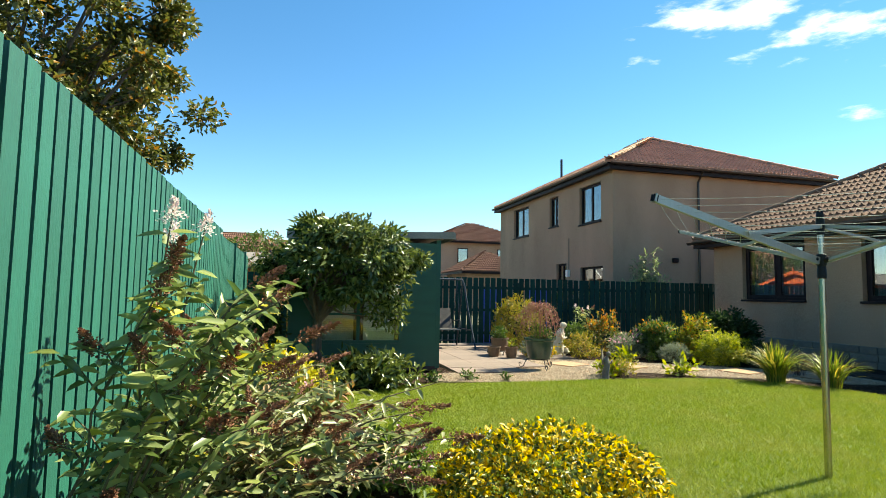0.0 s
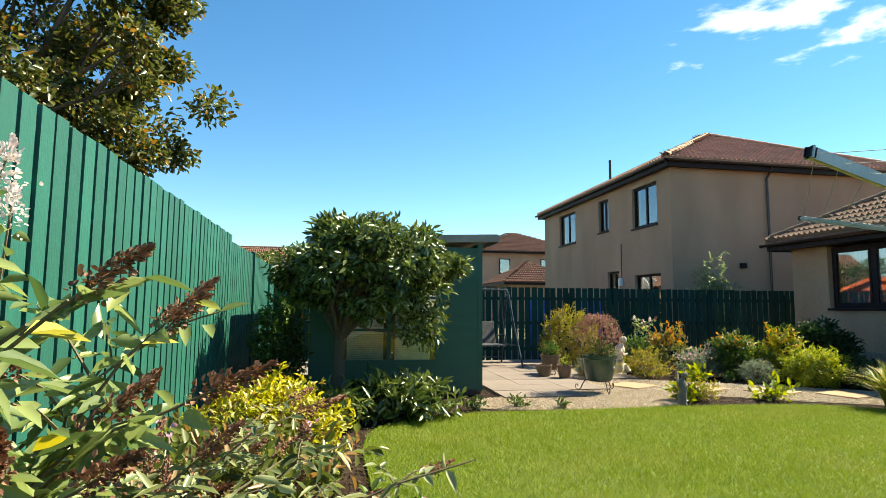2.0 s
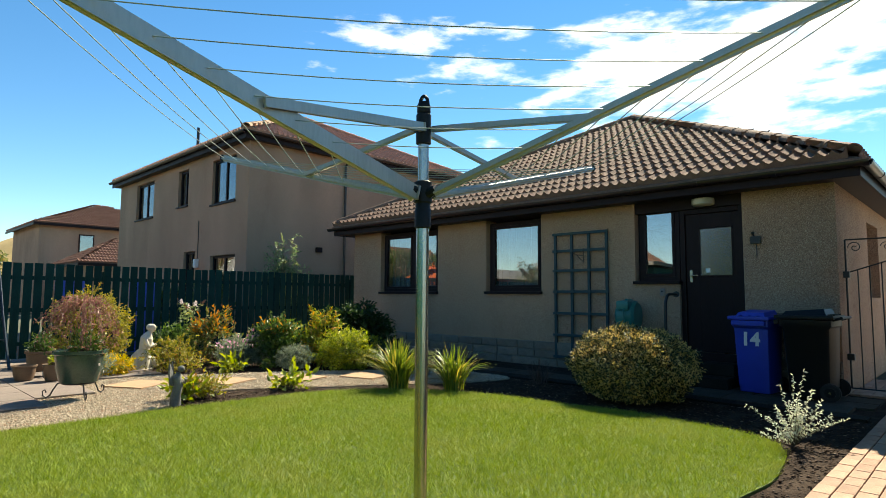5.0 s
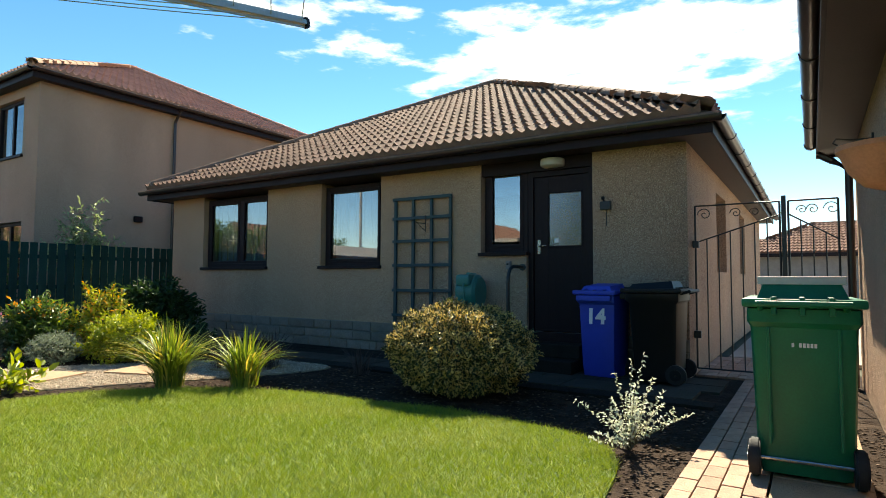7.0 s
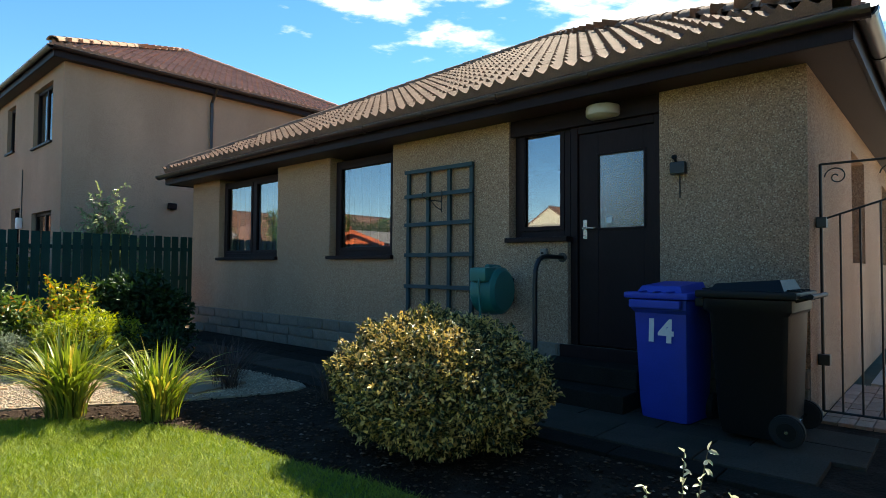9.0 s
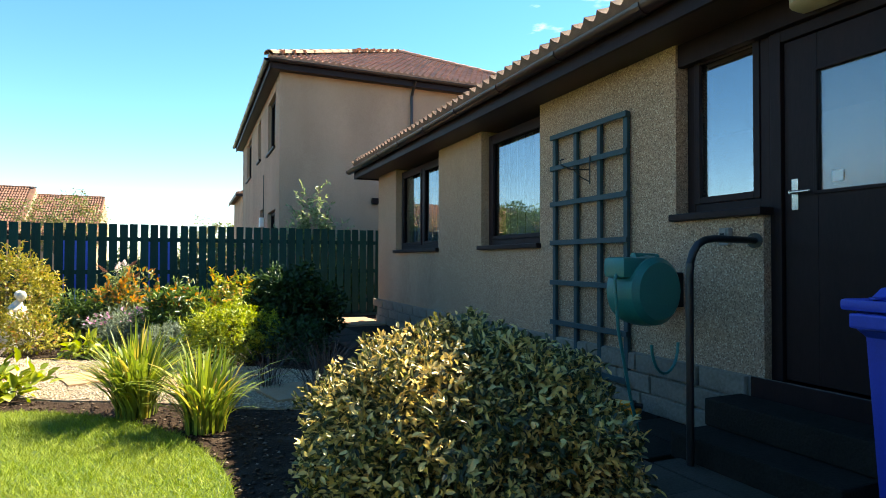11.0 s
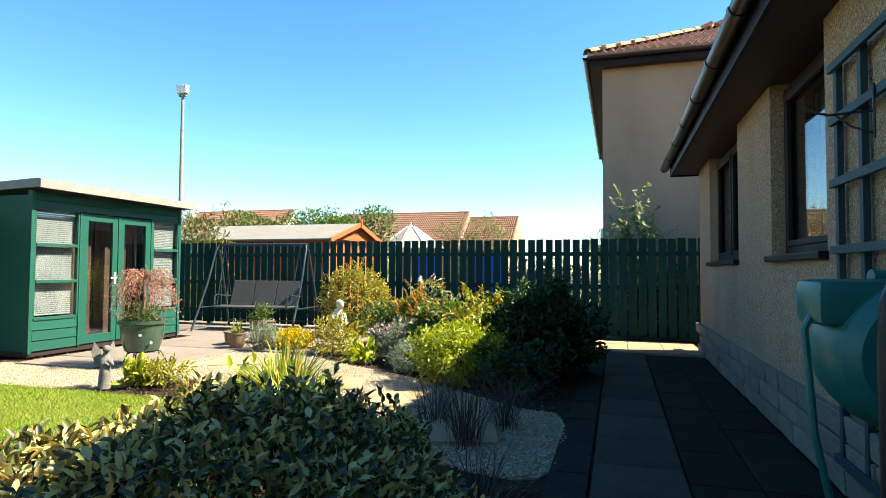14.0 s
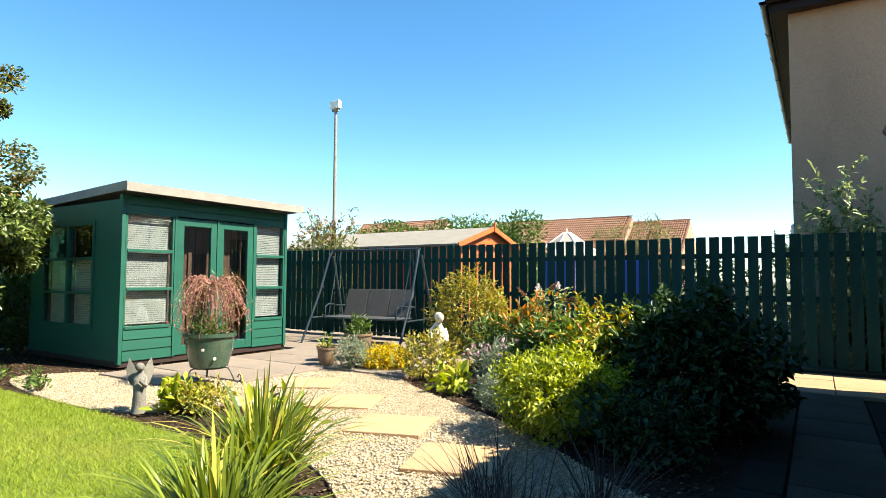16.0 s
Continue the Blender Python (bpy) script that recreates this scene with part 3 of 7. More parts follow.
# ---- two-storey neighbour ----
tile_slope(roof, (E0, NY0, ZE), (E0, SY0, ZE), (AX, AY, AZ), (AX, AY, AZ), singles=300, material=TILE, lift=0.056)
tile_slope(roof, (E0, SY0, ZE), (21.6, SY0, ZE), (AX, AY, AZ), (21.6, AY, AZ), material=TILE)
ridge_caps(roof, (E0 + 0.10, SY0 + 0.10, ZE + 0.10), (AX, AY, AZ + 0.06), TILE)
ridge_caps(roof, (E0 + 0.10, NY0 - 0.10, ZE + 0.10), (AX, AY, AZ + 0.06), TILE)

H2X, H2Y, H2N, H2E, H2Z = 9.27, 15.45, 25.2, 17.3, 5.14
house = thing("neighbour_house", "two-storey beige roughcast house with brown hipped roof", "house")
H2W = [(16.05, 17.5, 1.0, 2.25), (16.15, 17.55, 3.68, 4.92), (18.5, 19.3, 0.4, 2.45), (19.15, 19.9, 3.85, 4.95), (21.9, 23.5, 3.75, 4.98)]


part("west_wall", grid_wall(H2X, H2X + 0.3, H2Y, H2N, 0, H2Z, H2W), HARL_FAR, house)
part("south_wall", boxes((H2X + 0.3, H2E, H2Y, H2Y + 0.3, 0, H2Z)), HARL_FAR, house)
part("north_wall", boxes((H2X + 0.3, H2E, H2N - 0.3, H2N, 0, H2Z)), HARL_FAR, house)
part("east_wall", boxes((H2E - 0.3, H2E, H2Y + 0.3, H2N - 0.3, 0, H2Z)), HARL_FAR, house)
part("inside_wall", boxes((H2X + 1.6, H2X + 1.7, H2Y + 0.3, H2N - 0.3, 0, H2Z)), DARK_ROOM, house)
for y0, y1, z0, z1 in H2W:
    w = part("window", boxes((H2X + 0.08, H2X + 0.15, y0, y0 + 0.07, z0, z1), (H2X + 0.08, H2X + 0.15, y1 - 0.07, y1, z0, z1), (H2X + 0.082, H2X + 0.148, y0 + 0.07, y1 - 0.07, z0, z0 + 0.07), (H2X + 0.082, H2X + 0.148, y0 + 0.07, y1 - 0.07, z1 - 0.07, z1), (H2X + 0.084, H2X + 0.146, (y0 + y1) / 2 - 0.04, (y0 + y1) / 2 + 0.04, z0 + 0.07, z1 - 0.07), bevel=0.006), BROWN, house)
    part("pane", boxes((H2X + 0.11, H2X + 0.116, y0 + 0.07, (y0 + y1) / 2 - 0.04, z0 + 0.07, z1 - 0.07)), GLASS, w)
    part("pane", boxes((H2X + 0.11, H2X + 0.116, (y0 + y1) / 2 + 0.04, y1 - 0.07, z0 + 0.07, z1 - 0.07)), GLASS, w)
    part("sill", boxes((H2X - 0.05, H2X + 0.08, y0 - 0.04, y1 + 0.04, z0 - 0.05, z0 - 0.003), bevel=0.006), BROWN, w)
    if z0 > 3 and y0 > 20:
        part("curtain", boxes((H2X + 0.3, H2X + 0.31, y0 + 0.05, y0 + 0.05 + (y1 - y0) * 0.28, z0, z1)), NET, w)
HO = 0.27
hx0, hy0, hx1, hy1, hz = H2X - HO, H2Y - HO, H2E + HO, H2N + HO, 5.33
hm = (hx0 + hx1) / 2
rise = (hx1 - hx0) / 2 * 0.49
ra, rb = (hm, hy0 + (hx1 - hx0) / 2, hz + rise), (hm, hy1 - (hx1 - hx0) / 2, hz + rise)
hroof = part("roof", boxes((hx0 + 0.06, hx1 - 0.06, hy0 + 0.06, hy1 - 0.06, H2Z, H2Z + 0.03)), SOFFIT, house)
slab_roof([(hx0, hy1, hz), (hx0, hy0, hz)], [ra, rb], 0.05, TILE_RED, hroof)
slab_roof([(hx0, hy0, hz), (hx1, hy0, hz)], [ra], 0.05, TILE_RED, hroof)
slab_roof([(hx1, hy0, hz), (hx1, hy1, hz)], [rb, ra], 0.05, TILE_RED, hroof)
slab_roof([(hx1, hy1, hz), (hx0, hy1, hz)], [rb], 0.05, TILE_RED, hroof)
tile_slope(hroof, (hx0, hy1, hz), (hx0, hy0, hz), rb, ra, material=TILE_RED, lift=0.03)
tile_slope(hroof, (hx0, hy0, hz), (hx1, hy0, hz), ra, ra, material=TILE_RED, lift=0.03)
ridge_caps(hroof, (hx0, hy0, hz + 0.05), (ra[0], ra[1], ra[2] + 0.05), TILE_TAN)
ridge_caps(hroof, (hx1, hy0, hz + 0.05), (ra[0], ra[1], ra[2] + 0.05), TILE_RED)
ridge_caps(hroof, (ra[0], ra[1], ra[2] + 0.05), (rb[0], rb[1], rb[2] + 0.05), TILE_TAN)
part("fascia", boxes((hx0 + 0.03, hx0 + 0.06, hy0 + 0.03, hy1 - 0.03, H2Z - 0.02, hz - 0.03), (hx0 + 0.063, hx1 - 0.03, hy0 + 0.03, hy0 + 0.06, H2Z - 0.02, hz - 0.03)), BROWN, hroof)
gutter(hroof, (hx0 - 0.03, hy0 - 0.02, hz - 0.03), (hx0 - 0.03, hy1, hz - 0.03), brackets=1.2, material=GUTTER)
gutter(hroof, (hx0, hy0 - 0.03, hz - 0.03), (hx1, hy0 - 0.03, hz - 0.03), brackets=1.2, material=GUTTER)
bm = bmesh.new()
tube(bm, [(12.25, hy0 - 0.03, hz - 0.09), (12.25, hy0 + 0.02, H2Z + 0.05), (12.25, H2Y - 0.06, H2Z - 0.2), (12.25, H2Y - 0.06, 0.0)], 0.036)
part("downpipe", bm, GUTTER, house)
part("soil_vent_pipe", rods(((hx0 + 1.1, 20.6, hz + 0.5), (hx0 + 1.1, 20.6, hz + 1.35), 0.045)), BLACK, house)
bm = boxes((11.3, 11.48, H2Y - 0.1, H2Y - 0.002, 2.38, 2.52), bevel=0.02)
part("wall_vent", bm, BROWN, house)
part("cable", rods(((H2X - 0.012, 18.3, 2.1), (H2X - 0.012, 18.3, 3.3), 0.012)), BLACK, house)
part("outdoor_light", boxes((H2X - 0.12, H2X - 0.002, 18.2, 18.36, 1.95, 2.2), bevel=0.03), WHITE, house)

# ---- houses further off ----


def far_house(label, x, y, sx, sy, wall_h, rise, rz=0.0, gable=False, material=None, wall=None, windows=()):
    h = thing("distant_house", label, "house", "houses beyond the fence", at=(x, y, 0), rz=rz)
    b = bmesh.new()
    box(b, -sx / 2, sx / 2, -sy / 2, sy / 2, 0, wall_h)
    part("wall", b, wall or HARL_FAR, h)
    o = 0.4
    X, Y = sx / 2 + o, sy / 2 + o
    top = wall_h + rise
    run = 0.0 if gable else min(X, Y)
    b = bmesh.new()
    c = [b.verts.new(p) for p in ((-X, -Y, wall_h), (X, -Y, wall_h), (X, Y, wall_h), (-X, Y, wall_h))]
    r0, r1 = b.verts.new((-X + run, 0, top)), b.verts.new((X - run, 0, top))
    for f in ((c[0], c[1], r1, r0), (c[1], c[2], r1), (c[2], c[3], r0, r1), (c[3], c[0], r0), (c[3], c[2], c[1], c[0])):
        b.faces.new(f)
    rf = part("roof", b, material or TILE_FAR, h)
    if gable:
        for sg in (-1, 1):
            b = bmesh.new()
            tri = [[b.verts.new((sg * (X + q), yy, zz)) for yy, zz in ((-sy / 2, wall_h - 0.05), (sy / 2, wall_h - 0.05), (0, top - 0.2))] for q in (-0.2, 0.03)]
            b.faces.new(tri[0]), b.faces.new(tri[1][::-1])
            for i in range(3):
                b.faces.new((tri[0][i], tri[0][(i + 1) % 3], tri[1][(i + 1) % 3], tri[1][i]))
            part("gable_end", b, wall or HARL_FAR, h)
    p0, p1, a0, a1 = (-X, -Y, wall_h + 0.01), (X, -Y, wall_h + 0.01), (-X + run, 0, top + 0.01), (X - run, 0, top + 0.01)
    tile_slope(rf, p0, p1, a0, a1, gauge=0.34, width=0.33, material=material or TILE_FAR)
    if not gable:
        tile_slope(rf, (-X, Y, wall_h + 0.01), (-X, -Y, wall_h + 0.01), a0, a0, gauge=0.34, width=0.33, material=material or TILE_FAR)
    ridge_caps(rf, a0, a1, material or TILE_FAR)
    part("fascia", boxes((-X, X, -Y - 0.02, -Y + 0.02, wall_h - 0.16, wall_h - 0.01), (-X - 0.02, -X + 0.02, -Y + 0.03, Y, wall_h - 0.16, wall_h - 0.01)), BROWN, h)
    for wx, wz, ww, wh in windows:
        w = part("window", boxes((wx - ww / 2, wx + ww / 2, -sy / 2 - 0.03, -sy / 2 + 0.05, wz, wz + wh), bevel=0.01), BROWN, h)
        part("pane", boxes((wx - ww / 2 + 0.08, wx + ww / 2 - 0.08, -sy / 2 - 0.04, -sy / 2 - 0.032, wz + 0.08, wz + wh - 0.08)), GLASS, w)
    return h



# ---- summerhouse ----
SX, SY0_, SY1_, SH = 2.34, 9.29, 11.93, 2.1
shed = thing("summerhouse", "green painted timber summerhouse with glazed double doors", "summerhouse")
part("floor", boxes((-0.05, SX, SY0_, SY1_, 0.02, 0.09)), SOFFIT, shed)
for yy in (9.5, 10.65, 11.8):
    part("bearer", boxes((-0.02, SX - 0.02, yy - 0.04, yy + 0.04, -0.02, 0.02)), SOFFIT, shed)


def shiplap(x0, x1, z0, z1, axis, face, out, parent, n=None):
    """Horizontal lapped boards on a wall; axis 'x' or 'y' is the board's run."""
    h = 0.118
    k = max(1, round((z1 - z0) / h))
    h = (z1 - z0) / k
    for i in range(k):
        z = z0 + i * h
        b = bmesh.new()
        t0, t1 = 0.020, 0.009
        a = [(t0, z), (t0 - 0.004, z + 0.006 * 0), (t1, z + h - 0.012), (0.004, z + h - 0.004), (0.004, z + h), (0, z + h), (0, z)]
        ends = []
        for e in (x0, x1):
            ends.append([b.verts.new((face + out * t, e, zz) if axis == "y" else (e, face + out * t, zz)) for t, zz in a])
        m = len(a)
        for j in range(m):
            b.faces.new((ends[0][j], ends[0][(j + 1) % m], ends[1][(j + 1) % m], ends[1][j]))
        b.faces.new(ends[0]), b.faces.new(ends[1][::-1])
        part("board", b, GREEN_SHED, parent)


shed_side = grid_wall(SY0_, SY0_ + 0.04, -0.05, SX, 0.09, 2.1, [(0.32, 1.74, 0.46, 1.86)])
part("south_wall", shed_side, GREEN_SHED, shed).matrix_basis = Matrix(((0, 1, 0, 0), (1, 0, 0, 0), (0, 0, 1, 0), (0, 0, 0, 1)))
sw = part("side_window", grid_wall(SY0_ - 0.016, SY0_ + 0.045, 0.322, 1.738, 0.462, 1.858, [(a, c, lo, hi) for a, c in ((0.37, 1.005), (1.055, 1.69)) for lo, hi in ((0.51, 0.905), (0.94, 1.355), (1.39, 1.81))]), GREEN_SHED, shed)
sw.data.transform(Matrix(((0, 1, 0, 0), (1, 0, 0, 0), (0, 0, 1, 0), (0, 0, 0, 1))))
for x0, x1 in ((0.37, 1.005), (1.055, 1.69)):
    for z0, z1 in ((0.51, 0.905), (0.94, 1.355), (1.39, 1.81)):
        part("pane", boxes((x0, x1, SY0_ + 0.012, SY0_ + 0.016, z0, z1)), GLASS_SHED, sw)
    bl = bmesh.new()
    for z in np.arange(0.5, 1.38, 0.03):
        box(bl, x0 - 0.02, x1 + 0.02, SY0_ + 0.06, SY0_ + 0.066, z, z + 0.027)
    part("blind", bl, CREAM, sw, "cream slatted blind half lowered")
part("north_wall", boxes((-0.05, SX, SY1_ - 0.04, SY1_, 0.09, 2.1)), GREEN_SHED, shed)
part("west_wall", boxes((-0.05, -0.01, SY0_ + 0.04, SY1_ - 0.04, 0.09, 2.05)), GREEN_SHED, shed)
fw = part("front_wall", grid_wall(SX - 0.04, SX, SY0_ + 0.045, SY1_ - 0.045, 0.09, 2.16, [(SY0_ + 0.05, 9.99, 0.5, 1.95), (9.992, 11.308, 0.09, 1.95), (11.31, SY1_ - 0.05, 0.5, 1.95)]), GREEN_SHED, shed)
shiplap(SY0_ + 0.06, 9.99, 0.09, 0.49, "y", SX, 1, fw)
shiplap(11.31, SY1_ - 0.06, 0.09, 0.49, "y", SX, 1, fw)
shiplap(SY0_ + 0.06, SY1_ - 0.06, 1.95, 2.15, "y", SX, 1, fw)
for yy in (SY0_ + 0.022, SY1_ - 0.022):
    part("corner_post", boxes((SX - 0.045, SX + 0.03, yy - 0.024, yy + 0.024, 0.06, 2.16), bevel=0.004), GREEN_SHED, shed)


def glazing(y0, y1, z0, z1, rows, parent, blind=True):
    b = [(SX - 0.03, SX + 0.025, y0, y0 + 0.024, z0, z1), (SX - 0.03, SX + 0.025, y1 - 0.024, y1, z0, z1)]
    zs = np.linspace(z0, z1, rows + 1)
    b += [(SX - 0.028, SX + (0.04 if 0 < i < rows else 0.023), y0 + 0.024, y1 - 0.024, z - 0.02, z + 0.02) for i, z in enumerate(zs)]
    w = part("window", boxes(*b, bevel=0.004), GREEN_SHED, parent)
    for a, c in zip(zs, zs[1:]):
        part("pane", boxes((SX - 0.005, SX - 0.001, y0 + 0.024, y1 - 0.024, a + 0.02, c - 0.02)), GLASS_SHED, w)
    if blind:
        bl = bmesh.new()
        for z in np.arange(z0 + 0.04, z1 - 0.03, 0.027):
            vs = box(bl, SX - 0.06, SX - 0.057, y0 + 0.026, y1 - 0.026, z, z + 0.023)
            for v in vs:
                v.co.x -= (v.co.z - z) * 0.3
        part("venetian_blind", bl, BLIND, w, "pale taupe venetian blind")
    return w


glazing(SY0_ + 0.05, 9.988, 0.5, 1.95, 3, shed)
glazing(11.312, SY1_ - 0.05, 0.5, 1.95, 3, shed)
for i, (y0, y1) in enumerate(((10.03, 10.645), (10.655, 11.27))):
    d = part("door", boxes((SX - 0.03, SX + 0.022, y0, y0 + 0.10, 0.1, 1.93), (SX - 0.03, SX + 0.022, y1 - 0.10, y1, 0.1, 1.93), (SX - 0.028, SX + 0.02, y0 + 0.10, y1 - 0.10, 0.1, 0.22), (SX - 0.028, SX + 0.02, y0 + 0.10, y1 - 0.10, 1.83, 1.93), bevel=0.004), GREEN_SHED, shed)
    part("pane", boxes((SX - 0.008, SX - 0.004, y0 + 0.10, y1 - 0.10, 0.22, 1.83)), GLASS_SHED, d)
PANE_BROWN = surface("curtain_and_reflection_brown", (0.16, 0.075, 0.05), 0.9, 0.3, 5, 40, 0.2, stretch=(6, 6, 0.3))
bm = bmesh.new()
for yy in np.arange(10.03, 11.26, 0.06):
    box(bm, SX - 0.30 + 0.015 * math.sin(yy * 60), SX - 0.29 + 0.015 * math.sin(yy * 60), yy, yy + 0.058, 0.12, 1.9)
part("door_curtain", bm, PANE_BROWN, shed, "brown curtain hanging behind the doors")
# Brown strips stand for fence and tree reflected in the side window.
for x0, x1 in ((0.30, 0.46), (0.96, 1.10), (1.62, 1.78)):
    bm = bmesh.new()
    for xx in np.arange(x0, x1 - 0.01, 0.04):
        box(bm, xx, xx + 0.038, SY0_ + 0.048 + 0.004 * (round(xx * 25) % 2), SY0_ + 0.054 + 0.004 * (round(xx * 25) % 2), 0.47, 1.85)
    part("side_reflection_strip", bm, PANE_BROWN, shed, "brown strip standing for a reflection in the side window")
part("door_handle", rods(((SX + 0.022, 10.60, 1.02), (SX + 0.06, 10.60, 1.02), 0.008), ((SX + 0.06, 10.60, 1.02), (SX + 0.06, 10.49, 1.02), 0.009)), WHITE, shed, "silver lever handle")
part("lock_plate", boxes((SX + 0.021, SX + 0.026, 10.585, 10.615, 0.93, 1.10), bevel=0.002), WHITE, shed)
part("door_frame", boxes((SX - 0.035, SX + 0.03, 9.992, 10.026, 0.09, 1.95), (SX - 0.035, SX + 0.03, 11.274, 11.308, 0.09, 1.95), (SX - 0.02, SX + 0.035, 10.636, 10.664, 0.1, 1.94)), GREEN_SHED, shed)
bm = bmesh.new()
for v in box(bm, -0.1, SX + 0.24, SY0_ - 0.06, SY1_ + 0.10, 0, 0.05):
    v.co.z += 2.145 + 0.036 * v.co.x
part("roof", bm, FELT, shed, "grey felt pent roof")
bm = bmesh.new()
box(bm, SX + 0.242, SX + 0.262, SY0_ - 0.08, SY1_ + 0.12, 2.175, 2.285)
for yy, m in ((SY0_ - 0.08, 0), (SY1_ + 0.102, 0)):
    for v in box(bm, -0.12, SX + 0.24, yy, yy + 0.018, -0.05, 0.06):
        v.co.z += 2.145 + 0.036 * v.co.x
part("fascia", bm, FELT_TRIM, shed, "weathered pale felt roof edge")

# ---- building beside the side gate ----
side = thing("side_building", "roughcast building with brown eaves beside the gate", "building", kind="structure")
part("wall", boxes((6.6, 11.15, -3.0, 1.68, 0, 2.45)), HARL, side)
part("soffit", boxes((6.3, 11.35, 1.3, 1.99, 2.44, 2.47)), SOFFIT, side)
part("fascia", boxes((6.3, 11.35, 1.99, 2.015, 2.41, 2.62), (11.35, 11.375, -3, 2.015, 2.41, 2.62)), BROWN, side)
slab_roof([(11.4, 2.04, 2.64), (6.3, 2.04, 2.64)], [(6.3, -0.6, 4.0), (11.4, -0.6, 4.0)], 0.05, TILE, side)

# ---- paving ----


def paved(name, label, cells, material, z, thick, parent_kind="structure", gap=0.008, category="paving", jitter=0.0):
    p = thing(name, label, category, kind=parent_kind)
    cache = {}
    for x0, x1, y0, y1 in cells:
        sx, sy = round(x1 - x0 - gap, 3), round(y1 - y0 - gap, 3)
        if (sx, sy) not in cache:
            b = bmesh.new()
            box(b, -sx / 2, sx / 2, -sy / 2, sy / 2, -thick, 0, bevel=min(0.006, gap))
            me = bpy.data.meshes.new("slab")
            b.to_mesh(me), b.free()
            me.materials.append(material)
            cache[(sx, sy)] = me
        shared("slab", cache[(sx, sy)], p, pose((x0 + x1) / 2, (y0 + y1) / 2, z + random.uniform(-0.003, 0.003), random.uniform(-jitter, jitter), random.uniform(-jitter, jitter), 0))
    return p


cells = []
for i, x in enumerate(np.arange(-0.4, 5.0, 0.6)):
    for j, y in enumerate(np.arange(8.95, 13.9, 0.6)):
        if x + 0.3 > 2.3 - 0.0 and (y > 8.9) and not (x > 3.6 and y < 9.5) and not (x > 4.2 and y < 10.7) or y > 11.9:
            cells.append((x, x + 0.6, y, y + 0.6))
paved("patio", "weathered square patio slabs", cells, SLAB_GREY, 0.03, 0.05)
ys_ = np.arange(2.8, 11.5, 0.62)
# Path slabs carry the house's shade in their colour.
paved("house_path", "brown slab lane along the house wall, darkened for shade", [(9.38, 9.88, y + 0.2, y + 0.82) for y in ys_], SLAB_MID, 0.02, 0.05)
paved("path_edging", "edging slabs beside the house path, shade in their colour", [(9.14, 9.37, y, y + 0.62) for y in ys_], SLAB_DARK, 0.014, 0.05)
paved("wall_path", "slabs against the house wall, shade in their colour", [(x0, x1, y, y + 0.62) for y in np.arange(5.3, 11.8, 0.62) for x0, x1 in ((9.89, 10.25), (10.25, 10.62))], SLAB_DARK, 0.012, 0.05)
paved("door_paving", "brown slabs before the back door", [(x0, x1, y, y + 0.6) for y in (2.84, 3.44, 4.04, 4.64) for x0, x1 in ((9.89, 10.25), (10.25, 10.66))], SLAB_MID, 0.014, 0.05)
bm = bmesh.new()
prism(bm, [(13.0, -8.0), (40.0, -8.0), (40.0, 3.1), (13.0, 3.1)], -0.05, 0.0)
tagged(part("driveway", bm, CONCRETE), "pale worn concrete drive beyond the side gate", "paving", kind="structure")
# Sunlit end of the path keeps the pale slab colour.
paved("path_end", "buff slabs at the end of the house path", [(x, x + 0.5, y, y + 0.47) for x in (9.17, 9.67, 10.17) for y in (12.35, 12.82, 13.29)], SLAB, 0.022, 0.05)
cells = []
for i, x in enumerate(np.arange(3.0, 11.0, 0.205)):
    for j, y in enumerate(np.arange(2.30, 2.71, 0.105)):
        cells.append((x + (0.1 if j % 2 else 0), x + 0.205 + (0.1 if j % 2 else 0), y, y + 0.105))
cells += [(x, x + 0.205, y, y + 0.105) for x in np.arange(10.95, 13.0, 0.205) for y in np.arange(1.75, 3.15, 0.105)][:130]
paved("brick_path", "buff brick paver edging and gateway paving", cells, PAVER, 0.012, 0.06, gap=0.006)
paved("slab_path", "buff slab path beside the brick edging", [(x, x + 0.45, 1.84, 2.295) for x in np.arange(3.0, 10.9, 0.45)], SLAB, 0.01, 0.05)

# ---- materials of things ----
ALU = surface("brushed_aluminium", (0.47, 0.43, 0.375), 0.48, 0.12, 8, 120, 0.03, metal=0.9, stretch=(1, 1, 0.2))
STEEL = surface("galvanised_steel", (0.42, 0.40, 0.36), 0.25, 0.15, 8, 90, 0.03, metal=1.0)
PLASTIC_BLACK = surface("black_plastic", (0.006, 0.006, 0.007), 0.5, 0.2, 9, 90, 0.05, spec=0.25)
BIN_BLUE = surface("blue_bin_plastic", (0.010, 0.045, 0.40), 0.5, 0.15, 5, 90, 0.06)
BIN_GREEN = surface("green_bin_plastic", (0.001, 0.125, 0.056), 0.42, 0.18, 5, 90, 0.06, dirt=(0.004, 0.16, 0.075), dirt_amount=0.25, spec=0.35)
RUBBER = surface("rubber", (0.015, 0.015, 0.015), 0.8, 0.2, 9, 60, 0.1)
GLAZE = surface("green_glazed_pot", (0.042, 0.075, 0.055), 0.2, 0.3, 6, 60, 0.05, dirt=(0.07, 0.075, 0.05), dirt_amount=0.4)
TERRACOTTA = surface("brown_stoneware_pot", (0.16, 0.10, 0.062), 0.6, 0.25, 7, 60, 0.1)
CLAY = surface("terracotta", (0.42, 0.19, 0.10), 0.8, 0.2, 7, 60, 0.15)
STATUE = surface("pale_cast_stone", (0.62, 0.56, 0.46), 0.85, 0.16, 8, 60, 0.25, dirt=(0.38, 0.34, 0.27), dirt_amount=0.4)
STATUE_GREY = surface("grey_cast_stone", (0.17, 0.155, 0.14), 0.85, 0.3, 12, 70, 0.4)
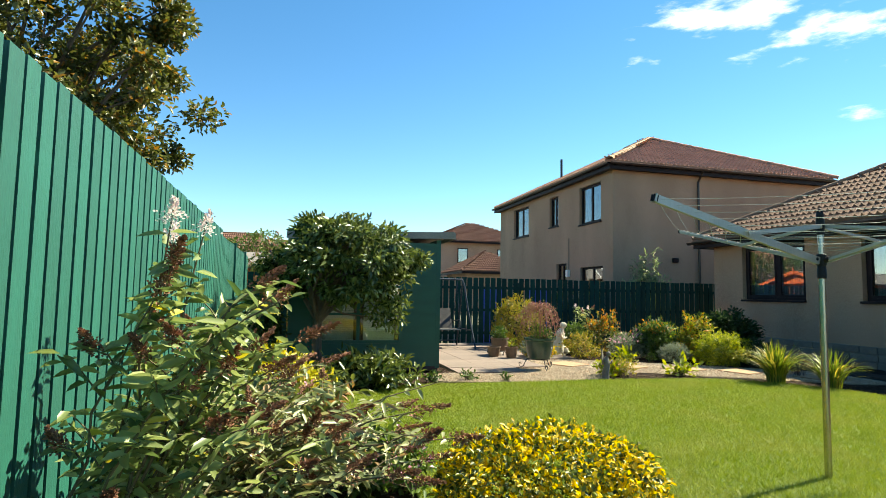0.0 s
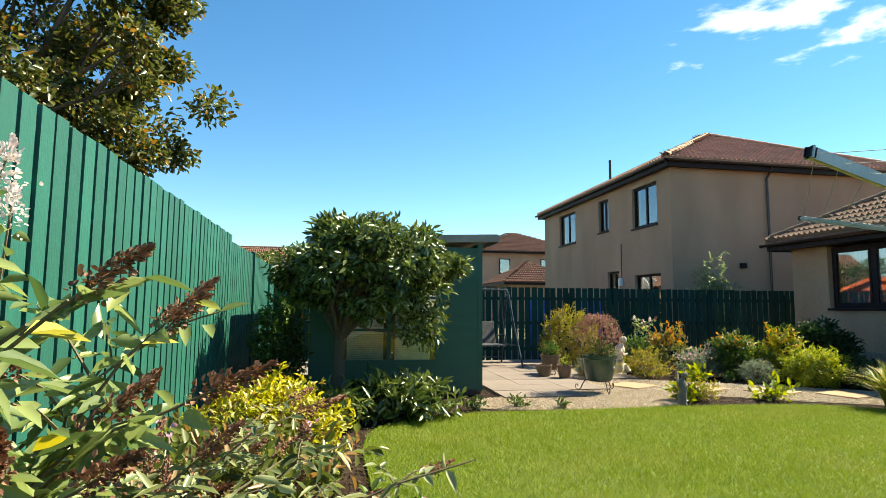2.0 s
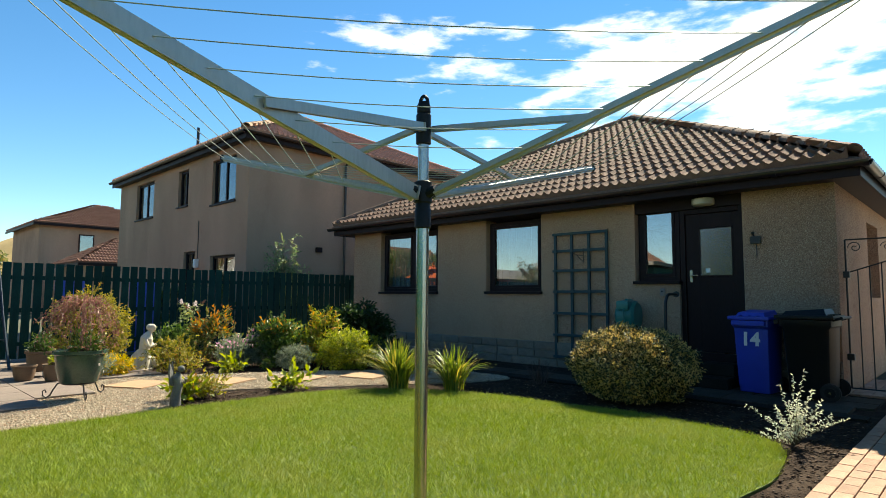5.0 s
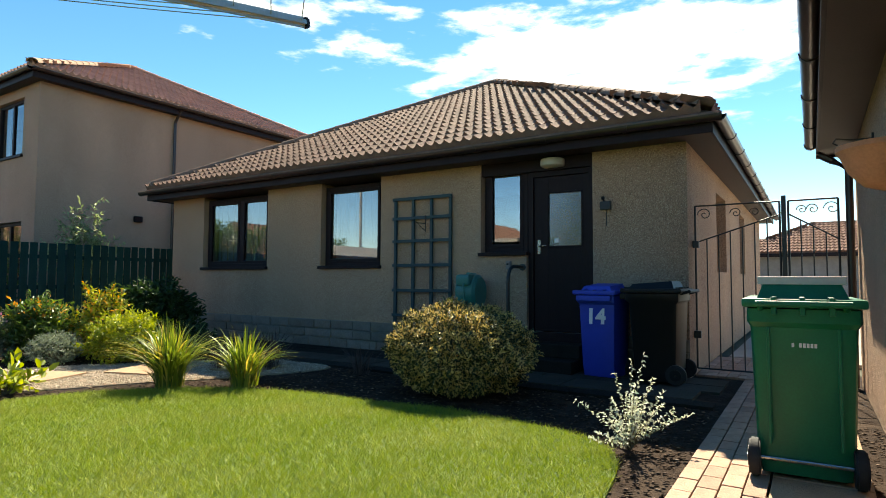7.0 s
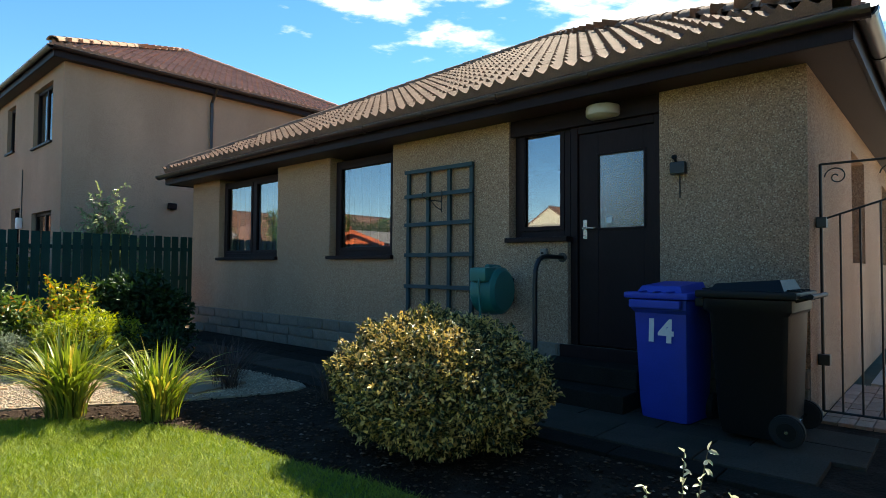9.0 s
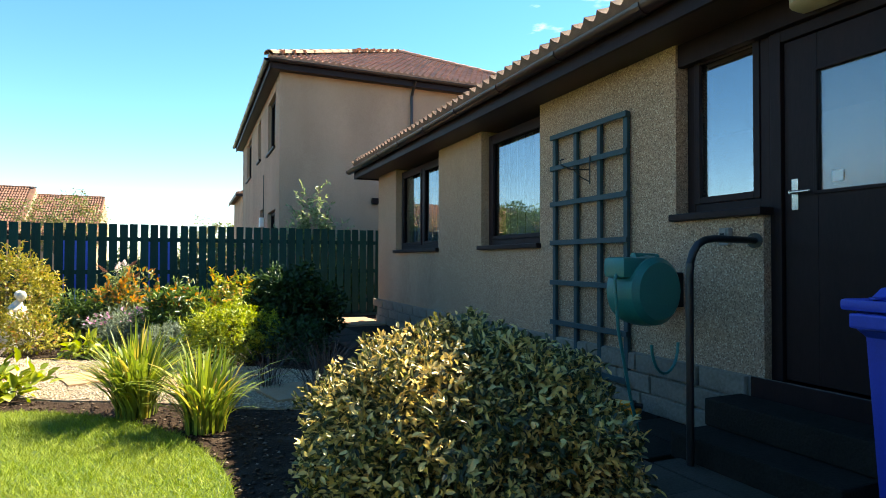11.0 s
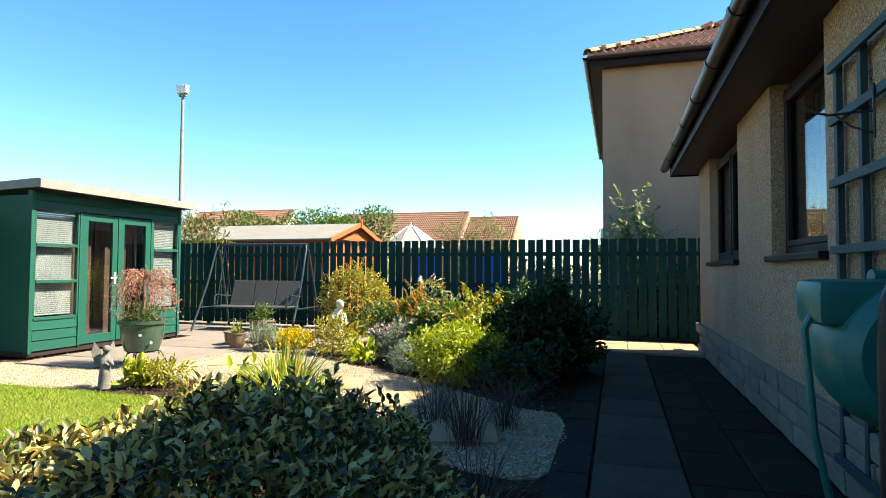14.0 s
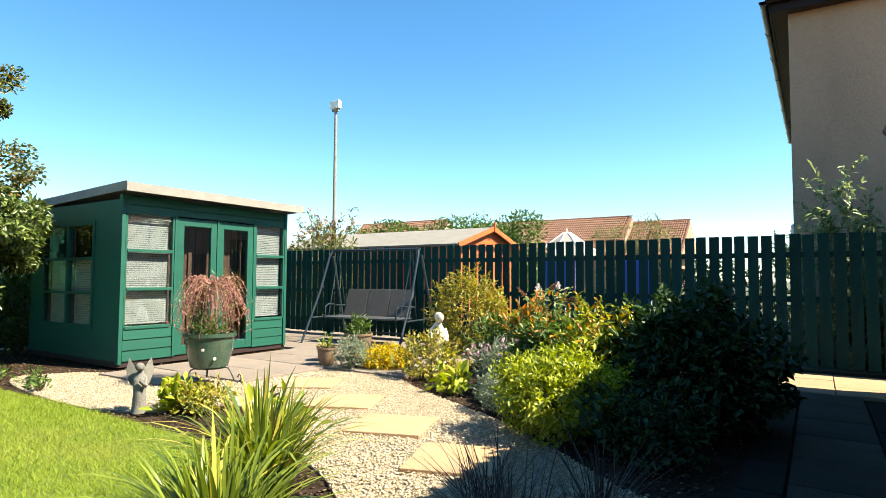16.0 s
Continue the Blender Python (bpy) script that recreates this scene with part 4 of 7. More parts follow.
SWING_METAL = surface("dark_blue_grey_tube", (0.03, 0.045, 0.06), 0.35, 0.2, 8, 80, 0.03, metal=0.3)
MESH_SEAT = surface("dark_grey_mesh_fabric", (0.055, 0.052, 0.052), 0.7, 0.15, 8, 220, 0.3)
TRELLIS = surface("blue_green_trellis_paint", (0.009, 0.040, 0.050), 0.6, 0.2, 6, 60, 0.15)
TEAL = surface("teal_reel_plastic", (0.012, 0.16, 0.14), 0.38, 0.12, 6, 80, 0.04)
YELLOW = surface("yellow_tool_plastic", (0.88, 0.28, 0.006), 0.45, 0.12, 6, 80, 0.05)
ORANGE = surface("orange_timber_stain", (0.55, 0.11, 0.03), 0.6, 0.2, 5, 50, 0.1, stretch=(1, 1, 3))
BLUE_PLAY = surface("blue_painted_board", (0.06, 0.12, 0.55), 0.5, 0.15, 5, 50, 0.05)
LAMP_GLASS = surface("opal_lamp_cover", (0.5, 0.46, 0.38), 0.4, 0.06, 8, 60, 0.03)
HILLSIDE = surface("stubble_hillside", (0.38, 0.26, 0.10), 0.95, 0.25, 0.02, 0.3, 0)
BARK = surface("bark", (0.12, 0.085, 0.06), 0.95, 0.35, 12, 60, 0.6, stretch=(1, 1, 0.3))
TWIG = surface("green_brown_stem", (0.12, 0.095, 0.05), 0.8, 0.3, 20, 60, 0.2)
RED_TWIG = surface("bare_red_twig", (0.30, 0.13, 0.10), 0.8, 0.35, 20, 60, 0.2)
LINE = surface("green_clothes_line", (0.26, 0.29, 0.25), 0.45, 0.1, 20, 60, 0)


# ---- rotary clothes dryer ----
dryer = thing("rotary_clothes_dryer", "aluminium rotary clothes dryer with four open arms", "clothes dryer", at=(3.73, 3.38, 0), rz=4)
part("lower_pole", rods(((0, 0, -0.05), (0, 0, 1.5), 0.024), seg=20), STEEL, dryer, smooth=True)
part("upper_pole", rods(((0, 0, 1.5), (0, 0, 1.86), 0.0205), seg=20), STEEL, dryer, smooth=True)
bm = bmesh.new()
lathe(bm, [(0.026, 1.42), (0.031, 1.425), (0.031, 1.49), (0.028, 1.495), (0.028, 1.515), (0.034, 1.52), (0.034, 1.595), (0.026, 1.60)], 20)
for k in range(4):
    w = k * math.pi / 2
    rod(bm, (0.025 * math.cos(w), 0.025 * math.sin(w), 1.55), (0.065 * math.cos(w), 0.065 * math.sin(w), 1.565), 0.02, 0.017, 8)
part("hub", bm, PLASTIC_BLACK, dryer, smooth=True)
bm = bmesh.new()
lathe(bm, [(0.022, 1.74), (0.029, 1.745), (0.029, 1.855), (0.023, 1.86), (0.026, 1.865), (0.026, 1.89), (0.02, 1.905)], 20)
tube(bm, [(0, 0.022 * math.cos(a), 1.885 + 0.045 * math.sin(a)) for a in np.linspace(0, math.pi, 9)], 0.007)
part("top_cap", bm, PLASTIC_BLACK, dryer, smooth=True)
TIP, TIPZ, ROOTZ = 1.46, 1.91, 1.55


def on_arm(k, f):
    w = k * math.pi / 2
    return Vector(((0.05 + (TIP - 0.05) * f) * math.cos(w), (0.05 + (TIP - 0.05) * f) * math.sin(w), ROOTZ + (TIPZ - ROOTZ) * f))


for k in range(4):
    bm = bmesh.new()
    vs = box(bm, 0, 1, -0.013, 0.013, -0.017, 0.017, bevel=0.0)
    a, b = on_arm(k, 0), on_arm(k, 1)
    d = (b - a).normalized()
    s = Vector((0, 0, 1)).cross(d).normalized()
    u = d.cross(s)
    for v in vs:
        v.co = a + d * (v.co.x * (b - a).length) + s * v.co.y + u * v.co.z
    bmesh.ops.bevel(bm, geom=bm.edges[:], offset=0.010, segments=3, affect="EDGES")
    arm = part("arm", bm, ALU, dryer, smooth=True)
    bm = bmesh.new()
    vs = box(bm, -0.012, 0.012, -0.012, 0.012, -0.017, 0.017)
    for v in vs:
        v.co = b + d * v.co.x + s * v.co.y + u * v.co.z
    bmesh.ops.bevel(bm, geom=bm.edges[:], offset=0.005, segments=2, affect="EDGES")
    part("end_cap", bm, PLASTIC_BLACK, arm, smooth=True)
    p, q = Vector((0.025 * math.cos(k * math.pi / 2), 0.025 * math.sin(k * math.pi / 2), 1.80)), on_arm(k, 0.46)
    bm = bmesh.new()
    d2 = (q - p).normalized()
    for v in box(bm, 0, 1, -0.009, 0.009, -0.012, 0.012):
        v.co = p + d2 * (v.co.x * (q - p).length) + s * (v.co.y + 0.018) + d2.cross(s) * v.co.z
    bmesh.ops.bevel(bm, geom=bm.edges[:], offset=0.004, segments=2, affect="EDGES")
    part("strut", bm, ALU, dryer, smooth=True)
for f in (0.29, 0.39, 0.49, 0.59, 0.69, 0.79, 0.89, 0.985):
    for k in range(4):
        a, b = on_arm(k, f), on_arm((k + 1) % 4, f)
        bm = bmesh.new()
        pts = [a.lerp(b, t) - Vector((0, 0, 0.03 * 4 * t * (1 - t) * f)) for t in np.linspace(0, 1, 9)]
        tube(bm, pts, 0.0017, 5)
        part("clothes_line", bm, LINE, dryer)

# ---- wheelie bins ----


def wheelie(name, label, at, rz, w, d, material, number="", lid_open=0.0):
    """Front faces +x of the bin's own axes; wheels at the back."""
    o = thing(name, label, "wheelie bin", at=at, rz=rz)
    b = bmesh.new()
    levels = [(0.74, 0.84, 0.02), (0.80, 0.88, 0.12), (0.93, 0.97, 0.80), (1.04, 1.03, 0.83), (1.04, 1.03, 0.90), (1.0, 1.0, 0.905)]
    rings = []
    for fx, fy, z in levels:
        X, Y, c = d / 2 * fx, w / 2 * fy, 0.045
        off = (1 - fx) * d * 0.12
        ring = [(X - c, -Y), (X - 0.012, -Y + 0.012), (X, -Y + c), (X, Y - c), (X - 0.012, Y - 0.012), (X - c, Y), (-X + c, Y), (-X + 0.012, Y - 0.012), (-X, Y - c), (-X, -Y + c), (-X + 0.012, -Y + 0.012), (-X + c, -Y)]
        rings.append([b.verts.new((x - off, y, z)) for x, y in ring])
    for r0, r1 in zip(rings, rings[1:]):
        for k in range(12):
            b.faces.new((r0[k], r0[(k + 1) % 12], r1[(k + 1) % 12], r1[k]))
    b.faces.new(rings[0][::-1]), b.faces.new(rings[-1])
    body = part("body", b, material, o, smooth=True)
    b = bmesh.new()
    box(b, -d / 2 - 0.03, d / 2 + 0.05, -w / 2 - 0.03, w / 2 + 0.03, 0.907, 0.955, bevel=0.015)
    top = box(b, -d / 2 + 0.05, d / 2 - 0.02, -w / 2 + 0.04, w / 2 - 0.04, 0.95, 1.0, bevel=0.0)
    for v in top:
        if v.co.z > 0.98:
            v.co.x *= 0.85
            v.co.y *= 0.85
            v.co.z += 0.03 * (v.co.x < 0)
    lid = part("lid", b, material, o, smooth=True)
    for yy in (-w * 0.25, 0.0, w * 0.25):
        part("lid_rib", boxes((-d / 2 - 0.02, d / 2 + 0.055, yy - 0.012, yy + 0.012, 0.956, 0.966), bevel=0.003), material, lid)
    part("front_lip", boxes((d / 2 + 0.01, d / 2 + 0.065, -w / 2 + 0.02, w / 2 - 0.02, 0.84, 0.9), bevel=0.01), material, o)
    part("handle", rods(((-d / 2 - 0.09, -w / 2 + 0.04, 0.93), (-d / 2 - 0.09, w / 2 - 0.04, 0.93), 0.016), ((-d / 2 - 0.09, -w / 2 + 0.06, 0.93), (-d / 2, -w / 2 + 0.06, 0.9), 0.016), ((-d / 2 - 0.09, w / 2 - 0.06, 0.93), (-d / 2, w / 2 - 0.06, 0.9), 0.016)), material, o, smooth=True)
    part("axle", rods(((-d / 2 + 0.04, -w / 2 - 0.02, 0.1), (-d / 2 + 0.04, w / 2 + 0.02, 0.1), 0.012)), STEEL, o)
    for sy in (-1, 1):
        b = bmesh.new()
        rod(b, (-d / 2 + 0.04, sy * (w / 2 - 0.045), 0.1), (-d / 2 + 0.04, sy * (w / 2 + 0.01), 0.1), 0.1, seg=24)
        bmesh.ops.bevel(b, geom=[e for e in b.edges if e.calc_length() < 0.04], offset=0.01, segments=2, affect="EDGES")
        wh = part("wheel", b, RUBBER, o, smooth=True)
        part("hub_cap", rods(((-d / 2 + 0.04, sy * (w / 2 + 0.008), 0.1), (-d / 2 + 0.04, sy * (w / 2 + 0.016), 0.1), 0.055), seg=18), PLASTIC_BLACK, wh)
    if number:
        cu = bpy.data.curves.new("number", "FONT")
        cu.body, cu.size, cu.extrude, cu.align_x = number, 0.225, 0.001, "CENTER"
        cu.offset = 0.008
        cu.materials.append(WHITE)
        t = new("number", cu)
        t.parent = o
        t.matrix_basis = pose(d / 2 * 0.953, 0.0, 0.60, 90 - 3.5, 0, 90)
        tagged(t, "white painted number")
    return o


wheelie("wheelie_bin", "blue plastic wheelie bin marked 14 in white", (10.29, 4.05, 0.0), 180 - 6, 0.43, 0.50, BIN_BLUE, "14")
wheelie("wheelie_bin", "black plastic wheelie bin beside the house wall", (10.24, 3.46, 0.03), 90, 0.62, 0.52, PLASTIC_BLACK)
green_bin = wheelie("wheelie_bin", "green plastic wheelie bin on the path", (7.76, 2.145, 0.015), 2, 0.505, 0.66, BIN_GREEN)
for i in range(7):
    if i != 1:
        part("code_bar", boxes((-0.318, -0.311, 0.04 - i * 0.017, 0.052 - i * 0.017, 0.70, 0.722)), WHITE, green_bin, "white stencilled code")
for yy in (-0.13, 0.0, 0.13):
    part("hinge_lug", boxes((-0.40, -0.33, yy - 0.013, yy + 0.013, 0.87, 0.965), bevel=0.006), BIN_GREEN, green_bin)
for yy in (-0.16, 0.16):
    part("body_ridge", boxes((-0.320, -0.29, yy - 0.008, yy + 0.008, 0.18, 0.80), bevel=0.004), BIN_GREEN, green_bin)
tray = thing("plastic_tray", "pale pink plastic tray lying on the green bin", "tray", at=(7.72, 2.145, 1.045), rz=2)
PALE_PINK = surface("pale_pink_plastic", (0.62, 0.45, 0.42), 0.4, 0.1, 6, 60, 0.03)
part("tray_base", boxes((-0.2, 0.2, -0.2, 0.2, 0.0, 0.012), bevel=0.004), PALE_PINK, tray)
part("tray_rim", boxes((-0.205, -0.19, -0.205, 0.205, 0.0, 0.045), (0.19, 0.205, -0.205, 0.205, 0.0, 0.045), (-0.19, 0.19, -0.205, -0.19, 0.0, 0.043), (-0.19, 0.19, 0.19, 0.205, 0.0, 0.043), bevel=0.004), PALE_PINK, tray)

# ---- garden gate ----


def scroll(cx, cy, r, turns=1.6, start=0.0, flip=1):
    return [(cx, cy + flip * r * (1 - t) * math.cos(start + t * turns * 6.283), r * (1 - t) * math.sin(start + t * turns * 6.283)) for t in np.linspace(0, 0.9, 26)]


def gate_leaf(label, y_hinge, y_latch, z0=0.08, z1=1.92, sag=0.0):
    g = thing("garden_gate", label, "gate", "side gate leaves", at=(10.98, 0, 0))
    lo, hi = min(y_hinge, y_latch), max(y_hinge, y_latch)
    part("gate_frame", rods(((0, lo, z0), (0, lo, z1), 0.011), ((0, hi, z0), (0, hi, z1), 0.011), ((0, lo, z0), (0, hi, z0), 0.009), ((0, lo, z1), (0, hi, z1), 0.009), ((0, y_hinge, z1 - 0.42), (0, y_latch, z1 - 0.14), 0.008), seg=8), BLACK, g)
    n = max(2, round((hi - lo) / 0.125))
    for i in range(1, n):
        y = lo + (hi - lo) * i / n
        f = abs(y - y_hinge) / (hi - lo)
        part("bar", rods(((0, y, z0), (0, y, z1 - 0.42 + 0.28 * f), 0.007), seg=8), BLACK, g)
    for cy, r in ((y_hinge + (y_latch - y_hinge) * 0.12, 0.075), (y_hinge + (y_latch - y_hinge) * 0.5, 0.06), (y_hinge + (y_latch - y_hinge) * 0.72, 0.05)):
        bm = bmesh.new()
        tube(bm, [(0, y, z1 - 0.10 + z) for _, y, z in scroll(0, cy, r)], 0.005, 6)
        part("scroll", bm, BLACK, g)
    return g


gate_leaf("black wrought iron gate leaf with scrolls, closed", 3.20, 2.36)
gate_leaf("black wrought iron gate leaf with scrolls, closed", 1.84, 2.28)
part("hinge_block", boxes((10.93, 11.0, 3.16, 3.226, 1.44, 1.52), (10.93, 11.0, 3.15, 3.226, 0.42, 0.5), bevel=0.006), BLACK, bungalow)
part("gate_post", boxes((10.96, 11.02, 2.3, 2.345, 0.0, 1.98), bevel=0.006), BLACK, side)

# ---- fittings on the house wall ----
trellis = thing("trellis", "blue-green painted square wall trellis", "trellis")
for y in np.linspace(6.30, 7.25, 4):
    part("upright", boxes((10.63, 10.662, y - 0.022, y + 0.022, 0.16, 2.26), bevel=0.003), TRELLIS, trellis)
for z in (0.19, 0.55, 0.91, 1.27, 1.62, 1.95, 2.235):
    part("crosspiece", boxes((10.606, 10.629, 6.265, 7.285, z - 0.022, z + 0.022), bevel=0.003), TRELLIS, trellis)
hook = thing("basket_bracket", "black scrolled iron basket bracket on the trellis", "bracket", at=(10.6, 6.63, 1.86))
bm = bmesh.new()
tube(bm, [(0, 0.06, 0.12), (0, 0.06, -0.12)], 0.006, 6)
tube(bm, [(0, 0.06, 0.0), (-0.16, 0.1, 0.0), (-0.24, 0.12, 0.03), (-0.25, 0.12, 0.07), (-0.22, 0.11, 0.08)], 0.006, 6)
tube(bm, [(0, 0.06, -0.10), (-0.08, 0.08, -0.06), (-0.14, 0.095, 0.0)], 0.005, 6)
part("iron_scroll", bm, BLACK, hook)

reel = thing("hose_reel", "teal plastic wall-mounted hose reel", "hose reel", at=(10.35, 5.80, 0.91), rz=6)
reel.scale = (1.25, 1.25, 1.2)
bm = bmesh.new()
lathe(bm, [(0.05, -0.115), (0.155, -0.11), (0.185, -0.085), (0.195, -0.03), (0.195, 0.03), (0.185, 0.085), (0.155, 0.11), (0.05, 0.115)], 28)
bmesh.ops.rotate(bm, verts=bm.verts, cent=(0, 0, 0), matrix=Matrix.Rotation(radians(90), 3, "X"))
part("casing", bm, TEAL, reel, smooth=True)
bm = bmesh.new()
lathe(bm, [(0.11, -0.125), (0.10, -0.135), (0.02, -0.14)], 24)
bmesh.ops.rotate(bm, verts=bm.verts, cent=(0, 0, 0), matrix=Matrix.Rotation(radians(90), 3, "X"))
part("side_disc", bm, TEAL, reel, smooth=True)
part("hose_guide", boxes((-0.225, 0.02, -0.075, 0.075, 0.07, 0.185), bevel=0.03), TEAL, reel, smooth=True)
part("carry_grip", rods(((-0.08, 0, 0.19), (0.1, 0, 0.185), 0.02)), TEAL, reel)
part("wall_bracket", boxes((0.17, 0.26, -0.05, 0.05, -0.1, 0.1), (0.1, 0.18, -0.03, 0.03, -0.06, 0.06), bevel=0.01), PLASTIC_BLACK, reel)
bm = bmesh.new()
tube(bm, [(-0.2, -0.02, 0.14), (-0.235, -0.02, 0.06), (-0.22, -0.03, -0.2), (-0.16, -0.05, -0.55), (-0.1, -0.08, -0.85), (-0.06, -0.1, -0.96)], 0.009, 8)
part("hose", bm, TEAL, reel, "green hose hanging to the ground")
bm = bmesh.new()
tube(bm, [(0.02 + 0.1 * math.cos(a), -0.12, -0.28 + 0.16 * math.sin(a)) for a in np.linspace(math.pi, 2 * math.pi, 12)], 0.008, 8)
part("hose_loop", bm, TEAL, reel)

sprinkler = thing("garden_sprinkler", "yellow plastic oscillating sprinkler on the path", "sprinkler", at=(10.41, 6.15, 0.02), rz=-148)
sprinkler.scale = (1.15, 1.0, 1.15)
part("base", boxes((-0.05, 0.05, -0.17, -0.12, 0, 0.03), (-0.05, 0.05, 0.12, 0.17, 0, 0.03), (-0.02, 0.02, -0.125, 0.125, 0.01, 0.04), bevel=0.009), YELLOW, sprinkler)
part("spray_bar", rods(((0, -0.13, 0.055), (0, 0.11, 0.055), 0.022), seg=14), YELLOW, sprinkler, smooth=True)
part("connector", rods(((0, 0.11, 0.055), (0, 0.19, 0.055), 0.016), ((0, 0.12, 0.055), (0, 0.14, 0.055), 0.03), seg=14), PLASTIC_BLACK, sprinkler)

rail = thing("handrail", "black bent tubular handrail beside the door step", "handrail")
bm = bmesh.new()
tube(bm, [(10.04, 5.12, 0.0), (10.04, 5.12, 1.02), (10.045, 5.12, 1.09), (10.065, 5.12, 1.15), (10.10, 5.12, 1.195), (10.15, 5.12, 1.22), (10.22, 5.12, 1.23), (10.672, 5.22, 1.23)], 0.021, 12)
part("tube", bm, BLACK, rail, smooth=True)
part("wall_flange", rods(((10.66, 5.217, 1.23), (10.678, 5.221, 1.23), 0.045), seg=18), BLACK, rail)

keysafe = thing("key_safe", "small grey key safe on the wall", "key safe", at=(10.675, 5.41, 1.26))
part("case", boxes((-0.045, 0.0, -0.035, 0.035, -0.055, 0.055), bevel=0.01), FELT_TRIM, keysafe)
part("cover", boxes((-0.055, -0.046, -0.025, 0.025, -0.03, 0.045), bevel=0.004), FELT_TRIM, keysafe)
part("numbered_dial", boxes((-0.058, -0.0555, -0.015, 0.015, 0.0, 0.02)), PLASTIC_BLACK, keysafe)

lamp = thing("bulkhead_lamp", "round opal bulkhead lamp over the door, unlit", "lamp", at=(10.66, 4.80, 2.585))
bm = bmesh.new()
lathe(bm, [(0.10, 0.0), (0.145, -0.004), (0.152, -0.03), (0.15, -0.085), (0.13, -0.10), (0.02, -0.106)], 28)
part("cover", bm, LAMP_GLASS, lamp, smooth=True)
part("mounting", boxes((-0.05, 0.05, -0.06, 0.06, 0.0, 0.045)), BROWN, lamp)

walllight = thing("security_light", "small black wall light with sensor", "lamp", at=(10.675, 4.13, 1.95))
part("body", boxes((-0.07, -0.01, -0.06, 0.06, -0.05, 0.05), bevel=0.008), BLACK, walllight)
part("arm", rods(((0, 0.02, 0.03), (-0.04, 0.03, 0.09), 0.012), ((-0.04, 0.03, 0.09), (-0.05, 0.03, 0.1), 0.022)), BLACK, walllight)
part("cable", rods(((-0.004, -0.0, -0.05), (-0.004, -0.0, -0.24), 0.005)), BLACK, walllight)

handle = part("door_handle", rods(((WX + 0.04, 5.03, 1.50), (WX + 0.04, 4.92, 1.50), 0.01), ((WX + 0.08, 5.03, 1.50), (WX + 0.035, 5.03, 1.50), 0.01)), STEEL, door, "chrome lever handle")
part("lock_plate", boxes((WX + 0.078, WX + 0.084, 5.01, 5.05, 1.40, 1.58), bevel=0.002), STEEL, door)
part("window_sticker", boxes((WX + 0.095, WX + 0.098, 4.77, 4.83, 1.54, 1.60)), WHITE, door)
# Dark strip added over the wall below the door.
part("dark_strip", boxes((WX - 0.03, WX - 0.014, 4.22, 5.24, 0.30, 0.42), bevel=0.003), BROWN, door)
part("threshold", boxes((WX + 0.03, WX + 0.2, 4.3, 5.17, 0.36, 0.40), bevel=0.006), BROWN, door)
steps = thing("door_steps", "two dark concrete steps below the back door", "steps", kind="structure")
# Steps use the slab colour darkened for shade.
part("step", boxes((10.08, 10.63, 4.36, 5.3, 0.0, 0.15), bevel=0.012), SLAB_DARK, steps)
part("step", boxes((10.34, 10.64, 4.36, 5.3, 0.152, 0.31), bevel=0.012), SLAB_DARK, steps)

# ---- swing seat ----
swing = thing("swing_seat", "three-seat garden swing with dark mesh seat", "swing seat", at=(3.05, 13.3, 0.03), rz=5)
for sx in (-1, 1):
    bm = bmesh.new()
    tube(bm, [(sx * 0.98, -0.72, 0.0), (sx * 0.95, -0.3, 0.85), (sx * 0.93, -0.06, 1.5), (sx * 0.90, 0.0, 1.6)], 0.021, 8)
    part("front_leg", bm, SWING_METAL, swing, smooth=True)
    bm = bmesh.new()
    tube(bm, [(sx * 0.98, 0.5, 0.0), (sx * 0.95, 0.25, 0.85), (sx * 0.93, 0.04, 1.5)], 0.021, 8)
    part("back_leg", bm, SWING_METAL, swing, smooth=True)
    part("side_brace", rods(((sx * 0.97, -0.5, 0.42), (sx * 0.97, 0.38, 0.42), 0.012), seg=8), SWING_METAL, swing)
    bm = bmesh.new()
    tube(bm, [(sx * 0.72, -0.42, 0.42), (sx * 0.73, -0.4, 0.62), (sx * 0.73, -0.3, 0.66), (sx * 0.73, 0.0, 0.62), (sx * 0.73, 0.15, 0.62)], 0.013, 8)
    part("armrest", bm, SWING_METAL, swing, smooth=True)
    for yy in (-0.3, 0.2):
        part("hanger", rods(((sx * 0.74, yy, 0.46), (sx * 0.78, 0.0, 1.56), 0.008), seg=6), SWING_METAL, swing)
part("top_bar", rods(((-0.93, 0, 1.6), (0.93, 0, 1.6), 0.022), seg=10), SWING_METAL, swing)
part("floor_bar", rods(((-0.96, 0.44, 0.12), (0.96, 0.44, 0.12), 0.016), seg=8), SWING_METAL, swing)
for i in range(3):
    x0, x1 = -0.70 + i * 0.467, -0.70 + (i + 1) * 0.467 - 0.012
    bm = bmesh.new()
    box(bm, x0, x1, 0, 0.025, 0, 0.50, bevel=0.01)
    bmesh.ops.rotate(bm, verts=bm.verts, cent=(0, 0, 0), matrix=Matrix.Rotation(radians(-18), 3, "X"))
    bmesh.ops.translate(bm, verts=bm.verts, vec=(0, 0.06, 0.44))
    part("backrest_panel", bm, MESH_SEAT, swing)
    part("seat_panel", boxes((x0, x1, -0.42, 0.06, 0.42, 0.445), bevel=0.01), MESH_SEAT, swing)
part("seat_frame", rods(((-0.72, -0.43, 0.43), (0.72, -0.43, 0.43), 0.014), ((-0.72, 0.07, 0.43), (0.72, 0.07, 0.43), 0.014), ((-0.72, -0.43, 0.43), (-0.72, 0.07, 0.43), 0.014), ((0.72, -0.43, 0.43), (0.72, 0.07, 0.43), 0.014)), SWING_METAL, swing)

